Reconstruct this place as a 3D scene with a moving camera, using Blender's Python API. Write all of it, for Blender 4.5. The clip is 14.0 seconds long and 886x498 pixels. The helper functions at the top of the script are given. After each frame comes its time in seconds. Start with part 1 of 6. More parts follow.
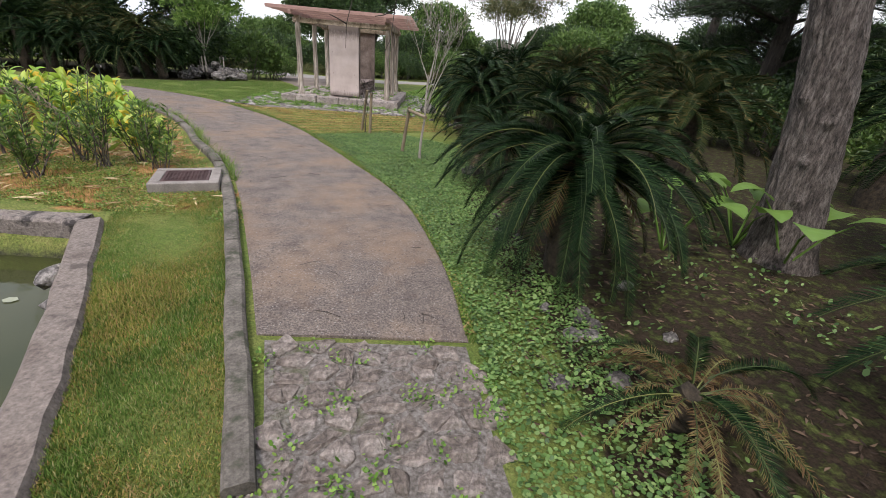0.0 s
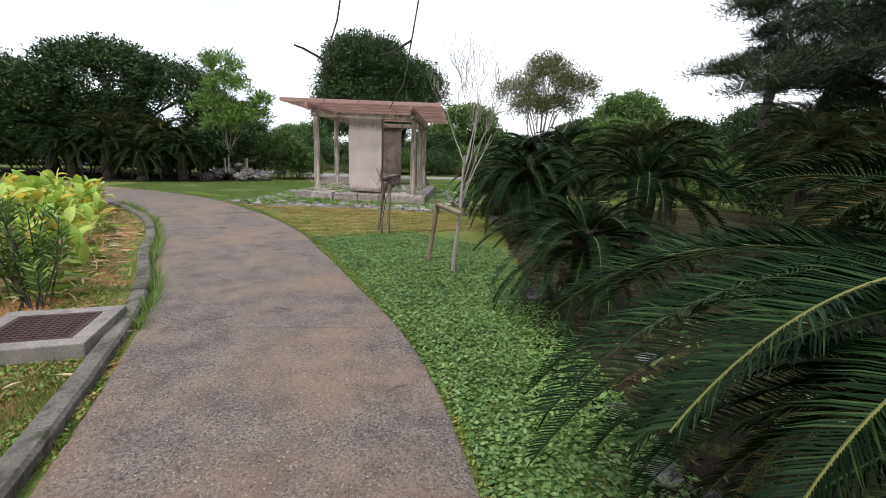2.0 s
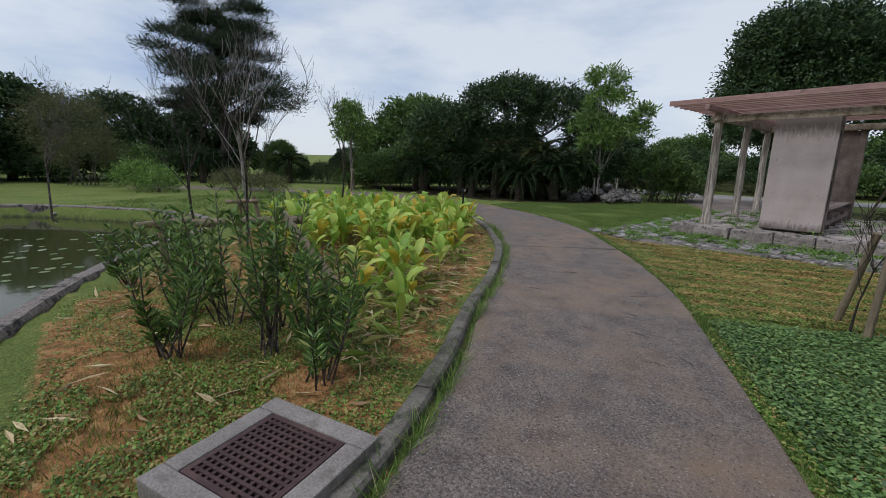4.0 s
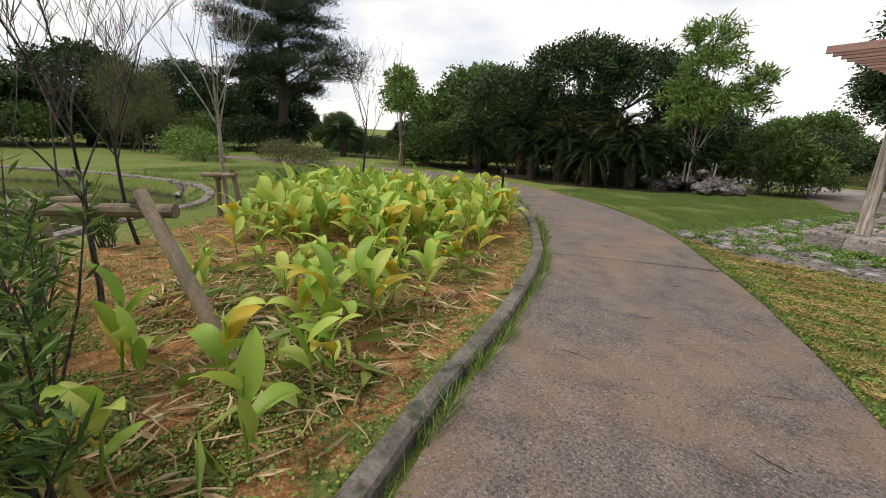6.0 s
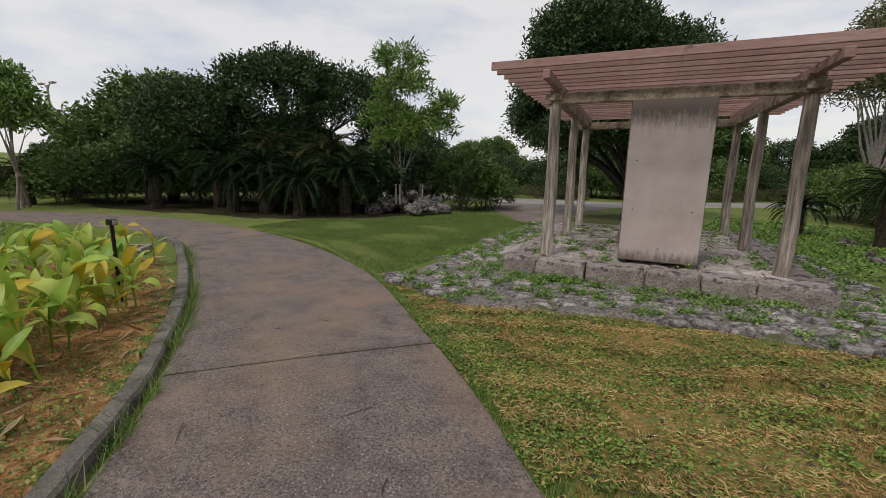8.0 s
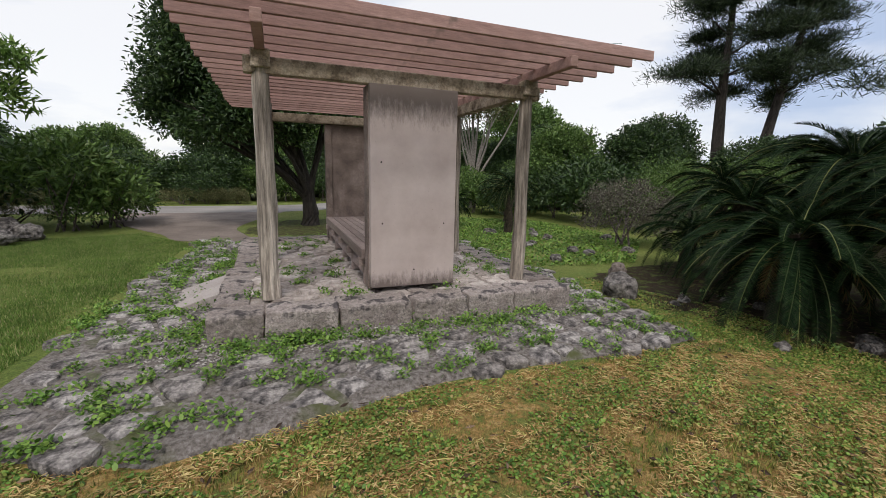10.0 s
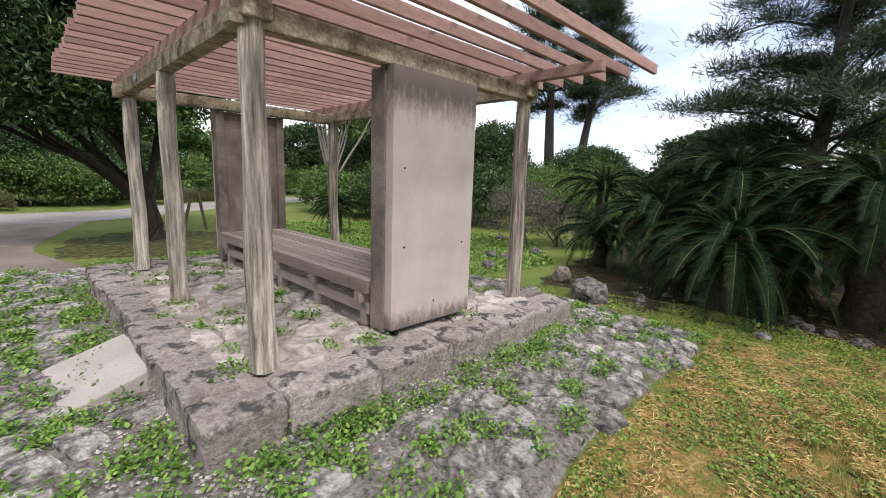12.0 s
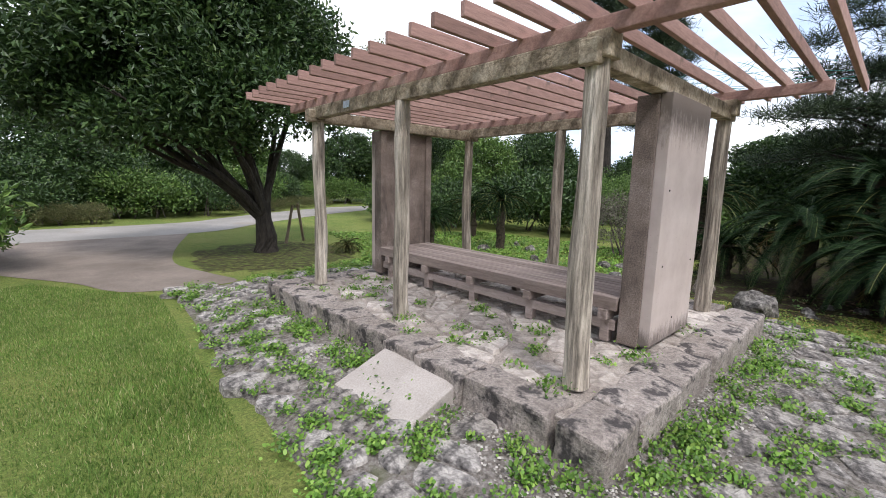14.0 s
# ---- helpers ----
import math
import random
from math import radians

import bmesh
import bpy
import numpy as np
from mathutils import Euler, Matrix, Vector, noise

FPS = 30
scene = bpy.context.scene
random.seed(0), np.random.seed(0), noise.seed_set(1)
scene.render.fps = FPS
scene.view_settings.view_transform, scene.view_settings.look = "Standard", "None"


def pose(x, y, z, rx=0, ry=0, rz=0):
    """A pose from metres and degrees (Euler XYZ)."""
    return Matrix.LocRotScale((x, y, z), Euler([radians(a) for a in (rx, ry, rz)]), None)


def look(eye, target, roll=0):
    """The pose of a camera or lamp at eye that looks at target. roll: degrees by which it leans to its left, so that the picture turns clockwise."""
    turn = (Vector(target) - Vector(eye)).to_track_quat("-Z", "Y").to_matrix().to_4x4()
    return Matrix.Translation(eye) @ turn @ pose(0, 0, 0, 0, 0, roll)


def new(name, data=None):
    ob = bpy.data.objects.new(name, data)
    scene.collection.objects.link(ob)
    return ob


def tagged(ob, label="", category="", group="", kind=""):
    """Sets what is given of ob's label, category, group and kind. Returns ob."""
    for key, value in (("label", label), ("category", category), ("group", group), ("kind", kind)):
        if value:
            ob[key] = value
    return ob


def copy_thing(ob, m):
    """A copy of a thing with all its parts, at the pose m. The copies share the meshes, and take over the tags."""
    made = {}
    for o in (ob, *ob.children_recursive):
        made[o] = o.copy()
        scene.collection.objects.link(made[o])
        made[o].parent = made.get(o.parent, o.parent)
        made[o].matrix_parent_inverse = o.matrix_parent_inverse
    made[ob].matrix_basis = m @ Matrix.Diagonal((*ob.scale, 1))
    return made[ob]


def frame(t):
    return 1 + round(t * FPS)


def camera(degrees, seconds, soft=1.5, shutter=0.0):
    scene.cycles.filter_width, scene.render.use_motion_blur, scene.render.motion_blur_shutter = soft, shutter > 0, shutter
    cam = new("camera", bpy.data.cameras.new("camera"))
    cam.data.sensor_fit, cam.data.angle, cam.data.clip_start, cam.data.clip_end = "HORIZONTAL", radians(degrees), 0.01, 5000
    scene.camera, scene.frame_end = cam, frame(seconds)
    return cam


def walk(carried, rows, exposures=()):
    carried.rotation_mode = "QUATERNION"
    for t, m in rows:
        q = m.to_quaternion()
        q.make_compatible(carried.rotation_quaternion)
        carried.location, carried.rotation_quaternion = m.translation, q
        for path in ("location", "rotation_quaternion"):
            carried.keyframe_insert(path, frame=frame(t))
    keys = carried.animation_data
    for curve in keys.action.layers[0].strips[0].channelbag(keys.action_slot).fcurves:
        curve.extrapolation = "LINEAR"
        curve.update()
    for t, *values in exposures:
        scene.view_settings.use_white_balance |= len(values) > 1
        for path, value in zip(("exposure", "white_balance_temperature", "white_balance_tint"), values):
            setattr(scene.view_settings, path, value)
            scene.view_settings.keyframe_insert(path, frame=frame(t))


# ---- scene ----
cam = camera(93, 14.0, soft=0.75)
# seconds, place and turn along the path
PATH = [
    (0.0, pose(3.574, -15.972, 1.521, 65.69, -4.57, -1.18)),
    (0.5, pose(3.618, -15.418, 1.328, 68.42, -4.53, -7.73)),
    (1.0, pose(3.622, -14.731, 1.251, 72.26, -4.46, -8.80)),
    (1.5, pose(3.582, -14.024, 1.201, 75.61, -3.40, -6.10)),
    (2.0, pose(3.454, -13.198, 1.208, 77.66, -2.45, 2.39)),
    (2.5, pose(3.265, -12.503, 1.220, 79.45, -2.55, 13.18)),
    (3.0, pose(2.944, -11.887, 1.285, 79.80, -0.59, 29.37)),
    (3.5, pose(2.650, -11.377, 1.292, 79.63, 0.29, 41.99)),
    (6.0, pose(1.023, -8.875, 1.173, 75.31, -2.43, 58.83)),
    (6.5, pose(0.786, -8.290, 1.209, 76.51, -1.96, 51.74)),
    (7.0, pose(0.578, -7.633, 1.244, 77.60, -1.05, 43.48)),
    (7.5, pose(0.327, -7.059, 1.279, 78.70, -1.49, 34.64)),
    (8.0, pose(0.131, -6.523, 1.281, 79.26, -1.07, 24.37)),
    (8.5, pose(-0.082, -6.006, 1.345, 79.08, -0.68, 13.41)),
    (11.0, pose(-1.477, -3.589, 1.307, 80.21, -1.61, -38.60)),
    (11.5, pose(-1.734, -3.105, 1.342, 79.91, -1.73, -43.11)),
    (12.0, pose(-2.175, -2.741, 1.377, 80.45, -1.94, -45.12)),
    (12.5, pose(-2.502, -2.381, 1.385, 80.56, -2.17, -47.08)),
    (13.0, pose(-2.968, -2.004, 1.402, 80.78, -1.93, -45.64)),
    (13.5, pose(-3.391, -1.670, 1.421, 81.18, -1.59, -44.57)),
    (14.0, pose(-3.802, -1.370, 1.465, 81.19, -1.28, -42.64)),
]
walk(cam, PATH, exposures=[(0.0, 0.95, 6450, 13), (1.5, 0.97, 6400, 11), (2.0, 0.84, 6300, 10), (2.3, 0.56, 6200, 10), (3.0, 0.12, 5900, 9), (3.7, -0.02, 5850, 9), (6.0, 0.55, 6950, 11), (7.0, 0.48, 6850, 11), (8.5, 0.0, 6600, 12), (11.0, 0.80, 6500, 11), (12.5, 1.08, 6400, 11), (14.0, 1.10, 6250, 10)])
# ---- world and light ----
world = bpy.data.worlds.new("sky")
scene.world = world
world.use_nodes = True
wn, wl = world.node_tree.nodes, world.node_tree.links
wn.clear()
w_out = wn.new("ShaderNodeOutputWorld")
w_mix = wn.new("ShaderNodeMixShader")
w_blue = wn.new("ShaderNodeBackground")
w_cloud = wn.new("ShaderNodeBackground")
w_sky = wn.new("ShaderNodeTexSky")
w_sky.sky_type = "NISHITA"
w_sky.sun_disc = False
w_sky.sun_elevation = radians(52)
w_sky.sun_rotation = radians(200)
w_blue.inputs["Strength"].default_value = 0.12
wl.new(w_sky.outputs[0], w_blue.inputs["Color"])
w_tc = wn.new("ShaderNodeTexCoord")
w_map = wn.new("ShaderNodeMapping")
w_map.inputs["Scale"].default_value = (1.0, 1.0, 3.2)
w_no = wn.new("ShaderNodeTexNoise")
w_no.inputs["Scale"].default_value = 1.6
w_no.inputs["Detail"].default_value = 6.0
w_no.inputs["Roughness"].default_value = 0.55
wl.new(w_tc.outputs["Generated"], w_map.inputs["Vector"])
wl.new(w_map.outputs[0], w_no.inputs["Vector"])
w_rc = wn.new("ShaderNodeValToRGB")
w_rc.color_ramp.elements[0].position, w_rc.color_ramp.elements[0].color = 0.36, (0.50, 0.60, 0.80, 1)
w_rc.color_ramp.elements[1].position, w_rc.color_ramp.elements[1].color = 0.56, (1.0, 1.0, 1.0, 1)
wl.new(w_no.outputs[0], w_rc.inputs[0])
wl.new(w_rc.outputs[0], w_cloud.inputs["Color"])
w_cloud.inputs["Strength"].default_value = 0.76
w_mix.inputs[0].default_value = 0.86
wl.new(w_blue.outputs[0], w_mix.inputs[1])
wl.new(w_cloud.outputs[0], w_mix.inputs[2])
wl.new(w_mix.outputs[0], w_out.inputs["Surface"])
sun = new("sun", bpy.data.lights.new("sun", "SUN"))
sun.data.energy = 1.5
sun.data.angle = radians(14)
sun.data.color = (1.0, 0.96, 0.9)
sun.matrix_world = look((-6, -16, 24), (0, 0, 0))

GZ = -0.3   # level of the ground; the pavilion's floor is 0


# ---- materials ----
def shader(name):
    m = bpy.data.materials.new(name)
    m.use_nodes = True
    return m, m.node_tree.nodes, m.node_tree.links, m.node_tree.nodes["Principled BSDF"]


def ramp(nodes, stops):
    r = nodes.new("ShaderNodeValToRGB")
    e = r.color_ramp.elements
    while len(e) < len(stops):
        e.new(0.5)
    for i, (p, c) in enumerate(stops):
        e[i].position, e[i].color = p, (*c, 1)
    return r


def noise_node(nodes, links, vec, scale, detail=5.0, rough=0.6, stretch=None):
    n = nodes.new("ShaderNodeTexNoise")
    n.inputs["Scale"].default_value, n.inputs["Detail"].default_value, n.inputs["Roughness"].default_value = scale, detail, rough
    if stretch:
        mp = nodes.new("ShaderNodeMapping")
        mp.inputs["Scale"].default_value = stretch
        links.new(vec, mp.inputs["Vector"])
        vec = mp.outputs[0]
    links.new(vec, n.inputs["Vector"])
    return n


def mixc(nodes, links, kind, fac, a, b):
    x = nodes.new("ShaderNodeMix")
    x.data_type, x.blend_type = "RGBA", kind
    for sock, v in ((x.inputs[0], fac), (x.inputs[6], a), (x.inputs[7], b)):
        if isinstance(v, (int, float)):
            sock.default_value = v
        elif isinstance(v, tuple):
            sock.default_value = (*v, 1)
        else:
            links.new(v, sock)
    return x.outputs[2]


def surface(name, stops, scale, rough=0.85, bump=0.3, fine=40.0, stretch=None, vary="", stains=None, metal=0.0, bump_scale=None, depth=0.01, spec=0.4, contrast=0.28, specks=None):
    """A weathered solid: two scales of noise in the colour, relief, specks, and a random tone per piece."""
    m, n, l, b = shader(name)
    tc = n.new("ShaderNodeTexCoord").outputs["Object"]
    a = noise_node(n, l, tc, scale, stretch=stretch)
    col = ramp(n, stops)
    l.new(a.outputs[0], col.inputs[0])
    f = noise_node(n, l, tc, fine, 6.0, 0.8, stretch)
    fr = ramp(n, [(0.34, (1 - contrast,) * 3), (0.66, (1 + contrast * 0.6,) * 3)])
    l.new(f.outputs[0], fr.inputs[0])
    c = mixc(n, l, "MULTIPLY", 1.0, col.outputs[0], fr.outputs[0])
    if stains:
        s = noise_node(n, l, tc, stains[0], 4.0, 0.65, stains[3] if len(stains) > 3 else None)
        sr = ramp(n, [(stains[1], (0, 0, 0)), (stains[1] + (stains[4] if len(stains) > 4 else 0.14), (1, 1, 1))])
        l.new(s.outputs[0], sr.inputs[0])
        c = mixc(n, l, "MIX", sr.outputs[0], c, stains[2])
    for grain, level, tone in specks or ():
        k = noise_node(n, l, tc, grain, 2.0, 0.5)
        kr = ramp(n, [(level, (0, 0, 0)), (level + 0.05, (0.9, 0.9, 0.9))])
        l.new(k.outputs[0], kr.inputs[0])
        c = mixc(n, l, "MIX", kr.outputs[0], c, tone)
    if vary:
        if vary == "object":
            r = n.new("ShaderNodeObjectInfo").outputs["Random"]
        else:
            r = n.new("ShaderNodeNewGeometry").outputs["Random Per Island"]
        vr = ramp(n, [(0.0, (0.74, 0.72, 0.70)), (1.0, (1.2, 1.2, 1.2))])
        l.new(r, vr.inputs[0])
        c = mixc(n, l, "MULTIPLY", 1.0, c, vr.outputs[0])
    l.new(c, b.inputs["Base Color"])
    b.inputs["Roughness"].default_value = rough
    b.inputs["Metallic"].default_value = metal
    b.inputs["Specular IOR Level"].default_value = spec
    bp = n.new("ShaderNodeBump")
    bp.inputs["Strength"].default_value, bp.inputs["Distance"].default_value = bump, depth
    bn = noise_node(n, l, tc, bump_scale or fine, 5.0, 0.7, stretch)
    l.new(bn.outputs[0], bp.inputs["Height"])
    l.new(bp.outputs[0], b.inputs["Normal"])
    return m


def leafy(name, stops, rough=0.5, thin=0.25, vary="island", spec=0.35):
    """Leaves: a tone of its own for each leaf, and some light through it."""
    m, n, l, b = shader(name)
    if vary == "object":
        r = n.new("ShaderNodeObjectInfo").outputs["Random"]
    else:
        r = n.new("ShaderNodeNewGeometry").outputs["Random Per Island"]
    col = ramp(n, stops)
    l.new(r, col.inputs[0])
    tc = n.new("ShaderNodeTexCoord").outputs["Object"]
    f = noise_node(n, l, tc, 2.3, 3.0)
    fr = ramp(n, [(0.3, (0.75, 0.75, 0.75)), (0.7, (1.15, 1.15, 1.15))])
    l.new(f.outputs[0], fr.inputs[0])
    c = mixc(n, l, "MULTIPLY", 1.0, col.outputs[0], fr.outputs[0])
    l.new(c, b.inputs["Base Color"])
    b.inputs["Roughness"].default_value = rough
    b.inputs["Specular IOR Level"].default_value = spec
    t = n.new("ShaderNodeBsdfTranslucent")
    l.new(c, t.inputs["Color"])
    mx = n.new("ShaderNodeMixShader")
    mx.inputs[0].default_value = thin
    out = n["Material Output"]
    l.new(b.outputs[0], mx.inputs[1])
    l.new(t.outputs[0], mx.inputs[2])
    l.new(mx.outputs[0], out.inputs["Surface"])
    return m


def ground_material():
    m, n, l, b = shader("ground_cover")
    tc = n.new("ShaderNodeTexCoord").outputs["Object"]
    big = noise_node(n, l, tc, 0.55, 4.0)
    fine = noise_node(n, l, tc, 44.0, 6.0, 0.85)
    lawn = ramp(n, [(0.30, (0.06, 0.10, 0.022)), (0.45, (0.13, 0.18, 0.042)), (0.58, (0.19, 0.215, 0.06)), (0.70, (0.28, 0.26, 0.10)), (0.78, (0.20, 0.14, 0.07))])
    tuft = noise_node(n, l, tc, 9.0, 8.0, 0.8)
    blend = n.new("ShaderNodeMath")
    blend.operation = "MULTIPLY_ADD"
    blend.inputs[1].default_value = 0.45
    l.new(big.outputs[0], blend.inputs[0])
    half = n.new("ShaderNodeMath")
    half.operation = "MULTIPLY"
    half.inputs[1].default_value = 0.6
    l.new(tuft.outputs[0], half.inputs[0])
    l.new(half.outputs[0], blend.inputs[2])
    l.new(blend.outputs[0], lawn.inputs[0])
    soil = ramp(n, [(0.33, (0.15, 0.125, 0.04)), (0.43, (0.26, 0.14, 0.06)), (0.52, (0.42, 0.20, 0.08)), (0.60, (0.46, 0.30, 0.13)), (0.68, (0.22, 0.21, 0.06))])
    mid = noise_node(n, l, tc, 7.0, 6.0, 0.7)
    l.new(mid.outputs[0], soil.inputs[0])
    # litter brown taken nearly black: the shade under the trees is in this colour
    shaded_litter = ramp(n, [(0.3, (0.010, 0.008, 0.006)), (0.5, (0.030, 0.021, 0.014)), (0.7, (0.075, 0.052, 0.035))])
    l.new(mid.outputs[0], shaded_litter.inputs[0])
    basin = (0.06, 0.06, 0.035)
    c = lawn.outputs[0]
    for key, other in (("soil", soil.outputs[0]), ("shaded_litter", shaded_litter.outputs[0]), ("basin", basin)):
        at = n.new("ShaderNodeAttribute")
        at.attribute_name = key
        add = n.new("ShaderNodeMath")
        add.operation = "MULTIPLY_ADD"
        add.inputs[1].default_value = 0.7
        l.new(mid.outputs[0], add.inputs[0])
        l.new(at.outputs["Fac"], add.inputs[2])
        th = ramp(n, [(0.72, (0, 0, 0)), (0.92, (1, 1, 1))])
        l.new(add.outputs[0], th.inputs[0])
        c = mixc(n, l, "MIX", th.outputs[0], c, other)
    fr = ramp(n, [(0.36, (0.42, 0.42, 0.42)), (0.64, (1.4, 1.4, 1.4))])
    l.new(fine.outputs[0], fr.inputs[0])
    c = mixc(n, l, "MULTIPLY", 1.0, c, fr.outputs[0])
    l.new(c, b.inputs["Base Color"])
    b.inputs["Roughness"].default_value = 0.95
    b.inputs["Specular IOR Level"].default_value = 0.15
    bp = n.new("ShaderNodeBump")
    bp.inputs["Strength"].default_value, bp.inputs["Distance"].default_value = 0.7, 0.03
    l.new(fine.outputs[0], bp.inputs["Height"])
    l.new(bp.outputs[0], b.inputs["Normal"])
    return m


def water_material():
    m, n, l, b = shader("pond_water")
    b.inputs["Base Color"].default_value = (0.045, 0.05, 0.018, 1)
    b.inputs["Roughness"].default_value = 0.06
    b.inputs["IOR"].default_value = 1.33
    tc = n.new("ShaderNodeTexCoord").outputs["Object"]
    w = noise_node(n, l, tc, 5.0, 2.0)
    bp = n.new("ShaderNodeBump")
    bp.inputs["Strength"].default_value, bp.inputs["Distance"].default_value = 0.06, 0.02
    l.new(w.outputs[0], bp.inputs["Height"])
    l.new(bp.outputs[0], b.inputs["Normal"])
    return m


def panel_material():
    """Pinkish-grey cement with bleached middle and dark mildew near the head and foot."""
    m, n, l, b = shader("wall_cement")
    tc = n.new("ShaderNodeTexCoord").outputs["Object"]
    a = noise_node(n, l, tc, 2.2, 5.0)
    col = ramp(n, [(0.3, (0.42, 0.34, 0.31)), (0.7, (0.56, 0.47, 0.44))])
    l.new(a.outputs[0], col.inputs[0])
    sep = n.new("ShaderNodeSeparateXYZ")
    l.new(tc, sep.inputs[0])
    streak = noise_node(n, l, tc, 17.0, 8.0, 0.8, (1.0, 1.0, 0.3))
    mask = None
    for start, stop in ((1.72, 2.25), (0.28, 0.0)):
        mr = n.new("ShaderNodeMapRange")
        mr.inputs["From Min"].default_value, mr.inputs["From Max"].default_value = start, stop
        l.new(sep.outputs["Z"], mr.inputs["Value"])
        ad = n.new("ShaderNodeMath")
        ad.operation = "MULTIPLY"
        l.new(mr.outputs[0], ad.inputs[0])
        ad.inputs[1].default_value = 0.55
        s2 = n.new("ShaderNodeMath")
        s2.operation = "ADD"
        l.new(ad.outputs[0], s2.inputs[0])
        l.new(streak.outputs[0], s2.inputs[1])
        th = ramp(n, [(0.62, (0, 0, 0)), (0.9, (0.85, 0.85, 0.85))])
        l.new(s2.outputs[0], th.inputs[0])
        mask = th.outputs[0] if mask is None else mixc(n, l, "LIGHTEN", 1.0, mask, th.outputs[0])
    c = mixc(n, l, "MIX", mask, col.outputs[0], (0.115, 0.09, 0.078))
    spot = noise_node(n, l, tc, 55.0, 2.0)
    sr = ramp(n, [(0.68, (1, 1, 1)), (0.74, (0.55, 0.5, 0.48))])
    l.new(spot.outputs[0], sr.inputs[0])
    c = mixc(n, l, "MULTIPLY", 0.6, c, sr.outputs[0])
    l.new(c, b.inputs["Base Color"])
    b.inputs["Roughness"].default_value = 0.9
    bp = n.new("ShaderNodeBump")
    bp.inputs["Strength"].default_value, bp.inputs["Distance"].default_value = 0.25, 0.006
    bn = noise_node(n, l, tc, 90.0, 4.0)
    l.new(bn.outputs[0], bp.inputs["Height"])
    l.new(bp.outputs[0], b.inputs["Normal"])
    return m


M_GROUND = ground_material()
M_WATER = water_material()
M_PANEL = panel_material()
M_PATH = surface("path_concrete", [(0.3, (0.125, 0.10, 0.09)), (0.5, (0.185, 0.15, 0.132)), (0.7, (0.24, 0.192, 0.163))], 3.6, 0.94, 1.0, 58.0, stains=(1.0, 0.47, (0.25, 0.168, 0.113), None, 0.3), depth=0.01, contrast=0.85, specks=((74.0, 0.635, (0.36, 0.325, 0.295)), (56.0, 0.64, (0.05, 0.042, 0.038))))
M_ROAD = surface("road_concrete", [(0.3, (0.22, 0.20, 0.185)), (0.7, (0.33, 0.305, 0.285))], 0.5, 0.9, 0.3, 50.0, stains=(0.35, 0.6, (0.25, 0.2, 0.15)))
M_SPUR = surface("spur_concrete", [(0.3, (0.16, 0.125, 0.105)), (0.7, (0.27, 0.22, 0.19))], 0.9, 0.9, 0.3, 40.0, stains=(0.8, 0.5, (0.12, 0.095, 0.08), None, 0.25))
M_KERB = surface("kerb_concrete", [(0.3, (0.085, 0.075, 0.062)), (0.7, (0.23, 0.20, 0.175))], 3.0, 0.95, 0.8, 45.0, stains=(5.0, 0.53, (0.045, 0.05, 0.03)), contrast=0.5)
M_RIM = surface("rim_mortar", [(0.3, (0.14, 0.11, 0.095)), (0.7, (0.31, 0.26, 0.23))], 4.0, 0.95, 0.9, 36.0, contrast=0.5, stains=(4.0, 0.52, (0.10, 0.08, 0.07)))
M_SLAB = surface("slab_concrete", [(0.3, (0.33, 0.29, 0.265)), (0.7, (0.45, 0.40, 0.375))], 2.0, 0.9, 0.25, 60.0, stains=(2.0, 0.62, (0.27, 0.225, 0.195), None, 0.3))
M_AGG = surface("exposed_aggregate", [(0.3, (0.13, 0.10, 0.085)), (0.5, (0.24, 0.185, 0.16)), (0.7, (0.36, 0.295, 0.265))], 2.4, 0.95, 0.9, 75.0, stains=(2.2, 0.54, (0.10, 0.078, 0.066), (1, 1, 0.35)), depth=0.008, contrast=0.55)
M_STONE = surface("limestone_dark", [(0.34, (0.055, 0.05, 0.05)), (0.46, (0.215, 0.195, 0.187)), (0.62, (0.47, 0.43, 0.405))], 9.0, 0.95, 1.0, 34.0, contrast=0.5, vary="object", depth=0.03, stains=(9.0, 0.62, (0.46, 0.43, 0.40)))
M_ROCK = surface("garden_rock", [(0.34, (0.035, 0.033, 0.033)), (0.47, (0.13, 0.118, 0.112)), (0.64, (0.32, 0.295, 0.275))], 9.0, 0.95, 1.0, 34.0, contrast=0.5, vary="object", depth=0.03)
M_SETT = surface("rough_sett", [(0.28, (0.11, 0.088, 0.078)), (0.5, (0.27, 0.225, 0.20)), (0.70, (0.42, 0.365, 0.33))], 8.0, 0.95, 1.0, 30.0, contrast=0.5, vary="object", depth=0.03, stains=(6.0, 0.56, (0.10, 0.085, 0.07), None, 0.15))
M_STONE_PALE = surface("limestone_pale", [(0.28, (0.20, 0.165, 0.15)), (0.5, (0.43, 0.375, 0.34)), (0.70, (0.60, 0.54, 0.50))], 9.0, 0.95, 0.8, 24.0, vary="object", depth=0.02, stains=(7.0, 0.66, (0.13, 0.11, 0.10)))
M_BLOCK = surface("limestone_block", [(0.25, (0.17, 0.14, 0.127)), (0.5, (0.39, 0.335, 0.307)), (0.72, (0.55, 0.485, 0.45))], 4.0, 0.95, 1.0, 36.0, contrast=0.5, vary="object", depth=0.03, stains=(4.0, 0.50, (0.075, 0.065, 0.065), None, 0.1))
M_SAND = surface("floor_mortar", [(0.3, (0.24, 0.195, 0.17)), (0.5, (0.37, 0.315, 0.28)), (0.7, (0.48, 0.42, 0.38))], 5.0, 0.95, 0.9, 60.0, depth=0.015, contrast=0.5, stains=(3.0, 0.6, (0.17, 0.14, 0.12), None, 0.2))
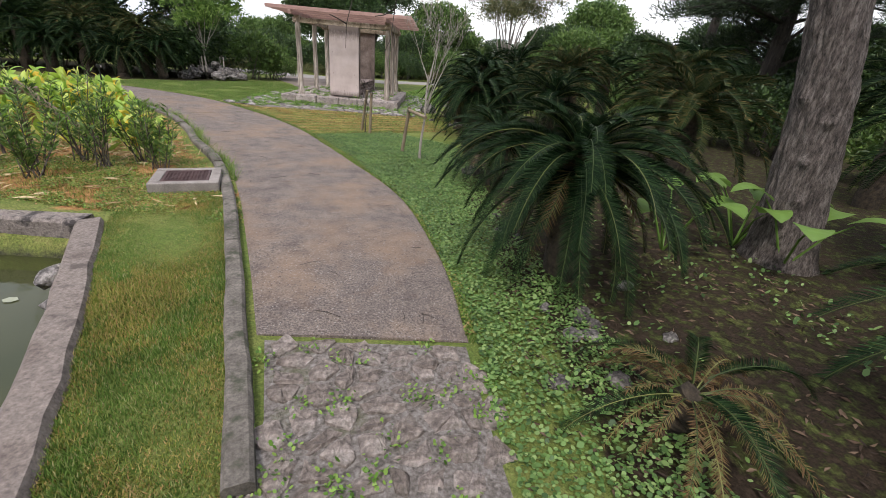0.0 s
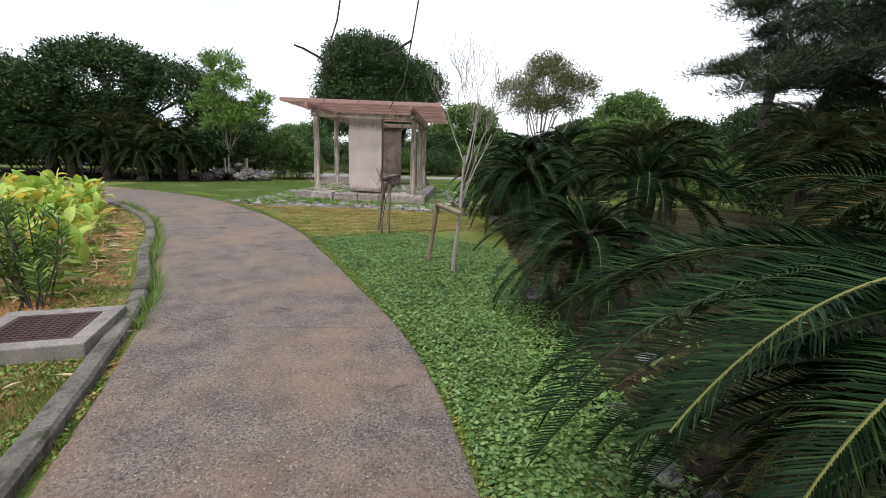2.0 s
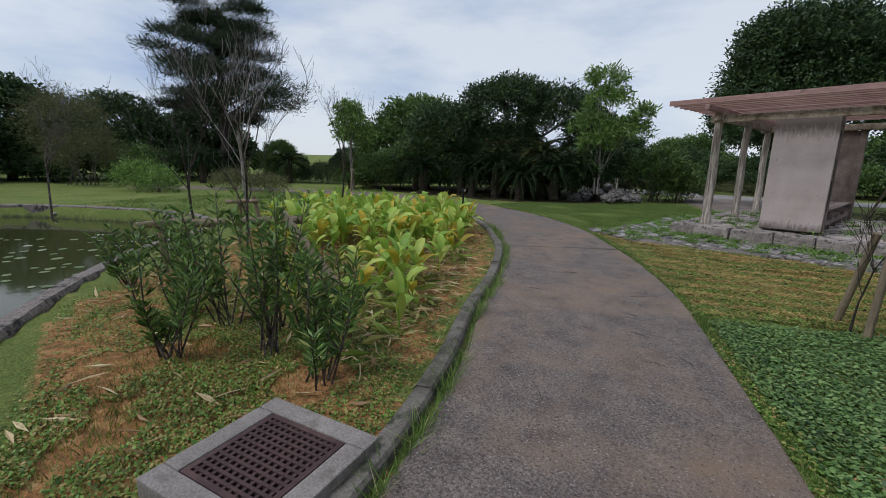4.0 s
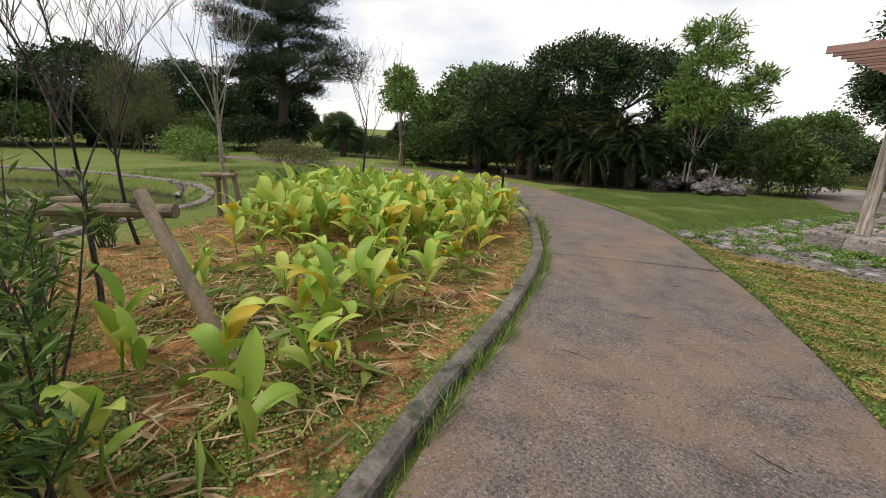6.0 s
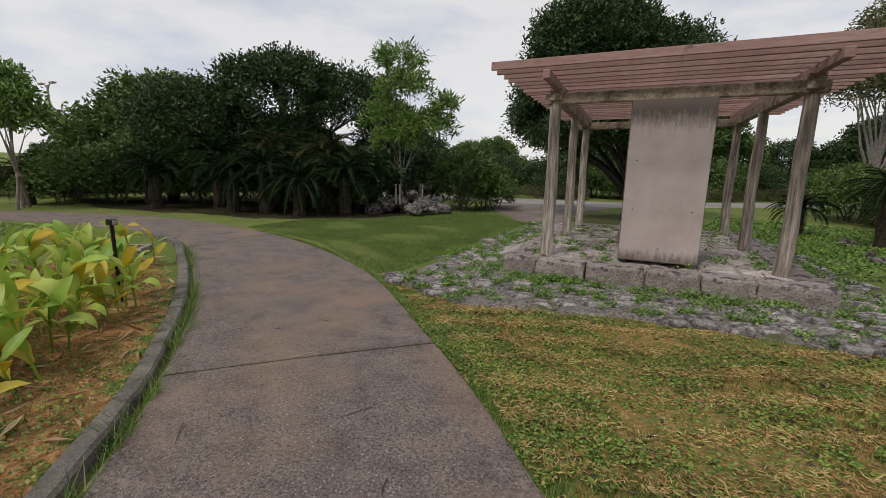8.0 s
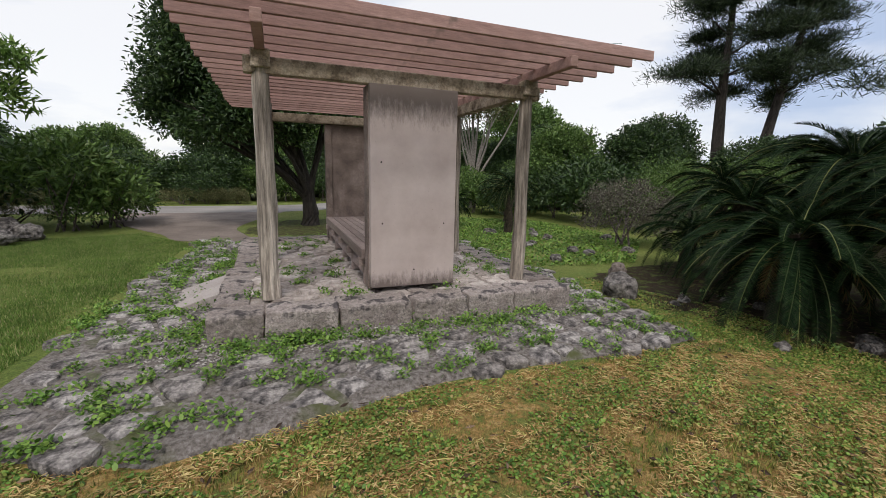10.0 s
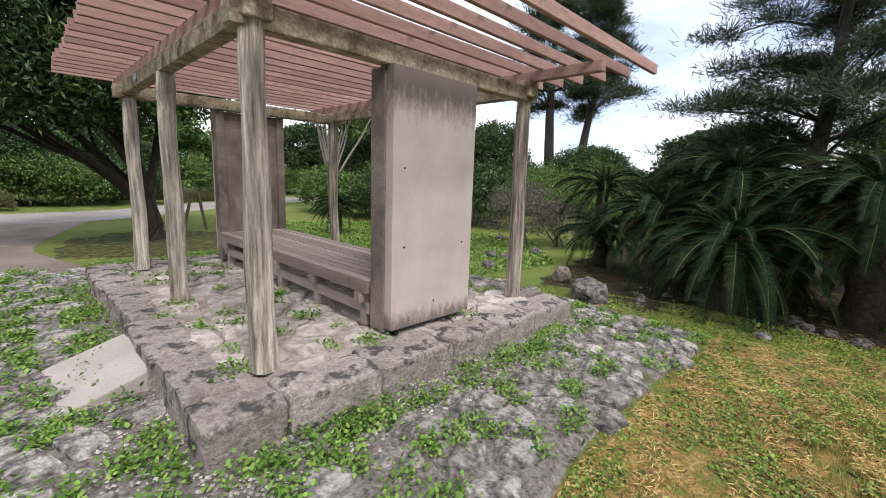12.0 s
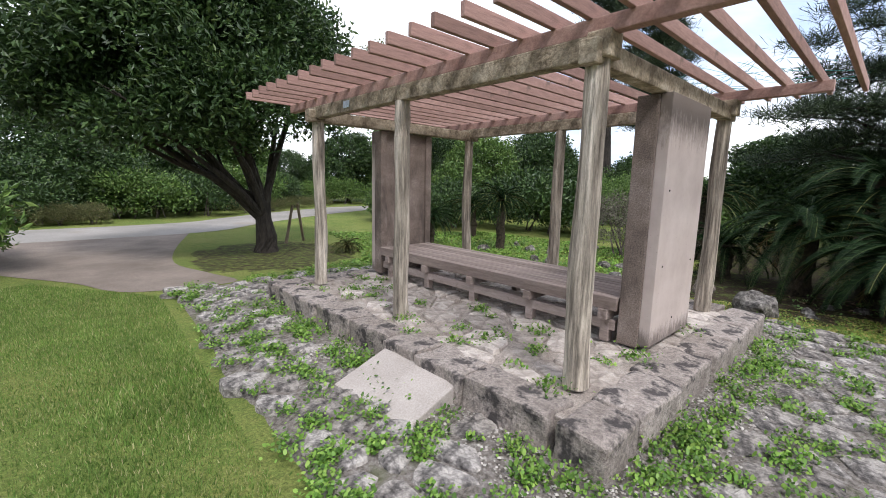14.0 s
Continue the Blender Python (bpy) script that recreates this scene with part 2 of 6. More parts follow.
M_SURROUND = surface("drain_concrete", [(0.3, (0.20, 0.175, 0.16)), (0.7, (0.34, 0.30, 0.275))], 4.0, 0.95, 0.6, 70.0, contrast=0.45, stains=(5.0, 0.58, (0.12, 0.10, 0.085), None, 0.2))
M_GRAVEL = surface("gravel_bed", [(0.3, (0.07, 0.06, 0.05)), (0.5, (0.22, 0.19, 0.17)), (0.7, (0.36, 0.33, 0.31))], 30.0, 0.95, 1.0, 80.0, depth=0.02, stains=(1.5, 0.56, (0.10, 0.11, 0.04)))
M_POST = surface("old_log", [(0.32, (0.17, 0.14, 0.115)), (0.5, (0.44, 0.38, 0.32)), (0.66, (0.62, 0.55, 0.48))], 9.0, 0.9, 1.0, 34.0, contrast=0.6, stretch=(1.0, 1.0, 0.08), vary="object", stains=(6.0, 0.6, (0.10, 0.08, 0.06), (1, 1, 0.2)), depth=0.012)
M_BEAM = surface("old_beam", [(0.32, (0.15, 0.115, 0.08)), (0.5, (0.35, 0.285, 0.21)), (0.68, (0.50, 0.425, 0.335))], 7.0, 0.9, 0.9, 34.0, contrast=0.5, vary="object", stains=(4.0, 0.58, (0.11, 0.085, 0.055)), depth=0.01)
M_SLAT = surface("painted_slat", [(0.3, (0.24, 0.135, 0.115)), (0.55, (0.36, 0.225, 0.195)), (0.75, (0.42, 0.30, 0.265))], 3.0, 0.8, 0.35, 40.0, stretch=(0.15, 1, 1), vary="object", stains=(3.0, 0.62, (0.16, 0.11, 0.09)))
M_BENCH = surface("bench_wood", [(0.3, (0.22, 0.165, 0.145)), (0.7, (0.39, 0.315, 0.29))], 4.0, 0.85, 0.45, 40.0, stretch=(1, 0.12, 1), vary="object", stains=(4.0, 0.62, (0.12, 0.09, 0.08)))
M_STAKE = surface("stake_wood", [(0.3, (0.16, 0.12, 0.08)), (0.7, (0.33, 0.265, 0.185))], 8.0, 0.9, 0.6, 40.0, stretch=(1, 1, 0.2), vary="object")
M_BARK = surface("bark_grey", [(0.3, (0.05, 0.042, 0.036)), (0.5, (0.16, 0.13, 0.115)), (0.7, (0.30, 0.26, 0.235))], 22.0, 0.95, 1.0, 60.0, stretch=(1, 1, 0.24), depth=0.06, contrast=0.85)
M_BARK_DARK = surface("bark_dark", [(0.3, (0.02, 0.017, 0.014)), (0.7, (0.075, 0.06, 0.05))], 10.0, 0.95, 0.9, 40.0, stretch=(1, 1, 0.25), depth=0.02)
M_BARK_PALE = surface("bark_pale", [(0.3, (0.20, 0.17, 0.145)), (0.7, (0.40, 0.36, 0.32))], 12.0, 0.9, 0.5, 40.0)
M_CTRUNK = surface("cycad_trunk", [(0.3, (0.02, 0.016, 0.012)), (0.7, (0.10, 0.075, 0.05))], 18.0, 0.95, 1.0, 40.0, depth=0.04)
M_IRON = surface("grate_iron", [(0.3, (0.05, 0.028, 0.03)), (0.7, (0.12, 0.07, 0.065))], 6.0, 0.75, 0.4, 60.0, metal=0.3)
M_BLACK = surface("black_metal", [(0.3, (0.012, 0.012, 0.012)), (0.7, (0.03, 0.03, 0.03))], 8.0, 0.5, 0.1, 60.0, metal=0.4)
M_DARK = surface("pit_dark", [(0.3, (0.012, 0.01, 0.008)), (0.7, (0.03, 0.025, 0.02))], 5.0)
M_NET = leafy("teal_net", [(0.0, (0.02, 0.20, 0.16)), (1.0, (0.04, 0.30, 0.24))], 0.6, 0.3)
M_PLATE = surface("blue_plate", [(0.3, (0.25, 0.30, 0.38)), (0.7, (0.45, 0.50, 0.56))], 60.0, 0.5, 0.1)
M_TIE = surface("tie_cord", [(0.3, (0.02, 0.05, 0.03)), (0.7, (0.06, 0.10, 0.06))], 30.0)

L_GRASS = leafy("grass_blades", [(0.0, (0.07, 0.13, 0.022)), (0.5, (0.16, 0.27, 0.055)), (0.85, (0.27, 0.35, 0.10)), (1.0, (0.50, 0.44, 0.24))], 0.6, 0.3)
L_CLOVER = leafy("clover_leaves", [(0.0, (0.035, 0.075, 0.02)), (0.2, (0.09, 0.17, 0.045)), (0.6, (0.155, 0.265, 0.07)), (1.0, (0.27, 0.37, 0.13))], 0.5, 0.25)
L_WEED = leafy("weed_leaves", [(0.0, (0.045, 0.10, 0.015)), (0.5, (0.15, 0.29, 0.045)), (1.0, (0.30, 0.44, 0.09))], 0.5, 0.3)
L_MOWN = leafy("mown_weeds", [(0.0, (0.07, 0.10, 0.018)), (0.35, (0.22, 0.28, 0.05)), (0.7, (0.40, 0.35, 0.10)), (0.88, (0.52, 0.38, 0.17)), (1.0, (0.48, 0.26, 0.12))], 0.6, 0.3)
L_DARK = leafy("leaves_dark", [(0.0, (0.018, 0.038, 0.013)), (0.6, (0.046, 0.088, 0.024)), (0.92, (0.07, 0.12, 0.032)), (1.0, (0.12, 0.17, 0.05))], 0.45, 0.15)
L_MID = leafy("leaves_mid", [(0.0, (0.045, 0.085, 0.022)), (0.6, (0.11, 0.19, 0.042)), (0.9, (0.16, 0.25, 0.06)), (1.0, (0.2, 0.25, 0.09))], 0.5, 0.2)
L_BRIGHT = leafy("leaves_bright", [(0.0, (0.07, 0.13, 0.025)), (0.6, (0.17, 0.29, 0.06)), (1.0, (0.30, 0.42, 0.11))], 0.5, 0.35)
L_OLIVE = leafy("leaves_olive", [(0.0, (0.06, 0.075, 0.025)), (0.6, (0.13, 0.14, 0.05)), (1.0, (0.25, 0.22, 0.11))], 0.6, 0.25)
L_DRYVINE = leafy("dry_vine", [(0.0, (0.05, 0.045, 0.035)), (0.5, (0.13, 0.115, 0.09)), (0.85, (0.22, 0.20, 0.16)), (1.0, (0.10, 0.15, 0.04))], 0.75, 0.1)
L_PINE = leafy("pine_needles", [(0.0, (0.010, 0.020, 0.009)), (0.6, (0.026, 0.046, 0.017)), (1.0, (0.07, 0.10, 0.038))], 0.55, 0.1)
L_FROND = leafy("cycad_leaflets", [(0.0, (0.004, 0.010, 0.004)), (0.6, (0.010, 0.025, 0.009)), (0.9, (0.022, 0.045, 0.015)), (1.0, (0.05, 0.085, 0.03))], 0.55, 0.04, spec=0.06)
L_FROND_OLD = leafy("cycad_old_leaflets", [(0.0, (0.012, 0.026, 0.009)), (0.5, (0.035, 0.055, 0.018)), (0.85, (0.09, 0.085, 0.03)), (1.0, (0.20, 0.14, 0.06))], 0.6, 0.06, spec=0.08)
L_FROND_DRY = leafy("cycad_dry_leaflets", [(0.0, (0.10, 0.055, 0.025)), (0.6, (0.20, 0.12, 0.05)), (1.0, (0.17, 0.17, 0.06))], 0.7, 0.15)
L_RACHIS = leafy("cycad_midrib", [(0.0, (0.04, 0.06, 0.018)), (0.7, (0.07, 0.09, 0.026)), (1.0, (0.24, 0.23, 0.08))], 0.5, 0.0, vary="object", spec=0.2)
L_GINGER = leafy("ginger_leaf_green", [(0.0, (0.22, 0.38, 0.05)), (0.5, (0.40, 0.56, 0.085)), (1.0, (0.56, 0.62, 0.14))], 0.45, 0.35, vary="object")
L_GINGER_Y = leafy("ginger_leaf_yellow", [(0.0, (0.55, 0.48, 0.06)), (0.6, (0.66, 0.46, 0.035)), (1.0, (0.46, 0.50, 0.11))], 0.5, 0.35, vary="object")
L_STRAW = leafy("dry_leaf", [(0.0, (0.32, 0.18, 0.09)), (0.5, (0.52, 0.37, 0.20)), (1.0, (0.66, 0.54, 0.32))], 0.75, 0.1)
L_LILY = leafy("lily_pad", [(0.0, (0.10, 0.15, 0.05)), (0.7, (0.22, 0.25, 0.11)), (1.0, (0.42, 0.42, 0.36))], 0.4, 0.1)
L_FLOWER = leafy("pale_petal", [(0.0, (0.6, 0.58, 0.5)), (1.0, (0.75, 0.73, 0.68))], 0.6, 0.2)


# ---- building helpers ----
def mesh_of(name, verts, faces, mats, slots=None, smooth=False):
    me = bpy.data.meshes.new(name)
    me.from_pydata([tuple(map(float, v)) for v in verts], [], faces)
    for m in (mats if isinstance(mats, (list, tuple)) else [mats]):
        me.materials.append(m)
    if slots is not None:
        me.polygons.foreach_set("material_index", np.asarray(slots, dtype=np.int32))
    if smooth:
        me.polygons.foreach_set("use_smooth", np.ones(len(me.polygons), dtype=bool))
    me.update()
    return me


def part(name, data, material, parent, label=""):
    """One mesh object under a thing or a part. data: a bmesh, a mesh, or (verts, faces)."""
    if isinstance(data, bmesh.types.BMesh):
        me = bpy.data.meshes.new(name)
        data.to_mesh(me)
        data.free()
        me.materials.append(material)
    elif isinstance(data, tuple):
        me = mesh_of(name, data[0], data[1], material)
    else:
        me = data
    ob = new(name, me)
    if parent is not None:
        ob.parent = parent
    if label:
        ob["label"] = label
    return ob


def empty(name, m, label, category, group="", kind=""):
    ob = new(name)
    ob.empty_display_size = 0.1
    ob.matrix_basis = m
    return tagged(ob, label, category, group, kind)


def box(bm, x0, x1, y0, y1, z0, z1, bevel=0.0, rough=0.0, cuts=0, seed=0):
    r = random.Random(seed)
    ret = bmesh.ops.create_cube(bm, size=1.0, matrix=Matrix.Translation(((x0 + x1) / 2, (y0 + y1) / 2, (z0 + z1) / 2)) @ Matrix.Diagonal((x1 - x0, y1 - y0, z1 - z0, 1)))
    vs = ret["verts"]
    if bevel:
        es = list({e for v in vs for e in v.link_edges})
        out = bmesh.ops.bevel(bm, geom=es, offset=bevel, segments=2, profile=0.6, affect="EDGES", clamp_overlap=True)
        vs = list({v for f in out["faces"] for v in f.verts} | {v for v in vs if v.is_valid})
    if cuts:
        es = list({e for v in vs for e in v.link_edges if e.calc_length() > 0.12})
        out = bmesh.ops.subdivide_edges(bm, edges=es, cuts=cuts, use_grid_fill=True)
        vs = list({v for f in bm.faces for v in f.verts})
    if rough:
        for v in vs:
            d = noise.noise_vector(v.co * 4.0 + Vector((seed * 7.3, 0, 0))) * rough + noise.noise_vector(v.co * 13.0) * rough * 0.4
            v.co += d
    return bm


def tube(points, radii, sides=7, wobble=0.0, seed=0, cap=True):
    """A tapered, slightly uneven limb through the points: (verts, faces)."""
    r = random.Random(seed)
    pts = [Vector(p) for p in points]
    V, F = [], []
    up = Vector((0.13, 0.21, 0.97)).normalized()
    n = len(pts)
    for i, p in enumerate(pts):
        d = (pts[min(i + 1, n - 1)] - pts[max(i - 1, 0)]).normalized()
        a = d.cross(up)
        if a.length < 0.2:
            a = d.cross(Vector((1, 0, 0)))
        a.normalize()
        b = d.cross(a)
        for k in range(sides):
            t = 2 * math.pi * k / sides
            q = radii[i] * (1 + wobble * r.uniform(-1, 1))
            V.append(p + (a * math.cos(t) + b * math.sin(t)) * q)
    for i in range(n - 1):
        for k in range(sides):
            k2 = (k + 1) % sides
            F.append((i * sides + k, i * sides + k2, (i + 1) * sides + k2, (i + 1) * sides + k))
    if cap:
        F.append(tuple(range(sides - 1, -1, -1)))
        F.append(tuple(range((n - 1) * sides, n * sides)))
    return V, F


def join(parts):
    V, F = [], []
    for v, f in parts:
        o = len(V)
        V.extend(v)
        F.extend(tuple(i + o for i in g) for g in f)
    return V, F


def leaves(centres, aims, length, width, rng, fold=0.25, spread=0.9):
    """Diamond leaves at the centres, pointing roughly along aims: (verts, faces)."""
    n = len(centres)
    d = aims + rng.normal(0, spread, (n, 3))
    d /= np.linalg.norm(d, axis=1, keepdims=True) + 1e-9
    u = rng.normal(0, 1, (n, 3))
    s = np.cross(d, u)
    s /= np.linalg.norm(s, axis=1, keepdims=True) + 1e-9
    w = np.cross(s, d)
    L = (length * rng.uniform(0.65, 1.25, (n, 1)))
    W = (width * rng.uniform(0.7, 1.2, (n, 1)))
    V = np.empty((n, 4, 3))
    V[:, 0] = centres - d * L * 0.5
    V[:, 1] = centres + s * W * 0.5 + w * W * fold
    V[:, 2] = centres + d * L * 0.5
    V[:, 3] = centres - s * W * 0.5 + w * W * fold
    F = np.arange(n * 4).reshape(n, 4)
    return V.reshape(-1, 3), [tuple(q) for q in F.tolist()]


def crown_cloud(blobs, clumps, per, size, rng, shell=0.55, flat=1.0):
    """Leaf centres in clumps over the outside of a few overlapping blobs, with gaps."""
    blobs = np.asarray(blobs, float)
    vol = np.prod(blobs[:, 3:], axis=1) ** 0.66
    pick = rng.choice(len(blobs), clumps, p=vol / vol.sum())
    d = rng.normal(0, 1, (clumps, 3))
    d /= np.linalg.norm(d, axis=1, keepdims=True)
    d[:, 2] = np.where(d[:, 2] < -0.35, -d[:, 2], d[:, 2])
    rad = shell + (1 - shell) * rng.uniform(0, 1, (clumps, 1)) ** 0.5
    rad *= 1 + 0.06 * rng.normal(0, 1, (clumps, 1))
    c = blobs[pick, :3] + d * blobs[pick, 3:] * rad
    k = np.repeat(np.arange(clumps), per)
    off = rng.normal(0, 1, (clumps * per, 3))
    off *= (rng.uniform(0, 1, (clumps * per, 1)) ** 0.45) * 1.7 * size / (np.linalg.norm(off, axis=1, keepdims=True) + 1e-9)
    off[:, 2] *= flat
    out = c[k] + off
    aim = d[k] * 0.6 + off / (np.linalg.norm(off, axis=1, keepdims=True) + 1e-9) * 0.7
    return out, aim


def inside(poly, x, y):
    x, y = np.asarray(x, float), np.asarray(y, float)
    hit = np.zeros(x.shape, bool)
    for (x0, y0), (x1, y1) in zip(poly, poly[1:] + poly[:1]):
        c = ((y0 > y) != (y1 > y)) & (x < (x1 - x0) * (y - y0) / (y1 - y0 + 1e-12) + x0)
        hit ^= c
    return hit


def edge_distance(poly, x, y):
    x, y = np.asarray(x, float), np.asarray(y, float)
    best = np.full(x.shape, 1e9)
    for (x0, y0), (x1, y1) in zip(poly, poly[1:] + poly[:1]):
        dx, dy = x1 - x0, y1 - y0
        t = np.clip(((x - x0) * dx + (y - y0) * dy) / (dx * dx + dy * dy + 1e-12), 0, 1)
        best = np.minimum(best, np.hypot(x - x0 - t * dx, y - y0 - t * dy))
    return best


def smooth_line(pts, n):
    """Catmull-Rom through the points, n steps a span."""
    P = [np.array(p, float) for p in pts]
    P = [2 * P[0] - P[1]] + P + [2 * P[-1] - P[-2]]
    out = []
    for i in range(1, len(P) - 2):
        for k in range(n):
            t = k / n
            a, b, c, d = P[i - 1:i + 3]
            out.append(0.5 * (2 * b + (c - a) * t + (2 * a - 5 * b + 4 * c - d) * t * t + (3 * b - a - 3 * c + d) * t ** 3))
    out.append(P[-2])
    return out


def scatter(poly, n, rng):
    xs, ys = [p[0] for p in poly], [p[1] for p in poly]
    out = np.empty((0, 2))
    while len(out) < n:
        p = np.stack([rng.uniform(min(xs), max(xs), n), rng.uniform(min(ys), max(ys), n)], 1)
        out = np.concatenate([out, p[inside(poly, p[:, 0], p[:, 1])]])
    return out[:n]


def clip_cell(cell, px, py, nx, ny):
    out = []
    for i, a in enumerate(cell):
        b = cell[(i + 1) % len(cell)]
        da, db = (a[0] - px) * nx + (a[1] - py) * ny, (b[0] - px) * nx + (b[1] - py) * ny
        if da <= 0:
            out.append(a)
        if (da < 0 < db) or (db < 0 < da):
            t = da / (da - db)
            out.append((a[0] + (b[0] - a[0]) * t, a[1] + (b[1] - a[1]) * t))
    return out


def cells(region, size, seed, jitter=0.38):
    """Irregular paving cells inside a region."""
    r = random.Random(seed)
    xs, ys = [p[0] for p in region], [p[1] for p in region]
    seeds = []
    row, y = 0, min(ys) - size
    while y < max(ys) + size:
        x = min(xs) - size + (size / 2 if row % 2 else 0)
        while x < max(xs) + size:
            seeds.append((x + r.uniform(-jitter, jitter) * size, y + r.uniform(-jitter, jitter) * size))
            x += size
        y += size * 0.87
        row += 1
    out = []
    for i, (x, y) in enumerate(seeds):
        if not inside(region, [x], [y])[0]:
            continue
        cell = [(x - size, y - size), (x + size, y - size), (x + size, y + size), (x - size, y + size)]
        for j, (u, v) in enumerate(seeds):
            if i != j and abs(u - x) < 2.2 * size and abs(v - y) < 2.2 * size:
                cell = clip_cell(cell, (x + u) / 2, (y + v) / 2, u - x, v - y)
        if len(cell) > 2:
            out.append(((x, y), cell))
    return out


def stone_mesh(centre, cell, gap, low, high, seed, dome=0.02, rough=0.012, inset=0.2):
    """One paving stone: a worn, domed top on sunk sides, about its own centre."""
    r = random.Random(seed)
    cx, cy = centre
    ring = []
    m = len(cell)
    for i, a in enumerate(cell):
        b = cell[(i + 1) % m]
        ring.append((a[0] * 0.85 + b[0] * 0.15, a[1] * 0.85 + b[1] * 0.15))
        ring.append((a[0] * 0.15 + b[0] * 0.85, a[1] * 0.15 + b[1] * 0.85))
    n = len(ring)
    V, F = [], []
    wob = [r.uniform(0.9, 1.04) for _ in ring]
    for k, (shrink, z) in enumerate(((1.0, low), (0.99, high - 0.02), (0.93, high), (0.55, high + dome))):
        for i, (x, y) in enumerate(ring):
            dx, dy = x - cx, y - cy
            d = math.hypot(dx, dy) + 1e-6
            s = max(0.2, (d - gap) / d) * shrink * wob[i]
            V.append((dx * s, dy * s, z + (r.uniform(-rough, rough) if k > 1 else 0)))
    for k in range(3):
        for i in range(n):
            j = (i + 1) % n
            F.append((k * n + i, k * n + j, (k + 1) * n + j, (k + 1) * n + i))
    V.append((0, 0, high + dome + r.uniform(-rough, rough)))
    for i in range(n):
        F.append((3 * n + i, 3 * n + (i + 1) % n, 4 * n))
    return V, F


# ---- ground, pond, path, road ----
EDGES = [  # left and right edge of the footpath
    ((3.75, -16.6), (4.45, -17.0)), ((2.77, -14.2), (4.06, -14.3)), ((2.49, -13.57), (3.95, -13.53)), ((1.95, -12.34), (3.77, -12.2)),
    ((1.07, -10.45), (3.2, -10.2)), ((0.28, -9.03), (2.2, -8.35)), ((-0.73, -7.66), (1.3, -6.8)), ((-1.44, -6.57), (0.5, -5.5)),
    ((-2.6, -5.1), (-0.6, -4.1)), ((-3.6, -4.15), (-1.75, -2.9)), ((-4.8, -3.16), (-3.6, -1.2)), ((-6.75, -1.85), (-6.2, 0.25)),
    ((-8.6, -0.85), (-9.0, 1.12)), ((-11.5, -0.5), (-11.8, 1.45)), ((-14.5, -0.9), (-14.8, 1.2)), ((-18.0, -2.2), (-18.8, -0.3)),
    ((-22.0, -5.0), (-23.2, -3.2)), ((-26.0, -9.0), (-27.5, -7.4)),
]
LEFT = [tuple(p) for p in smooth_line([e[0] for e in EDGES], 8)]
RIGHT = [tuple(p) for p in smooth_line([e[1] for e in EDGES], 8)]
PATH_AREA = LEFT + RIGHT[::-1]
POND = [(2.2, -15.6), (1.5, -14.2), (0.55, -12.6), (0.12, -11.9), (-1.6, -11.9), (-3.3, -11.6), (-6.3, -10.4), (-9.1, -8.6), (-12.3, -8.9),
        (-16.5, -12.0), (-19.0, -16.0), (-14.0, -22.0), (-4.0, -23.0), (1.5, -19.0)]
BED = [(1.5, -11.2), (0.9, -10.2), (-0.2, -8.8), (-2.7, -5.2), (-5.0, -3.2), (-7.2, -2.1), (-8.2, -3.4), (-10.2, -4.2), (-10.0, -6.6), (-6.5, -9.0), (-3.6, -11.2), (0.0, -11.5)]
MOWN = [(0.9, -5.9), (-1.4, -3.0), (-3.0, -1.5), (3.2, -1.8), (4.2, -4.2), (2.4, -5.0)]
# ground below cycads and trees that takes the litter colour with painted shade
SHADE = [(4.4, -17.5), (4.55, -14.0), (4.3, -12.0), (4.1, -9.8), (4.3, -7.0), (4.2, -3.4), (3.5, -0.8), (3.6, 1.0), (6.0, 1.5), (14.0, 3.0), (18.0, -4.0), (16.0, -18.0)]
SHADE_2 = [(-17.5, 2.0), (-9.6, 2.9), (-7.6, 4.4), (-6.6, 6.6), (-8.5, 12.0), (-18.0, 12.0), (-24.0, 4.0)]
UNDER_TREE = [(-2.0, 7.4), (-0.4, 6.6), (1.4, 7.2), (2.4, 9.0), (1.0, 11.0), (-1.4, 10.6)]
CLOVER = [(4.1, -17.0), (4.0, -13.3), (3.55, -11.1), (2.3, -8.3), (1.0, -6.1), (2.6, -5.0), (4.2, -6.2), (4.5, -9.0), (4.6, -11.0), (5.0, -13.0), (5.4, -17.0)]
APRON = [(-3.0, -1.55), (-1.7, -2.1), (0.0, -1.75), (3.08, -1.7), (3.3, 1.6), (3.2, 5.9), (-2.6, 6.3)]
PLAT = (-1.6, 2.42, -0.42, 4.75)


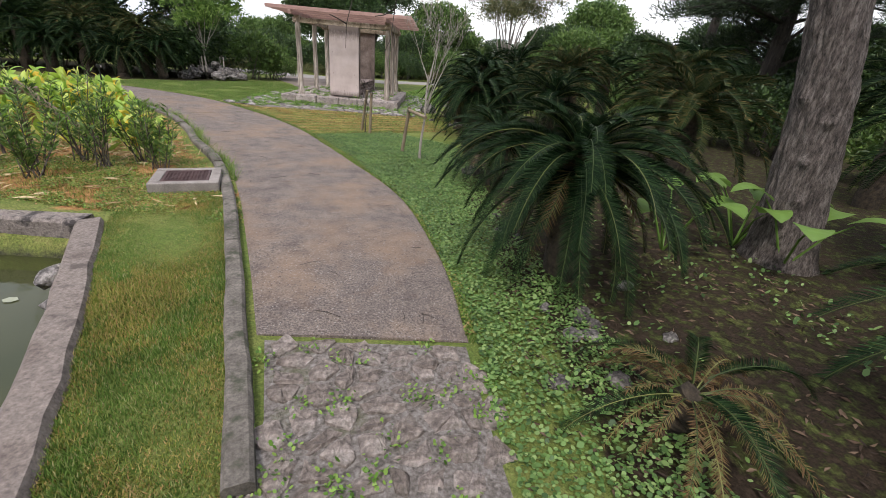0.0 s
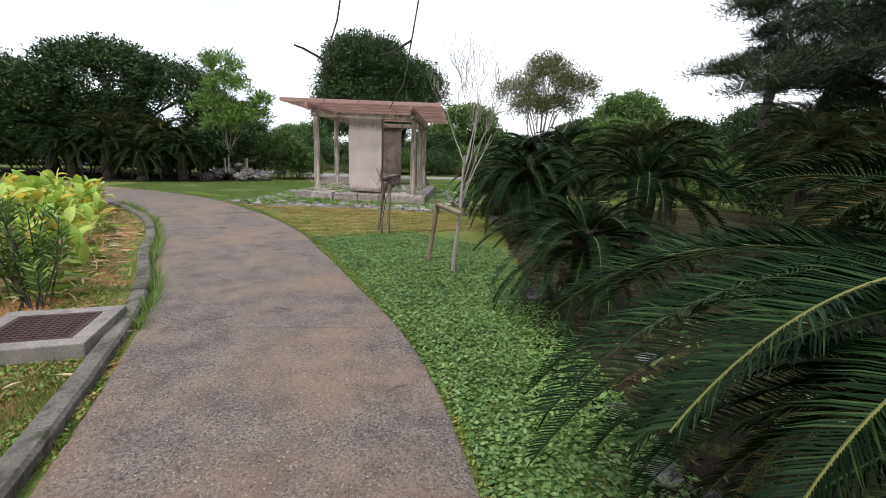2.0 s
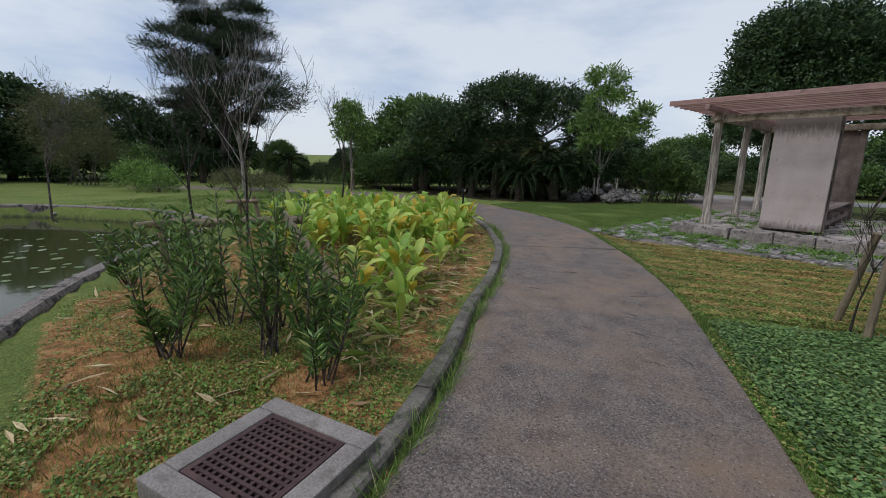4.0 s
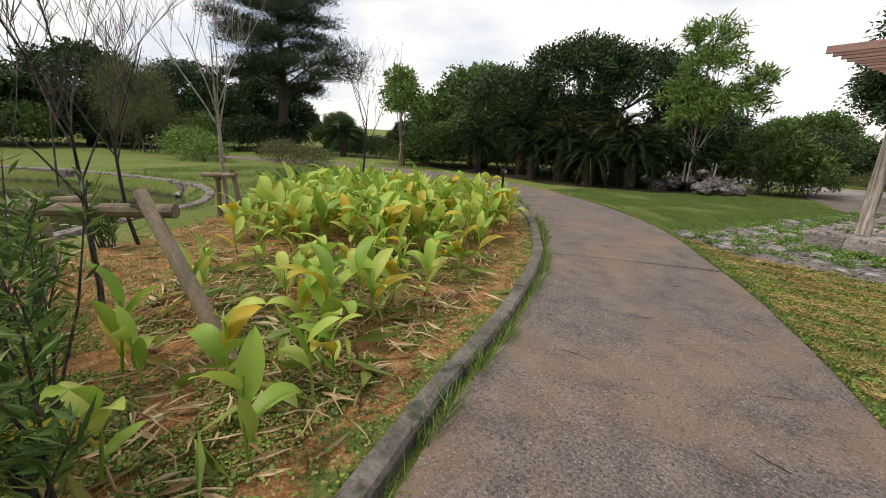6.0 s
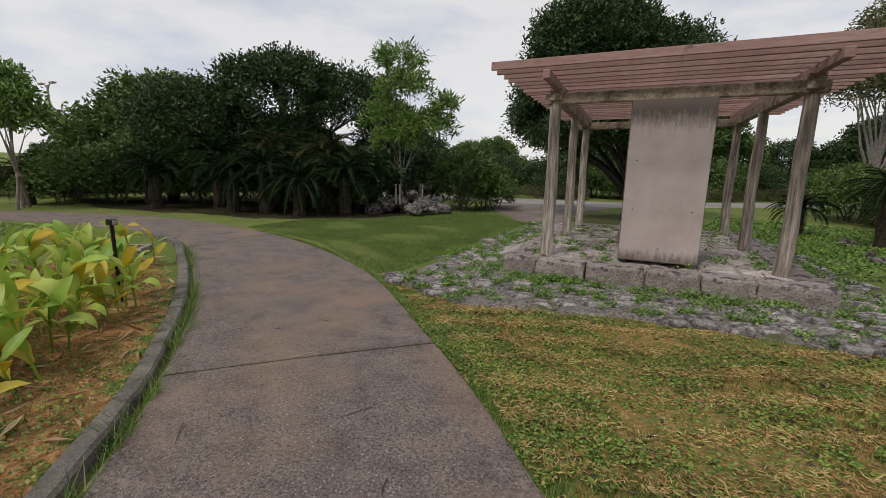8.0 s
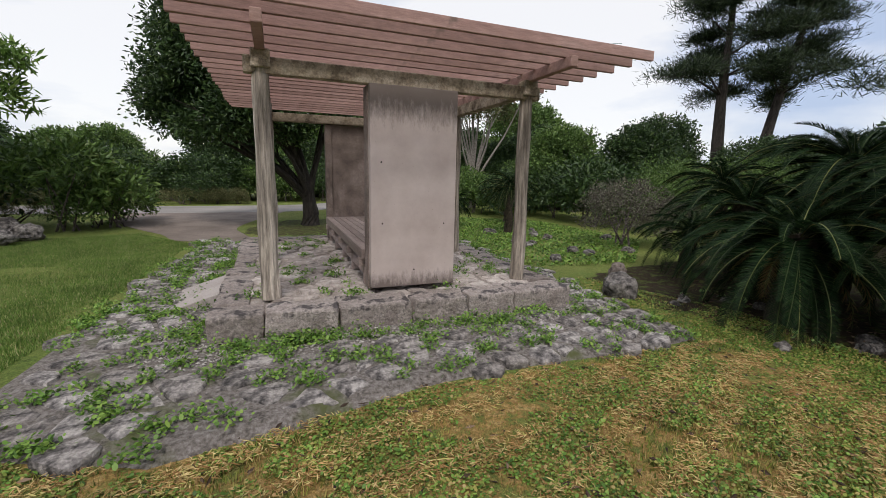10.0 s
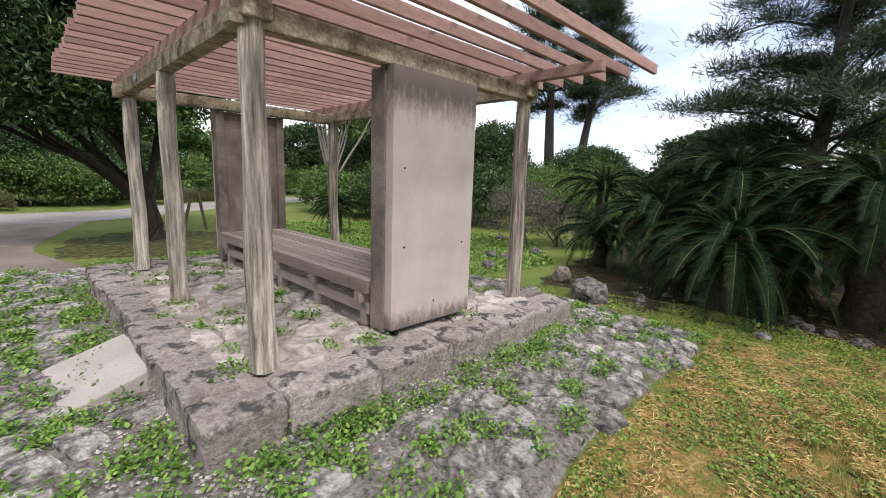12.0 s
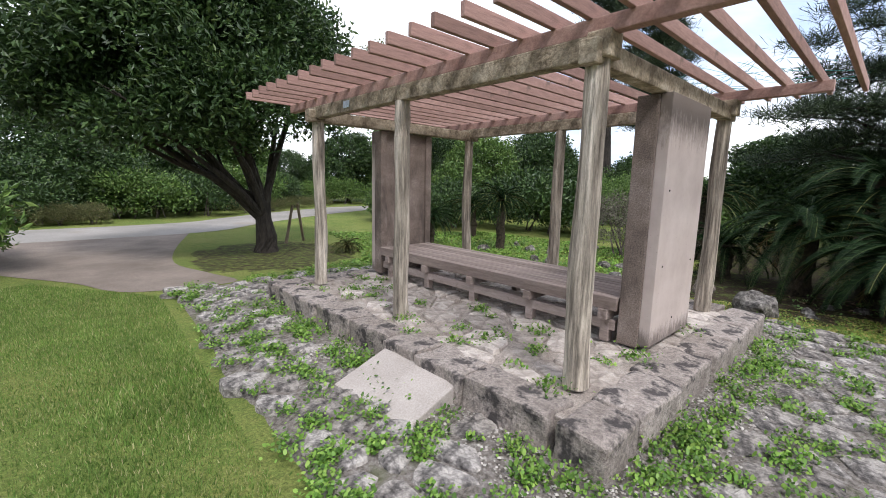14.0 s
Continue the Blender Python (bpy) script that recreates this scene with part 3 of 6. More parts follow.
def build_ground():
    def axis(lo, hi, step, far):
        inner = np.arange(lo, hi + step / 2, step)
        out = np.geomspace(0.6, far, 22)
        return np.concatenate([lo - out[::-1], inner, hi + out])
    X, Y = axis(-20.0, 9.0, 0.22, 900.0), axis(-24.0, 9.0, 0.22, 900.0)
    gx, gy = np.meshgrid(X, Y)
    inp = inside(POND, gx, gy)
    dp = edge_distance(POND, gx, gy)
    depth = np.where(inp, np.clip(dp / 0.16, 0, 1), 0)
    z = GZ - 0.62 * depth
    low = edge_distance(PATH_AREA, gx, gy)
    free = (gy < 4.0) * np.clip((low - 0.1) / 0.5, 0, 1) * (~inside(PATH_AREA, gx, gy)) * (~inside(APRON, gx, gy)) * (1 - depth)
    z += free * (0.022 * np.sin(gx * 2.3 + 1.2 * np.sin(gy * 1.7)) + 0.018 * np.sin(gy * 3.1 + gx)) * 0.6
    far = np.hypot(gx + 4, gy)
    z += np.clip((far - 26) / 60, 0, 1) ** 2 * 3.0
    ny, nx = gx.shape
    V = np.stack([gx, gy, z], -1).reshape(-1, 3)
    idx = np.arange(ny * nx).reshape(ny, nx)
    F = np.stack([idx[:-1, :-1], idx[:-1, 1:], idx[1:, 1:], idx[1:, :-1]], -1).reshape(-1, 4).tolist()
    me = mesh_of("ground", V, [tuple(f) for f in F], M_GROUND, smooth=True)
    masks = {"soil": np.maximum(np.where(inside(BED, gx, gy), 0.62, 0.0), np.where(inside(MOWN, gx, gy), 0.47, 0.0)),
             "shaded_litter": np.maximum(np.where(inside(SHADE, gx, gy) | inside(SHADE_2, gx, gy), 0.56, 0.0), np.where(inside(UNDER_TREE, gx, gy), 0.5, 0)),
             "basin": depth}
    for key, val in masks.items():
        at = me.attributes.new(key, "FLOAT", "POINT")
        at.data.foreach_set("value", val.reshape(-1).astype(np.float32))
    return tagged(new("ground", me), "grassy park ground with bare reddish soil patches", "ground", kind="structure")


build_ground()

# pond water and its mortar rim
wv = [(x, y, GZ - 0.34) for x, y in POND]
water = new("water", mesh_of("water", wv, [tuple(range(len(wv)))], M_WATER))
tagged(water, "still olive-green pond water with floating lily pads", "pond", kind="structure")


def strip(line, offsets, closed=False):
    """A profile of (sideways, height) swept along a plan line: (verts, faces)."""
    V, F = [], []
    n, m = len(line), len(offsets)
    for i in range(n):
        a, b = np.array(line[max(i - 1, 0)][:2]), np.array(line[min(i + 1, n - 1)][:2])
        d = (b - a) / (np.linalg.norm(b - a) + 1e-9)
        s = np.array([d[1], -d[0]])
        for off, h in offsets:
            p = np.array(line[i][:2]) + s * off
            V.append((p[0], p[1], h))
    for i in range(n - 1):
        for k in range(m):
            k2 = (k + 1) % m
            if not closed and k2 == 0:
                continue
            F.append((i * m + k, i * m + k2, (i + 1) * m + k2, (i + 1) * m + k))
    if closed:
        F.append(tuple(range(m)))
        F.append(tuple(range((n - 1) * m + m - 1, (n - 1) * m - 1, -1)))
    return V, F


def build_rim():
    near = [tuple(p) for p in smooth_line([(2.9, -17.0)] + POND[:3], 6)] + [(0.12, -11.9)]
    back = [(0.12, -11.9)] + [tuple(p) for p in smooth_line(POND[4:11], 6)]
    root = empty("pond_rim", pose(0, 0, 0), "worn mortar and stone rim round the pond", "pond rim", kind="structure")
    r = random.Random(4)
    for k, line in enumerate((near, back)):
        w = 0.26 if k == 0 else 0.24
        prof = [(-w * 0.2, GZ - 0.5), (-w * 0.22, GZ + 0.02), (-w * 0.1, GZ + 0.05), (w * 0.6, GZ + 0.05), (w * 0.7, GZ + 0.0), (w * 0.7, GZ - 0.5)]
        if k:
            prof = [(a, h) for a, h in prof]
        V, F = strip(line, prof, True)
        V = [Vector(v) + noise.noise_vector(Vector(v) * 3.0) * 0.03 for v in V]
        part("coping", (V, F), M_RIM if k == 0 else M_BLOCK, root)
    for i in range(46):  # facing stones at the waterline
        line = near if i < 16 else back
        p = line[r.randrange(len(line) - 1)]
        bm = bmesh.new()
        bmesh.ops.create_icosphere(bm, subdivisions=2, radius=1.0)
        sx, sy, sz = r.uniform(0.08, 0.17), r.uniform(0.08, 0.15), r.uniform(0.06, 0.12)
        for v in bm.verts:
            v.co = Vector((v.co.x * sx, v.co.y * sy, v.co.z * sz)) * (1 + 0.35 * noise.noise(v.co * 1.7 + Vector((i, 0, 0))))
        o = part("stone", bm, M_STONE, root)
        o.location = (p[0] + r.uniform(-0.14, 0.02), p[1] + r.uniform(-0.14, 0.02), GZ - r.uniform(0.12, 0.3))


build_rim()


def right_at(i):
    """The right edge's partner of the left edge's point i: the joint by the lawn runs askew."""
    q = min(i + 3.0 * math.exp(-((i - 67) / 6.0) ** 2), len(RIGHT) - 1)
    k = min(int(q), len(RIGHT) - 2)
    return np.array(RIGHT[k]) + (np.array(RIGHT[k + 1]) - np.array(RIGHT[k])) * (q - k)


def build_path():
    """Concrete slabs with open joints, then rough stone setts where the walk begins."""
    root = empty("pavement", pose(0, 0, 0), "worn brown-grey concrete footpath in long slabs", "footpath", kind="structure")
    start = 16  # where the stone section ends
    cut = [start, 34, 50, 67, 92, 108, 122, len(LEFT) - 1]
    for a, b in zip(cut, cut[1:]):
        V, F = [], []
        for i in range(a, b + 1):
            l, q = np.array(LEFT[i]), right_at(i)
            if i == a or i == b:
                nb = i + 1 if i == a else i - 1
                t = (0.008 if i in (67, 92) else 0.0025) / max(np.linalg.norm(np.array(LEFT[nb]) - l), 1e-3)
                l, q = l + (np.array(LEFT[nb]) - l) * t, q + (right_at(nb) - q) * t
            for k, (f, h) in enumerate(((0, -0.16), (0, -0.006), (0.012, 0.0), (0.25, 0.008), (0.5, 0.012), (0.75, 0.008), (0.988, 0.0), (1, -0.006), (1, -0.16))):
                p = l + (q - l) * f
                if k in (6, 7, 8):
                    p = p + 0.018 * np.array([noise.noise(Vector((i * 0.7, 0, 0))), noise.noise(Vector((0, i * 0.7, 3)))])
                V.append((p[0], p[1], GZ + 0.012 + h))
        m = 9
        for i in range(b - a):
            for k in range(m - 1):
                F.append((i * m + k, i * m + k + 1, (i + 1) * m + k + 1, (i + 1) * m + k))
        F.append(tuple(range(m - 1, -1, -1)))
        F.append(tuple(range((b - a) * m, (b - a + 1) * m)))
        part("slab", (V, F), M_PATH, root)
    return root


pavement = build_path()


def build_kerb():
    root = empty("kerb", pose(0, 0, 0), "mossy concrete kerb beside the footpath", "kerb", kind="structure")
    r = random.Random(9)
    i = 6
    while i < 100:
        j = min(i + r.choice((5, 6, 7)), 100)
        line = LEFT[i:j + 1]
        prof = [(-0.20, GZ - 0.12), (-0.195, GZ + 0.06), (-0.175, GZ + 0.082), (-0.075, GZ + 0.085), (-0.055, GZ + 0.065), (-0.05, GZ - 0.12)]
        V, F = strip(line, prof, True)
        dz = r.uniform(-0.008, 0.008)
        V = [Vector(v) + noise.noise_vector(Vector(v) * 5.0) * 0.010 + Vector((0, 0, dz)) for v in V]
        part("kerbstone", (V, F), M_KERB, root)
        i = j
    return root


build_kerb()


def build_road():
    near = [(-40, 15.0), (-14, 14.3), (-6.1, 13.9), (-0.4, 14.1), (2.4, 16.2), (7.0, 19.5), (12.3, 22.3), (26, 29)]
    far = [(-40, 19.0), (-14, 18.3), (-6.4, 17.4), (-0.5, 17.8), (2.0, 19.6), (6.0, 22.6), (11.0, 25.6), (24, 33)]
    a, b = smooth_line(near, 8), smooth_line(far, 8)
    V, F = [], []
    for p, q in zip(a, b):
        for f in (0, 0.5, 1):
            c = p + (q - p) * f
            V.append((c[0], c[1], GZ + (0.03 if f == 0.5 else 0.012)))
    for i in range(len(a) - 1):
        for k in range(2):
            F.append((i * 3 + k, i * 3 + k + 1, i * 3 + k + 4, i * 3 + k + 3))
    tagged(new("road", mesh_of("road", V, F, M_ROAD, smooth=True)), "pale concrete park road", "road", kind="structure")
    spur = [(-5.9, 14.3), (-5.7, 11.5), (-4.7, 9.3), (-3.7, 7.75), (-3.05, 6.5), (-1.6, 6.3), (-1.75, 7.3), (-2.05, 8.75), (-1.6, 11.0), (-0.6, 14.3)]
    line = smooth_line(spur, 5)
    V = [(p[0], p[1], GZ + 0.008) for p in line]
    tagged(new("pavement", mesh_of("spur", V, [tuple(range(len(V) - 1, -1, -1))], M_SPUR)), "stained concrete spur from the road to the shelter", "pavement", kind="structure")


build_road()


# ---- the shelter ----
XA, XB, YA, YM, YC = -1.04, 1.96, 0.12, 2.28, 4.18


def log_post(height, r0, r1, seed):
    r = random.Random(seed)
    pts, rad = [], []
    n = 12
    bx, by = r.uniform(-0.025, 0.025), r.uniform(-0.025, 0.025)
    for i in range(n + 1):
        t = i / n
        pts.append((bx * math.sin(t * 3.1) + 0.008 * math.sin(t * 9 + seed), by * math.sin(t * 2.6) + 0.008 * math.cos(t * 8 + seed), t * height))
        rad.append((r0 + (r1 - r0) * t) * (1 + 0.05 * math.sin(t * 11 + seed)) * (1.06 if i == 0 else 1))
    V, F = tube(pts, rad, 14, 0.035, seed)
    return V, F


def build_shelter():
    root = empty("garden_shelter", pose(0, 0, 0), "open garden shelter of weathered logs, pink slats and cement walls", "pavilion")
    for k, (x, y) in enumerate(((XA, YA), (XA, YM), (XA, YC), (XB, YA), (XB, YM), (XB, YC))):
        p = part("post", log_post(2.30, 0.098 if k == 0 else 0.088, 0.078, k + 3), M_POST, root)
        p.location = (x, y, 0.0)
    # beams along the length, and across at both ends
    for x in (XA, XB):
        bm = box(bmesh.new(), -0.065, 0.065, YA - 0.02, YC + 0.16, 2.30, 2.455, 0.012, 0.006, 3, seed=2)
        o = part("long_beam", bm, M_BEAM, root)
        o.location = (x, 0, 0)
        bm = box(bmesh.new(), -0.045, 0.045, -0.78, 4.98, 2.455, 2.565, 0.01, 0.004, 3, seed=5)
        o = part("rafter", bm, M_SLAT, root)
        o.location = (x, 0, 0)
    for y in (YA, YC):
        bm = box(bmesh.new(), XA - 0.16, XB + 0.16, -0.065, 0.065, 2.255, 2.41, 0.012, 0.006, 3, seed=8)
        o = part("cross_beam", bm, M_BEAM, root)
        o.location = (0, y + (0.0 if y == YA else 0.0), 0)
    for x in (XA, XB):
        for y in (YA,):
            bm = box(bmesh.new(), -0.088, 0.088, -0.095, 0.07, 2.30, 2.47, 0.012, 0.004, 1, seed=11)
            o = part("joint_block", bm, M_BEAM, root)
            o.location = (x, y - 0.02, 0)
    # slats on edge
    n = 22
    bm = box(bmesh.new(), -1.72, 2.82, -0.022, 0.022, 0.0, 0.10, 0.006)
    first = part("slat", bm, M_SLAT, root)
    first.location = (0, -0.95, 2.56)
    r = random.Random(3)
    for i in range(1, n):
        o = new("slat", first.data)
        o.parent = root
        o.location = (r.uniform(-0.02, 0.02), -0.95 + i * 0.2825, 2.56 + r.uniform(-0.004, 0.004))
        o.rotation_euler = (r.uniform(-0.03, 0.03), 0, r.uniform(-0.002, 0.002))
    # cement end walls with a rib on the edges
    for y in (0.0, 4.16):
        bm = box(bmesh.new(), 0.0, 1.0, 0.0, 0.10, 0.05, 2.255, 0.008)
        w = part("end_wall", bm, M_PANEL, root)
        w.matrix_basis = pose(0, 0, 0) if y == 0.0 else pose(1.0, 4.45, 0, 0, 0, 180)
        for x0 in (0.006, 0.918):
            bm = box(bmesh.new(), x0 - 0.02, x0 + 0.10, 0.10, 0.29, 0.02, 2.25, 0.012)
            q = part("wall_pilaster", bm, M_AGG, w, "brown exposed-aggregate pilaster")
        bm = box(bmesh.new(), 0.1, 0.9, 0.10, 0.25, 0.04, 2.25, 0.006)
        part("wall_back", bm, M_AGG, w, "brown exposed-aggregate face")
    for x, z in ((0.13, 0.78), (0.12, 1.45), (0.86, 0.77), (0.5, 0.24)):
        bm = bmesh.new()
        bmesh.ops.create_cone(bm, cap_ends=True, segments=8, radius1=0.009, radius2=0.009, depth=0.006, matrix=Matrix.Translation((x, -0.002, z)) @ Matrix.Rotation(radians(90), 4, "X"))
        part("tie_hole", bm, M_DARK, root)
    # blue notice plate under the side beam
    bm = box(bmesh.new(), -0.004, 0.004, -0.07, 0.07, -0.04, 0.04, 0.002)
    o = part("notice_plate", bm, M_PLATE, root, "small faded blue notice plate")
    o.location = (XA - 0.072, 3.3, 2.385)
    return root


shelter = build_shelter()


def build_bench():
    root = empty("slatted_bench", pose(0, 0, 0), "long low slatted wooden bench between the shelter's walls", "bench")
    y0, y1 = 0.30, 4.15
    for i in range(9):
        x = 0.02 + i * 0.112
        bm = box(bmesh.new(), -0.048, 0.048, y0, y1, 0.415, 0.45, 0.006)
        o = part("seat_board", bm, M_BENCH, root)
        o.location = (x, 0, 0)
    bm = box(bmesh.new(), -0.045, -0.01, y0, y1, 0.325, 0.448, 0.006)
    part("front_rail", bm, M_BENCH, root)
    for k, x in enumerate((0.03, 0.93)):
        bm = box(bmesh.new(), x - 0.03, x + 0.03, y0 + 0.02, y1 - 0.02, 0.12, 0.22, 0.006)
        part("lower_rail", bm, M_BENCH, root)
    for i in range(5):
        y = 0.42 + i * 0.88
        bm = box(bmesh.new(), -0.07, 0.99, y - 0.045, y + 0.045, 0.23, 0.325, 0.006)
        part("bearer", bm, M_BENCH, root)
        for x in (0.04, 0.92):
            bm = box(bmesh.new(), x - 0.045, x + 0.045, y - 0.045, y + 0.045, 0.0, 0.235, 0.005)
            part("leg", bm, M_BENCH, root)
    return root


build_bench()


def build_platform():
    """Raised floor: a bed of mortar, edge blocks of limestone, and flagstones."""
    x0, x1, y0, y1 = PLAT
    bm = box(bmesh.new(), x0 + 0.12, x1 - 0.12, y0 + 0.12, y1 - 0.12, GZ - 0.1, -0.034)
    root = new("floor", bpy.data.meshes.new("floor"))
    bm.to_mesh(root.data)
    bm.free()
    root.data.materials.append(M_SAND)
    tagged(root, "raised limestone floor of the shelter, cracked and weedy", "floor", kind="structure")
    r = random.Random(21)

    def block(ax, ay, bx, by, seed):
        bm = bmesh.new()
        box(bm, ax, bx, ay, by, GZ - 0.08, 0.0, 0.03, 0.024, 3, seed=seed)
        c = Vector(((ax + bx) / 2, (ay + by) / 2, 0))
        for v in bm.verts:
            v.co -= c
        o = part("edge_block", bm, M_BLOCK, root)
        o.location = c
    s = 0
    y = y0
    first = True
    for side in ("near", "far"):
        x = x0
        while x < x1 - 0.05:
            w = 0.50 if (side == "near" and x == x0) else r.uniform(0.45, 0.85)
            e = min(x + w, x1)
            if x1 - e < 0.25:
                e = x1
            d = r.uniform(0.34, 0.42)
            if side == "near":
                block(x, y0 + r.uniform(-0.02, 0.02), e - 0.012, y0 + d, s)
            else:
                block(x, y1 - d, e - 0.012, y1, s)
            s += 1
            x = e
    for side in ("left", "right"):
        y = y0 + 0.42
        while y < y1 - 0.45:
            e = min(y + r.uniform(0.45, 0.8), y1 - 0.42)
            if y1 - 0.42 - e < 0.2:
                e = y1 - 0.42
            d = r.uniform(0.30, 0.4)
            if side == "left":
                block(x0 + r.uniform(-0.03, 0.04), y, x0 + d, e - 0.012, s)
            else:
                block(x1 - d, y, x1, e - 0.012, s)
            s += 1
            y = e
    inner = [(x0 + 0.36, y0 + 0.38), (x1 - 0.36, y0 + 0.38), (x1 - 0.36, y1 - 0.38), (x0 + 0.36, y1 - 0.38)]
    for k, (c, cell) in enumerate(cells(inner, 0.40, 5, 0.46)):
        o = part("flagstone", stone_mesh(c, cell, r.uniform(0.008, 0.04), -0.05, -0.010 + r.uniform(-0.012, 0.010), k, 0.006, 0.009), M_STONE_PALE, root)
        o.location = (c[0], c[1], 0)
    return root


build_platform()


def build_step():
    bm = box(bmesh.new(), -0.36, 0.36, -0.47, 0.47, -0.16, 0.0, 0.012, 0.004, 2, seed=4)
    ob = part("step_slab", bm, M_SLAB, None)
    ob.matrix_basis = pose(-1.80, 1.28, -0.145, 0, -17, 4)
    tagged(ob, "tilted concrete slab leaning on the floor's edge as a step", "step")


build_step()


# ---- plants ----
def frond_mesh(name, length, e0, e1, pairs, seed, leaf=0.16, width=0.0075, dry=False, vee=0.35):
    """One cycad frond: a bowed midrib with two rows of narrow leaflets."""
    r = random.Random(seed)
    V, F, S = [], [], []
    n = 26
    pts, dirs = [], []
    p = Vector((0, 0, 0))
    for i in range(n + 1):
        t = i / n
        a = radians(e0 + (e1 - e0) * t ** 1.15)
        d = Vector((math.cos(a), 0, math.sin(a)))
        pts.append(p.copy())
        dirs.append(d)
        p = p + d * length / n
    tv, tf = tube(pts, [0.0055 * (1 - 0.75 * i / n) + 0.0012 for i in range(n + 1)], 4)
    V += tv
    F += tf
    S += [0] * len(tf)
    for k in range(pairs):
        t = 0.10 + 0.89 * k / (pairs - 1)
        q = t * n
        i = min(int(q), n - 1)
        f = q - i
        c = pts[i] * (1 - f) + pts[i + 1] * f
        d = dirs[i]
        nrm = Vector((-d.z, 0, d.x))
        size = leaf * (0.35 + 0.65 * math.sin(math.pi * min(1, (t + 0.08) * 0.92)) ** 0.6)
        for s in (-1, 1):
            if dry and r.random() < 0.25:
                continue
            side = Vector((0, s, 0))
            u = (side * (0.86 - 0.35 * t) + d * (0.38 + 0.45 * t) + nrm * (vee - (0.9 if dry else 0.0) * r.random())).normalized()
            u = (u + Vector((r.uniform(-.06, .06), r.uniform(-.06, .06), r.uniform(-.1, .06)))).normalized()
            w = d * width
            tip = c + u * size * r.uniform(0.9, 1.06) - nrm * size * 0.10
            mid = c + u * size * 0.5
            o = len(V)
            V += [c - w * 0.5, c + w * 0.5, mid + w * 0.6, tip, mid - w * 0.6]
            F.append((o, o + 1, o + 2, o + 3, o + 4))
            S.append(1)
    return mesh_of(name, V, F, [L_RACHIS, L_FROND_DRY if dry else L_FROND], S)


FRONDS_UP = [frond_mesh("frond", 0.70 + 0.12 * i, 66 - 10 * i, -6 - 20 * i, 92, i, 0.125, 0.0055) for i in range(3)]
FRONDS_OUT = [frond_mesh("frond", 1.22 + 0.08 * i, 34 - 10 * i, -52 - 8 * i, 128, i + 5, 0.155, 0.0056) for i in range(3)]
FRONDS_LOW = [frond_mesh("frond", 1.22 + 0.08 * i, 2 - 16 * i, -76 - 4 * i, 124, i + 9, 0.155, 0.0056) for i in range(3)]
FRONDS_WITHERED = [frond_mesh("frond", 0.75 + 0.12 * i, 52 - 22 * i, -66, 60, i + 25, 0.10, dry=True) for i in range(3)]
FRONDS_DRY = [frond_mesh("frond", 0.85 + 0.12 * i, -5 - 22 * i, -84, 40, i + 15, dry=True) for i in range(2)]


def cycad_trunk(height, radius, seed):
    pts = [(0.02 * math.sin(i * 1.3 + seed), 0.02 * math.cos(i * 1.7 + seed), -0.05 + (height + 0.05) * i / 7) for i in range(8)]
    return tube(pts, [radius * (1.08 - 0.02 * i) * (1 + 0.07 * (i % 2)) for i in range(8)], 12, 0.09, seed)


def cycad(x, y, crown, scale, seed, fronds=46, dry=8, label="", droop=False, z=None):
    """A sago cycad: scaly trunk, arching fronds, dry skirts. Near ones have each frond as a part."""
    r = random.Random(seed)
    base = GZ - 0.02 if z is None else z
    root = empty("cycad", pose(x, y, base), label or "dark green sago cycad with arching fronds", "cycad", "cycads in the garden")
    h = crown - base
    part("trunk", cycad_trunk(h - (0.12 if droop else 0), 0.06 if droop else 0.13 * scale + 0.03, seed), M_CTRUNK, root)
    for i in range(fronds):
        t = (i + 0.5) / fronds
        pool = FRONDS_OUT if droop else FRONDS_UP if t < 0.22 else FRONDS_OUT if t < 0.68 else FRONDS_LOW
        o = new("frond", r.choice(pool))
        o.parent = root
        az = i * 137.5 + r.uniform(-14, 14)
        o.matrix_basis = pose(0.06 * math.cos(radians(az)), 0.06 * math.sin(radians(az)), h - 0.02 - 0.16 * t, r.uniform(-9, 9), r.uniform(-7, 7), az) @ Matrix.Scale(scale * r.uniform(0.88, 1.1), 4)
    for i in range(dry):
        o = new("frond", r.choice(FRONDS_WITHERED if droop else FRONDS_DRY))
        o.parent = root
        o["label"] = "withered brown frond"
        az = r.uniform(0, 360)
        o.matrix_basis = pose(0.06 * math.cos(radians(az)), 0.06 * math.sin(radians(az)), h - 0.14, r.uniform(-8, 8), r.uniform(-8, 8), az) @ Matrix.Scale(scale * r.uniform(0.8, 1.1), 4)
    return root


def rotate_into(me, m, V, F, S):
    n = len(me.vertices)
    co = np.empty(n * 3)
    me.vertices.foreach_get("co", co)
    co = co.reshape(-1, 3) @ np.array(m.to_3x3()).T + np.array(m.translation)
    o = sum(len(v) for v in V)
    V.append(co)
    F.extend(tuple(i + o for i in p.vertices) for p in me.polygons)
    S.extend(p.material_index for p in me.polygons)


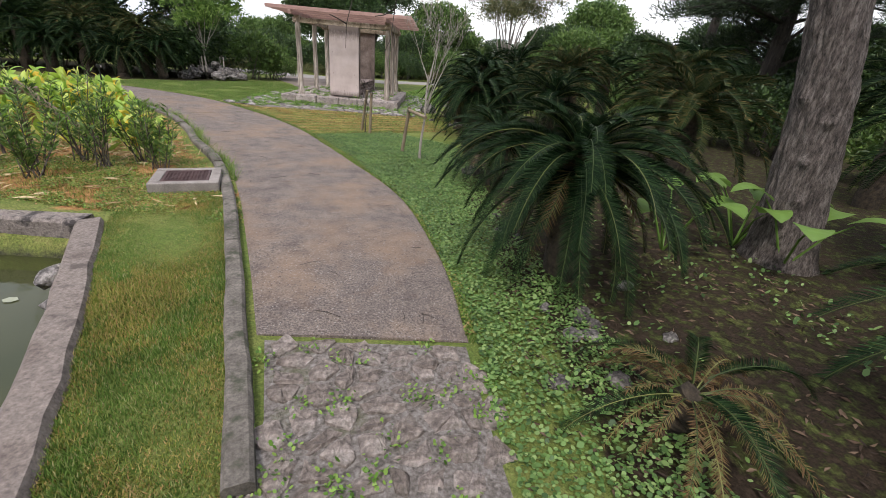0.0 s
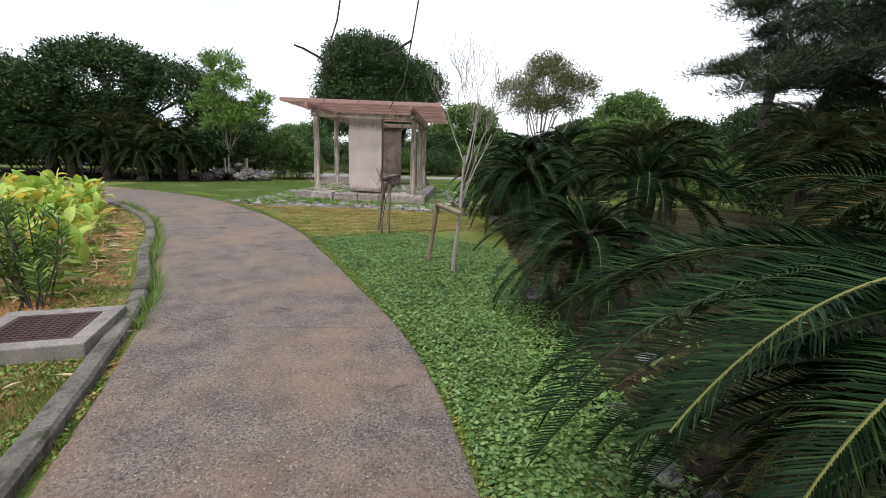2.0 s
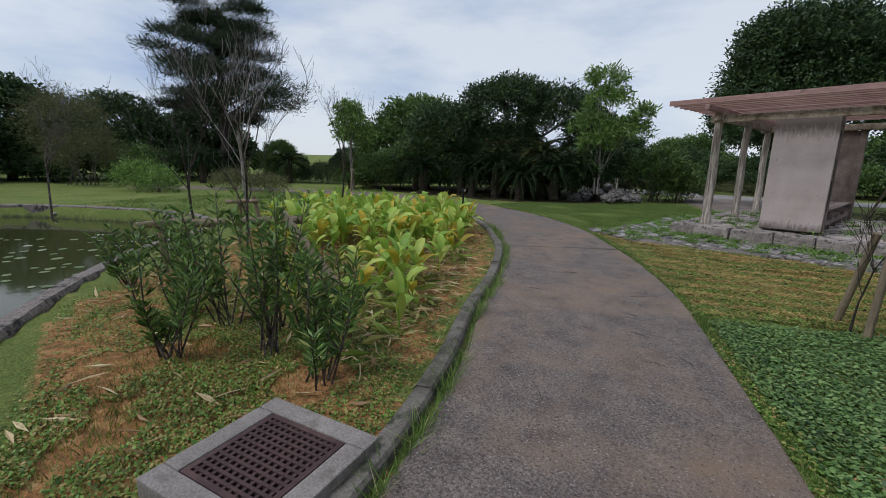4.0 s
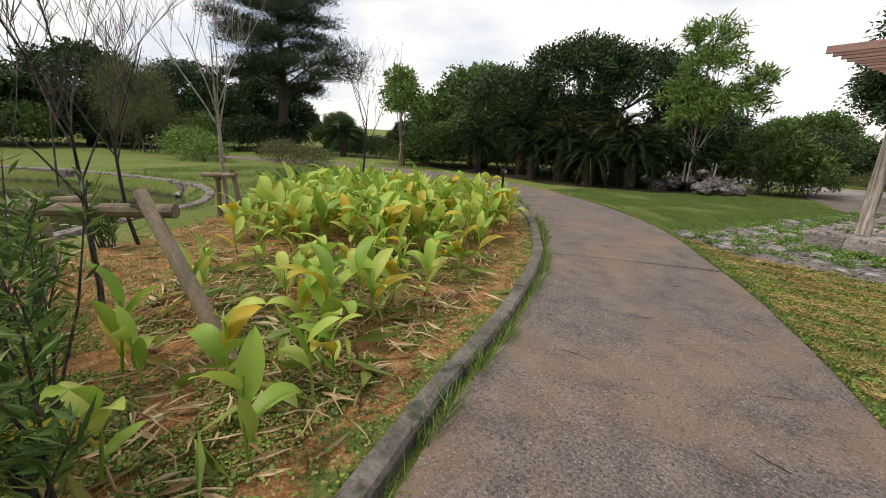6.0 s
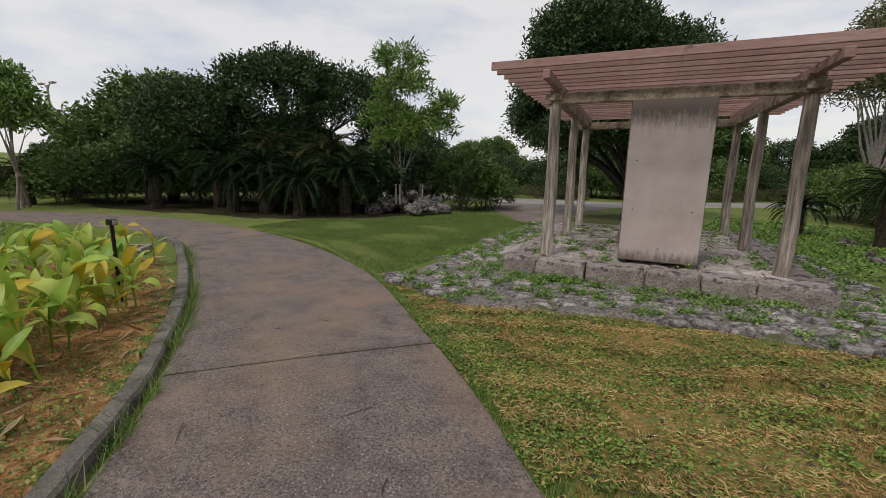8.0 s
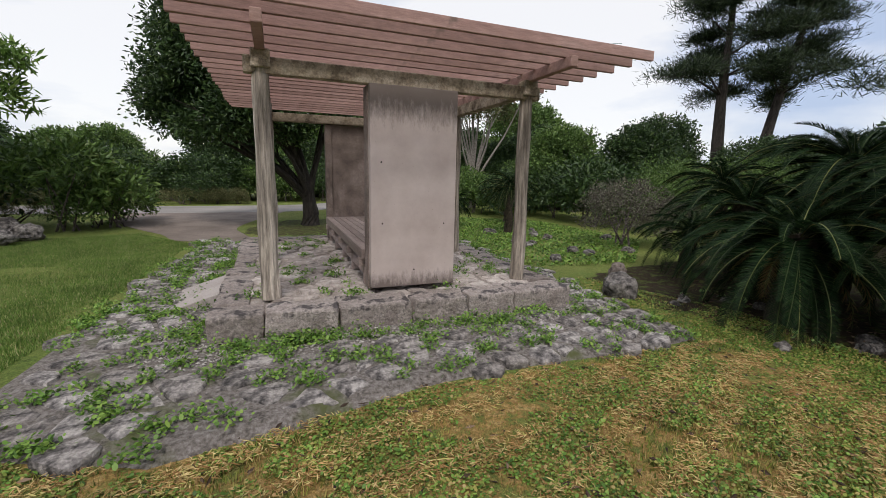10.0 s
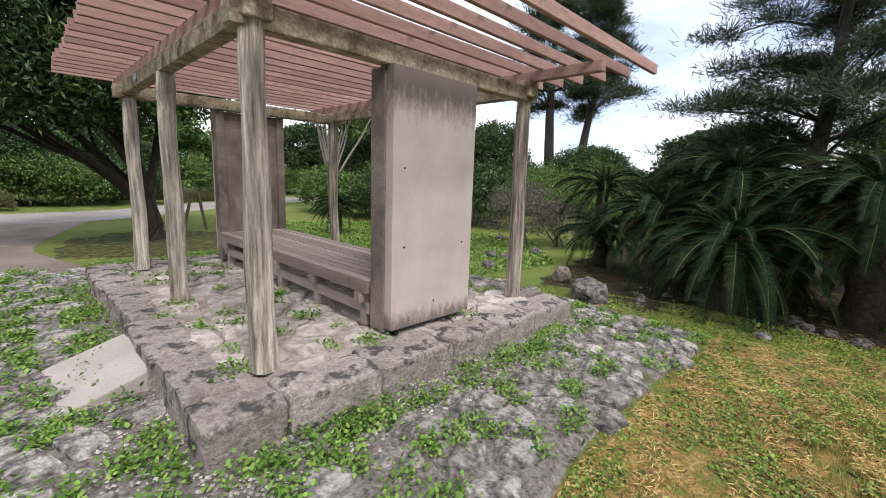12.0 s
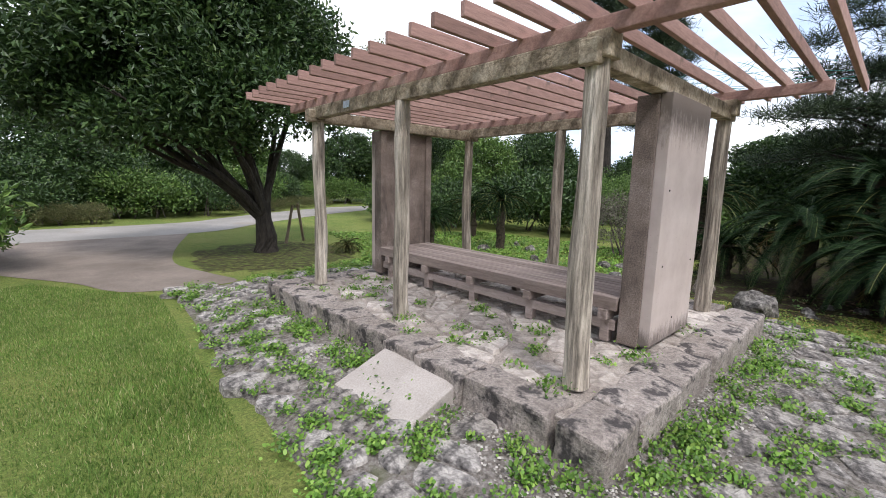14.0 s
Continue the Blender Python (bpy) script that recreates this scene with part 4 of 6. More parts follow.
def thin_cycad(seed, tone, fronds=52):
    """A joined crown for cycads that stay far off."""
    r = random.Random(seed)
    pools = [frond_mesh("far_frond", 0.95, 60, -20, 40, seed, width=0.013), frond_mesh("far_frond", 1.25, 32, -55, 44, seed + 1, width=0.013), frond_mesh("far_frond", 1.25, 2, -76, 40, seed + 2, width=0.013)]
    V, F, S = [], [], []
    for i in range(fronds):
        t = (i + 0.5) / fronds
        az = i * 137.5 + r.uniform(-15, 15)
        m = pose(0, 0, -0.08 * t, r.uniform(-10, 10), r.uniform(-8, 8), az) @ Matrix.Scale(r.uniform(0.85, 1.12), 4)
        rotate_into(pools[0 if t < 0.25 else 1 if t < 0.7 else 2], m, V, F, S)
    return mesh_of("fronds", np.concatenate(V), F, [L_RACHIS, tone], S)


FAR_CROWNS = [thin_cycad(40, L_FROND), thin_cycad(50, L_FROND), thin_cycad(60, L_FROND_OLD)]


def far_cycad(x, y, crown, scale, seed, label="sago cycad in a dark clump with drooping fronds"):
    r = random.Random(seed)
    root = empty("cycad", pose(x, y, GZ - 0.02, 0, 0, r.uniform(0, 360)), label, "cycad", "cycads in the garden")
    part("trunk", cycad_trunk(crown - GZ, 0.15 * scale, seed), M_CTRUNK, root)
    o = part("crown", r.choice(FAR_CROWNS), None, root)
    o.matrix_basis = pose(0, 0, crown - GZ, r.uniform(-5, 5), r.uniform(-5, 5), 0) @ Matrix.Scale(scale, 4)
    return root


cycad(4.93, -12.3, 0.93, 0.98, 1, 92, 6, "large dark green sago cycad, fronds sweeping to the ground")
cycad(4.72, -9.15, 0.58, 0.85, 2, 56, 7, "mid-sized sago cycad with a dry brown heart")
cycad(5.08, -14.25, 0.12, 0.62, 3, 6, 26, "stunted young cycad with withered brown fronds", True)
cycad(6.75, -14.7, 0.75, 0.95, 4, 26, 12, "sago cycad with many withered fronds")
cycad(4.75, -4.75, 1.05, 1.1, 5, 70, 6)
cycad(4.6, -1.6, 0.75, 1.1, 6, 76, 8, "broad sago cycad beside the shelter's paving")
cycad(5.1, -2.9, 1.45, 1.15, 7, 66, 10)
cycad(6.3, -1.2, 1.7, 1.15, 8, 60, 8)
cycad(5.6, -0.35, 1.05, 1.05, 9, 60, 9)
cycad(5.9, -2.2, 1.2, 1.1, 10, 56, 8)
for k, (x, y, c, s) in enumerate(((6.0, -7.2, 1.0, 1.1), (7.4, -9.6, 1.2, 1.1), (6.9, -4.9, 1.5, 1.15), (8.6, -6.8, 1.6, 1.15), (7.8, -2.6, 1.5, 1.15), (9.4, -0.9, 1.6, 1.1), (8.2, 1.9, 1.3, 1.0), (9.6, -11.6, 1.3, 1.1),
                                     (11.4, -9.0, 1.7, 1.1), (10.6, -4.0, 1.9, 1.1), (8.8, -14.2, 1.1, 1.0), (6.1, 0.9, 0.4, 0.8), (5.3, 6.1, 1.1, 0.75), (6.6, 8.4, 0.8, 0.8), (4.3, 7.9, 0.5, 0.7), (1.55, 7.95, -0.1, 0.4),
                                     (-15.4, 3.0, 1.1, 1.3), (-14.2, 4.6, 1.7, 1.35), (-12.5, 3.8, 1.1, 1.35), (-12.0, 5.3, 1.9, 1.3), (-11.1, 3.9, 1.3, 1.3), (-9.8, 4.1, 0.9, 1.3), (-9.6, 5.4, 1.8, 1.3), (-8.6, 4.9, 1.1, 1.2), (-8.5, 6.4, 1.2, 1.1),
                                     (-17.4, 4.0, 1.2, 1.1), (-20.5, 1.5, 0.9, 1.1), (-11.6, 6.8, 1.9, 1.1), (-31.0, -2.0, 1.3, 1.3), (-29.5, -4.5, 1.2, 1.3), (-27.5, 0.5, 1.2, 1.3))):
    far_cycad(x, y, c, s, k + 70)


def branchy(seed, height, r0, spread=0.55, levels=4, kids=3, sides=6):
    """A bare young tree: its trunk and each main branch, as (verts, faces)."""
    r = random.Random(seed)
    out = []

    def grow(p, d, length, rad, level, limb):
        n = 4
        pts, rs = [p], [rad]
        q, e = p.copy(), d.copy()
        for i in range(n):
            e = (e + Vector((r.uniform(-.12, .12), r.uniform(-.12, .12), r.uniform(-.02, .10)))).normalized()
            q = q + e * length / n
            pts.append(q.copy())
            rs.append(max(0.0022, rad * (1 - 0.5 * (i + 1) / n)))
        while len(out) <= limb:
            out.append([])
        out[limb].append(tube(pts, rs, sides if level < 2 else 4, 0.04, r.randrange(999)))
        if level >= levels:
            return
        for k in range(kids + (3 if level == 0 else 0)):
            t = r.uniform(0.45, 1.0) if level else r.uniform(0.55, 1.0)
            i = min(int(t * n), n - 1)
            b = pts[i].lerp(pts[i + 1], t * n - i)
            az = r.uniform(0, 2 * math.pi)
            side = Vector((math.cos(az), math.sin(az), 0.35))
            nd = (e * (1 - spread) + side * spread + Vector((0, 0, 0.34))).normalized()
            grow(b, nd, length * r.uniform(0.45, 0.72), rs[i] * 0.5, level + 1, limb or k + 1)
    grow(Vector((0, 0, -0.05)), Vector((0, 0, 1)), height, r0, 0, 0)
    return [join(limb) for limb in out]


def bare_tree(x, y, height, r0, seed, material, label, lean=(0, 0), levels=4, spread=0.55):
    root = empty("young_tree", pose(x, y, GZ, lean[0], lean[1], 0), label, "tree", "bare young trees")
    for k, limb in enumerate(branchy(seed, height, r0, spread, levels)):
        part("branch" if k else "trunk", limb, material, root)
    return root


bare_tree(3.42, -7.8, 1.6, 0.03, 5, M_BARK_PALE, "leafless pale young tree tied to a stake", (0, 0), 4, 0.5)
bare_tree(2.02, -5.35, 0.75, 0.013, 8, M_BARK_DARK, "thin leafless sapling between two stakes", (0, 4), 3)
bare_tree(-2.75, -9.5, 1.5, 0.024, 14, M_BARK, "leafless young tree beside the pond", (0, 3), 4)
bare_tree(-5.4, -9.45, 1.7, 0.026, 15, M_BARK_DARK, "dark leafless young tree leaning over the pond", (4, -8), 4)
bare_tree(-6.9, -8.3, 2.2, 0.04, 16, M_BARK_PALE, "tall pale leafless young tree with a crossed stake", (0, 2), 4, 0.45)
bare_tree(-8.6, -5.3, 1.9, 0.03, 17, M_BARK_DARK, "dark leafless young tree in the planting bed", (0, 3), 4, 0.45)
bare_tree(-12.5, -11.5, 2.0, 0.03, 18, M_BARK, "leafless young tree on the far bank", (0, 0), 4)


def stake_frame(posts, bar, label, radius=0.032):
    """Timber stakes, upright or leaning, with an optional lashed crossbar."""
    root = empty("tree_stake", pose(*posts[0][0]), label, "tree stake", "tree stakes")
    o = Vector(posts[0][0])
    for a, b in posts:
        V, F = tube([Vector(a) - o - (Vector(b) - Vector(a)) * 0.06, Vector(a) - o, (Vector(a) + Vector(b)) / 2 - o, Vector(b) - o], [radius * 1.1, radius * 1.08, radius, radius * 0.98], 10, 0.05, 3)
        part("stake", (V, F), M_STAKE, root)
    if bar:
        V, F = tube([Vector(bar[0]) - o, (Vector(bar[0]) + Vector(bar[1])) / 2 - o, Vector(bar[1]) - o], [radius, radius * 1.02, radius], 10, 0.04, 5)
        part("crossbar", (V, F), M_STAKE, root)
        c = (Vector(posts[0][1]) - o)
        for k in range(3):
            bm = bmesh.new()
            ret = bmesh.ops.create_circle(bm, segments=10, radius=radius * 1.35)
            V, F = tube([c + Vector((radius * 1.4 * math.cos(t), radius * 1.4 * math.sin(t), -0.09 + k * 0.016)) for t in [2 * math.pi * i / 10 for i in range(11)]], [0.004] * 11, 4)
            bm.free()
            part("lashing", (V, F), M_TIE, root)
    return root


stake_frame([((3.05, -7.23, GZ), (3.17, -7.35, 0.62))], ((3.17, -7.35, 0.56), (3.5, -7.95, 0.52)), "short timber stake lashed to a young tree")
stake_frame([((2.14, -5.42, GZ), (2.17, -5.40, 0.66)), ((1.88, -5.0, GZ), (2.05, -5.25, 0.70))], None, "pair of timber stakes leaning together")
stake_frame([((-1.75, -8.72, GZ), (-2.6, -9.15, 0.72))], ((-2.45, -8.95, 0.60), (-3.1, -9.95, 0.56)), "round timber stake leaning in, with a lashed crossbar", 0.05)
stake_frame([((-4.5, -10.1, GZ), (-4.5, -10.1, 0.45))], ((-4.7, -9.7, 0.40), (-4.3, -10.4, 0.42)), "short timber stake with a crossbar", 0.045)
stake_frame([((-7.15, -8.4, GZ), (-6.95, -8.4, 0.45)), ((-6.55, -8.1, GZ), (-6.7, -8.2, 0.55))], ((-7.2, -8.6, 0.42), (-6.6, -8.15, 0.46)), "pair of timber stakes with a crossbar", 0.04)
stake_frame([((-19.0, 0.9, GZ), (-18.8, 0.7, 0.9)), ((-18.3, 0.3, GZ), (-18.6, 0.6, 0.9))], ((-19.0, 0.7, 0.8), (-18.4, 0.6, 0.8)), "pale timber stakes round a small tree", 0.05)
stake_frame([((0.95, 10.3, GZ), (1.25, 10.5, 0.75)), ((1.6, 10.6, GZ), (1.4, 10.5, 0.8))], None, "pair of pale stakes near the road", 0.04)


def leafy_tree(name, x, y, blobs, trunk, limbs, leaf, mat, bark, label, clumps, per, size, seed, shell=0.55, category="tree", base=GZ, group=""):
    """A tree: tapered trunk, limbs reaching into the crown, and a crown of many small leaves."""
    rng = np.random.default_rng(seed)
    r = random.Random(seed)
    root = empty(name, pose(x, y, base), label, category, group)
    out = []
    h, r0, r1 = trunk
    pts = [(0, 0, -0.1), (0.03, 0.02, h * 0.3), (-0.03, 0.03, h * 0.65), (0, 0, h)]
    out.append(tube(pts, [r0 * 1.35, r0, (r0 + r1) / 2, r1], 12, 0.06, seed))
    for i in range(limbs):
        b = blobs[i % len(blobs)]
        end = Vector(b[:3]) + Vector((r.uniform(-.5, .5) * b[3], r.uniform(-.5, .5) * b[4], r.uniform(-.3, .6) * b[5]))
        s = Vector((0, 0, h * r.uniform(0.55, 1.0)))
        mid = s.lerp(end, 0.5) + Vector((r.uniform(-.2, .2), r.uniform(-.2, .2), r.uniform(-.1, .35)))
        out.append(tube([s, s.lerp(mid, 0.5) + Vector((0, 0, .08)), mid, mid.lerp(end, 0.6), end], [r1 * 0.7, r1 * 0.55, r1 * 0.4, r1 * 0.25, r1 * 0.1], 7, 0.06, seed + i))
        for k in range(3):
            e2 = end + Vector((r.uniform(-1, 1) * b[3] * 0.6, r.uniform(-1, 1) * b[4] * 0.6, r.uniform(-.2, .7) * b[5]))
            out.append(tube([mid.lerp(end, r.uniform(0.2, 0.9)), end.lerp(e2, 0.5) + Vector((0, 0, 0.1)), e2], [r1 * 0.25, r1 * 0.15, r1 * 0.05], 5, 0.05, seed + k))
    part("trunk", join(out), bark, root)
    c, a = crown_cloud(blobs, clumps, per, size, rng, shell)
    part("crown", leaves(c, a, leaf[0], leaf[1], rng), mat, root)
    return root


# the dark dome-shaped tree behind the shelter
leafy_tree("broadleaf_tree", 0.0, 9.2, [(-1.5, 0.5, 4.5, 2.7, 2.6, 1.9), (-3.0, 1.2, 3.5, 1.6, 1.5, 1.2), (0.3, 0.5, 4.7, 2.2, 2.0, 1.6), (-1.6, 0.3, 5.8, 2.2, 2.2, 1.4), (-0.6, -1.1, 3.2, 2.0, 1.3, 1.0), (-1.7, -0.3, 2.7, 1.8, 1.4, 0.7), (-2.5, 1.1, 3.1, 1.8, 1.5, 1.0)],
           (1.25, 0.24, 0.14), 16, (0.15, 0.065), L_DARK, M_BARK_DARK, "large dome-shaped evergreen with dense dark leaves and forked trunk", 4300, 26, 0.22, 11, 0.5)
# the broad dark trees behind the cycad clump
leafy_tree("broadleaf_tree", -14.0, 7.6, [(0, 0, 4.3, 2.6, 2.6, 1.9), (-2.2, -2.1, 3.2, 2.4, 2.4, 1.7), (2.2, 2.0, 3.9, 2.3, 2.3, 1.8), (0.6, 0.4, 5.1, 1.8, 1.8, 1.0), (3.5, 3.4, 2.9, 1.7, 1.7, 1.6), (-0.5, 0.2, 2.4, 2.8, 2.6, 1.4)],
           (1.6, 0.25, 0.16), 14, (0.19, 0.085), L_DARK, M_BARK, "wide spreading dark evergreen with crooked grey limbs", 1900, 24, 0.24, 12, 0.55)
leafy_tree("broadleaf_tree", -18.4, 5.6, [(0, 0, 1.9, 2.0, 2.0, 1.4), (1.5, 1.0, 2.6, 1.8, 1.8, 1.3), (-1.8, -1.0, 1.2, 1.5, 1.5, 1.0)], (1.4, 0.2, 0.13), 8, (0.19, 0.085), L_MID, M_BARK, "rounded evergreen beside the wide tree", 900, 22, 0.25, 13, 0.55)
leafy_tree("broadleaf_tree", 8.6, 15.6, [(0.4, 0.3, 6.6, 1.9, 1.9, 1.0), (-1.6, 0.4, 5.8, 1.5, 1.5, 0.9), (1.9, -0.4, 5.9, 1.5, 1.5, 0.9), (0.2, 0.8, 7.6, 1.3, 1.3, 0.6), (-0.8, -0.6, 4.7, 1.5, 1.4, 0.8), (1.0, 0.2, 4.9, 1.5, 1.4, 0.8)], (1.7, 0.20, 0.10), 12, (0.16, 0.06), L_OLIVE, M_BARK_PALE, "thin-crowned tree with pale forking limbs behind the shelter", 900, 22, 0.28, 16, 0.4)
# light green young tree on the stone mound
leafy_tree("young_broadleaf", -7.6, 6.9, [(-0.1, 0, 5.2, 0.9, 0.9, 0.5), (0.1, 0, 4.3, 1.1, 1.1, 0.6), (-0.6, 0.2, 3.4, 1.1, 1.0, 0.5), (0.9, 0.1, 3.0, 1.1, 0.9, 0.6), (1.6, 0.2, 3.7, 0.5, 0.5, 0.3), (-0.2, 0.0, 2.5, 1.1, 1.0, 0.5)], (1.6, 0.05, 0.035), 9, (0.26, 0.06), L_BRIGHT, M_BARK_PALE, "slender young tree with whorls of light green leaves", 300, 20, 0.17, 14, 0.35)
leafy_tree("young_broadleaf", -18.75, 0.6, [(0, 0, 3.6, 1.0, 1.0, 0.5), (0.2, 0.1, 2.9, 1.2, 1.2, 0.5), (-0.3, 0, 4.3, 0.7, 0.7, 0.4)], (1.9, 0.06, 0.045), 7, (0.22, 0.09), L_BRIGHT, M_BARK_PALE, "small pale-barked tree held by white stakes", 190, 18, 0.2, 15, 0.35)


def ridged_trunk(spine, radii, seed, sides=56, rows=110, upto=0.45):
    """A trunk with deep vertical bark fissures on its lower part: (verts, faces)."""
    pts = smooth_line([tuple(p) for p in spine], 40)
    n = len(pts)
    m = int(n * upto)
    V, F = [], []
    for i in range(m):
        t = i / (n - 1) * (len(radii) - 1)
        k = min(int(t), len(radii) - 2)
        rad = radii[k] + (radii[k + 1] - radii[k]) * (t - k)
        flare = 1 + 0.30 * math.exp(-max(pts[i][2], 0) / 0.22)
        for s in range(sides):
            a = 2 * math.pi * s / sides
            c, d = math.cos(a), math.sin(a)
            z = pts[i][2]
            ridge = noise.noise(Vector((c * 4.5, d * 4.5, z * 1.3))) * 0.05 + abs(noise.noise(Vector((c * 9, d * 9, z * 3.6 + 7)))) * 0.17
            knot = 0.0
            for kz, ka in ((1.15, 3.9), (1.55, 4.3), (0.75, 4.0), (1.75, 3.4)):
                da = math.atan2(math.sin(a - ka), math.cos(a - ka))
                knot += 0.16 * math.exp(-((z - kz) / 0.055) ** 2 - (da / 0.22) ** 2)
            q = rad * flare * (1 + ridge + knot)
            V.append((pts[i][0] + c * q, pts[i][1] + d * q, z))
    for i in range(m - 1):
        for s in range(sides):
            s2 = (s + 1) % sides
            F.append((i * sides + s, i * sides + s2, (i + 1) * sides + s2, (i + 1) * sides + s))
    return V, F


def pine(x, y, height, r0, tiers, seed, lean=(0, 0), base_free=0.4, reach=2.2, label="dark pine with flat layered boughs", needles=900, bark=None, tuft=1.0):
    """A pine: leaning trunk, level boughs, tufts of long needles."""
    rng = np.random.default_rng(seed)
    r = random.Random(seed)
    root = empty("pine_tree", pose(x, y, GZ), label, "pine", "pines of the park")
    out, tufts = [], []
    n = 7
    spine = [Vector((lean[0] * (i / n) ** 1.3 + 0.1 * math.sin(i * 1.1 + seed), lean[1] * (i / n) ** 1.3 + 0.1 * math.cos(i * 0.9 + seed), -0.1 + (height + 0.1) * i / n)) for i in range(n + 1)]
    girth = [r0 * (1.15 - 0.95 * i / n) for i in range(n + 1)]
    if bark is M_BARK:
        out.append(ridged_trunk(spine, girth, seed))
        girth = [g * (0.9 if i < 3 else 1.0) for i, g in enumerate(girth)]
    out.append(tube(spine, girth, 12, 0.05, seed))
    for k in range(tiers):
        t = base_free + (1 - base_free) * (k + 0.5) / tiers
        q = t * n
        i = min(int(q), n - 1)
        s = spine[i].lerp(spine[i + 1], q - i)
        for b in range(4):
            az = r.uniform(0, 2 * math.pi)
            ln = reach * (1.15 - 0.75 * t) * r.uniform(0.6, 1.15)
            e = s + Vector((math.cos(az) * ln, math.sin(az) * ln, r.uniform(-0.05, 0.35) * ln))
            m = s.lerp(e, 0.5) + Vector((0, 0, 0.12 * ln))
            out.append(tube([s, m, e], [r0 * 0.32 * (1.1 - t), r0 * 0.2 * (1.1 - t), 0.012], 5, 0.08, k * 7 + b))
            for j in range(20 if needles > 1000 else 13):
                f = r.uniform(0.25, 1.08)
                c = (s.lerp(m, f * 2) if f < 0.5 else m.lerp(e, f * 2 - 1)) + Vector((r.uniform(-.32, .32), r.uniform(-.32, .32), r.uniform(0, .25))) * (0.35 + ln * 0.28)
                tufts.append(c)
    part("trunk", join(out), bark or M_BARK_DARK, root)
    T = np.array([tuple(t) for t in tufts])
    per = max(24, needles // 20)
    k = np.repeat(np.arange(len(T)), per)
    off = rng.normal(0, 1, (len(k), 3)) * np.array([0.19, 0.19, 0.09]) * tuft
    aim = off / (np.linalg.norm(off, axis=1, keepdims=True)) + np.array([0, 0, 0.55])
    part("needles", leaves(T[k] + off, aim, 0.20 * tuft, 0.017 * tuft, rng, 0.1, 0.45), L_PINE, root)
    return root


pine(7.75, -11.75, 9.5, 0.26, 11, 31, (-2.2, 1.6), 0.5, 3.2, "tall pine with thick furrowed grey bark", 900, M_BARK)
pine(14.2, -1.4, 9.6, 0.26, 12, 32, (0.4, -0.5), 0.22, 4.0, "dense dark pine beyond the cycads", 1700, tuft=1.45)
pine(13.2, -4.6, 7.2, 0.2, 6, 33, (-0.5, 0.4), 0.5, 2.8, "dense dark pine beyond the cycads", 1100)
pine(19.0, 10.0, 12.5, 0.30, 8, 34, (0.3, 0.5), 0.42, 4.0, "tall twin pine with open layered boughs", 1300, tuft=1.7)
pine(20.2, 9.0, 11.5, 0.26, 7, 35, (1.4, -0.9), 0.45, 3.6, "tall twin pine with open layered boughs", 1300, tuft=1.7)
pine(-31.5, -2.6, 12.0, 0.34, 11, 36, (-1.0, 0.6), 0.28, 6.0, "tall park pine with flat dark boughs across the pond", 1500, tuft=2.1)
pine(16.0, -9.5, 8.0, 0.22, 6, 37, (-0.4, 0.2), 0.5, 2.8)
pine(12.5, -13.5, 8.0, 0.2, 7, 38, (0.2, 0.3), 0.45, 2.6)


# masses of leaves: hedges, thickets and the woods behind
def thicket(name, x, y, blobs, leaf, mat, label, clumps, per, size, seed, category="bush", kind="", twigs=True, group=""):
    rng = np.random.default_rng(seed)
    r = random.Random(seed)
    root = empty(name, pose(x, y, GZ), label, category, group, kind)
    out = []
    for i in range(10):
        b = blobs[i % len(blobs)]
        e = Vector((b[0] + r.uniform(-.6, .6) * b[3], b[1] + r.uniform(-.6, .6) * b[4], b[2] + r.uniform(0, .6) * b[5]))
        s = Vector((b[0] + r.uniform(-.2, .2) * b[3], b[1] + r.uniform(-.2, .2) * b[4], -0.05))
        out.append(tube([s, s.lerp(e, 0.5) + Vector((r.uniform(-.1, .1), r.uniform(-.1, .1), 0)), e], [0.03, 0.02, 0.008], 5, 0.05, i))
    if twigs:
        for stem in out:
            part("stem", stem, M_BARK, root)
    c, a = crown_cloud(blobs, clumps, per, size, rng, 0.5)
    c[:, 2] = np.maximum(c[:, 2], 0.02)
    part("foliage", leaves(c, a, leaf[0], leaf[1], rng), mat, root)
    return root


for k, (x, y, w, ang) in enumerate(((-11.0, 19.0, 2.6, 0), (-6.3, 18.6, 2.6, 0), (-3.2, 18.9, 0.9, 0), (-14.5, 19.5, 2.6, 0), (4.6, 22.6, 2.0, 35), (9.0, 26.0, 2.4, 30))):
    t = thicket("low_hedge", x, y, [(-w * 0.55, 0, 0.32, w * 0.6, 0.6, 0.42), (w * 0.45, 0, 0.3, w * 0.62, 0.6, 0.42)], (0.055, 0.03), L_OLIVE, "low clipped hedge of small olive leaves along the road", 420, 26, 0.10, 90 + k, "hedge", group="hedges by the road")
    t.rotation_euler[2] = radians(ang)
thicket("low_hedge", -9.0, 10.6, [(-1.0, 0, 0.4, 1.6, 0.7, 0.5), (1.2, 0, 0.35, 1.4, 0.7, 0.45)], (0.055, 0.03), L_OLIVE, "low clipped hedge of small olive leaves along the road", 380, 26, 0.10, 98, "hedge", group="hedges by the road")
thicket("shrub", -4.6, 21.0, [(0, 0, 1.2, 2.2, 1.4, 1.2), (2.6, 0.4, 1.0, 1.8, 1.2, 1.0)], (0.2, 0.1), L_DARK, "large-leaved green shrubs across the road", 300, 18, 0.25, 101, group="shrubs")
thicket("shrub", -8.6, 20.5, [(0, 0, 1.4, 2.2, 1.4, 1.4), (-2.6, 0.4, 1.4, 1.8, 1.2, 1.2)], (0.16, 0.08), L_DARK, "large-leaved green shrubs across the road", 300, 18, 0.25, 102, group="shrubs")
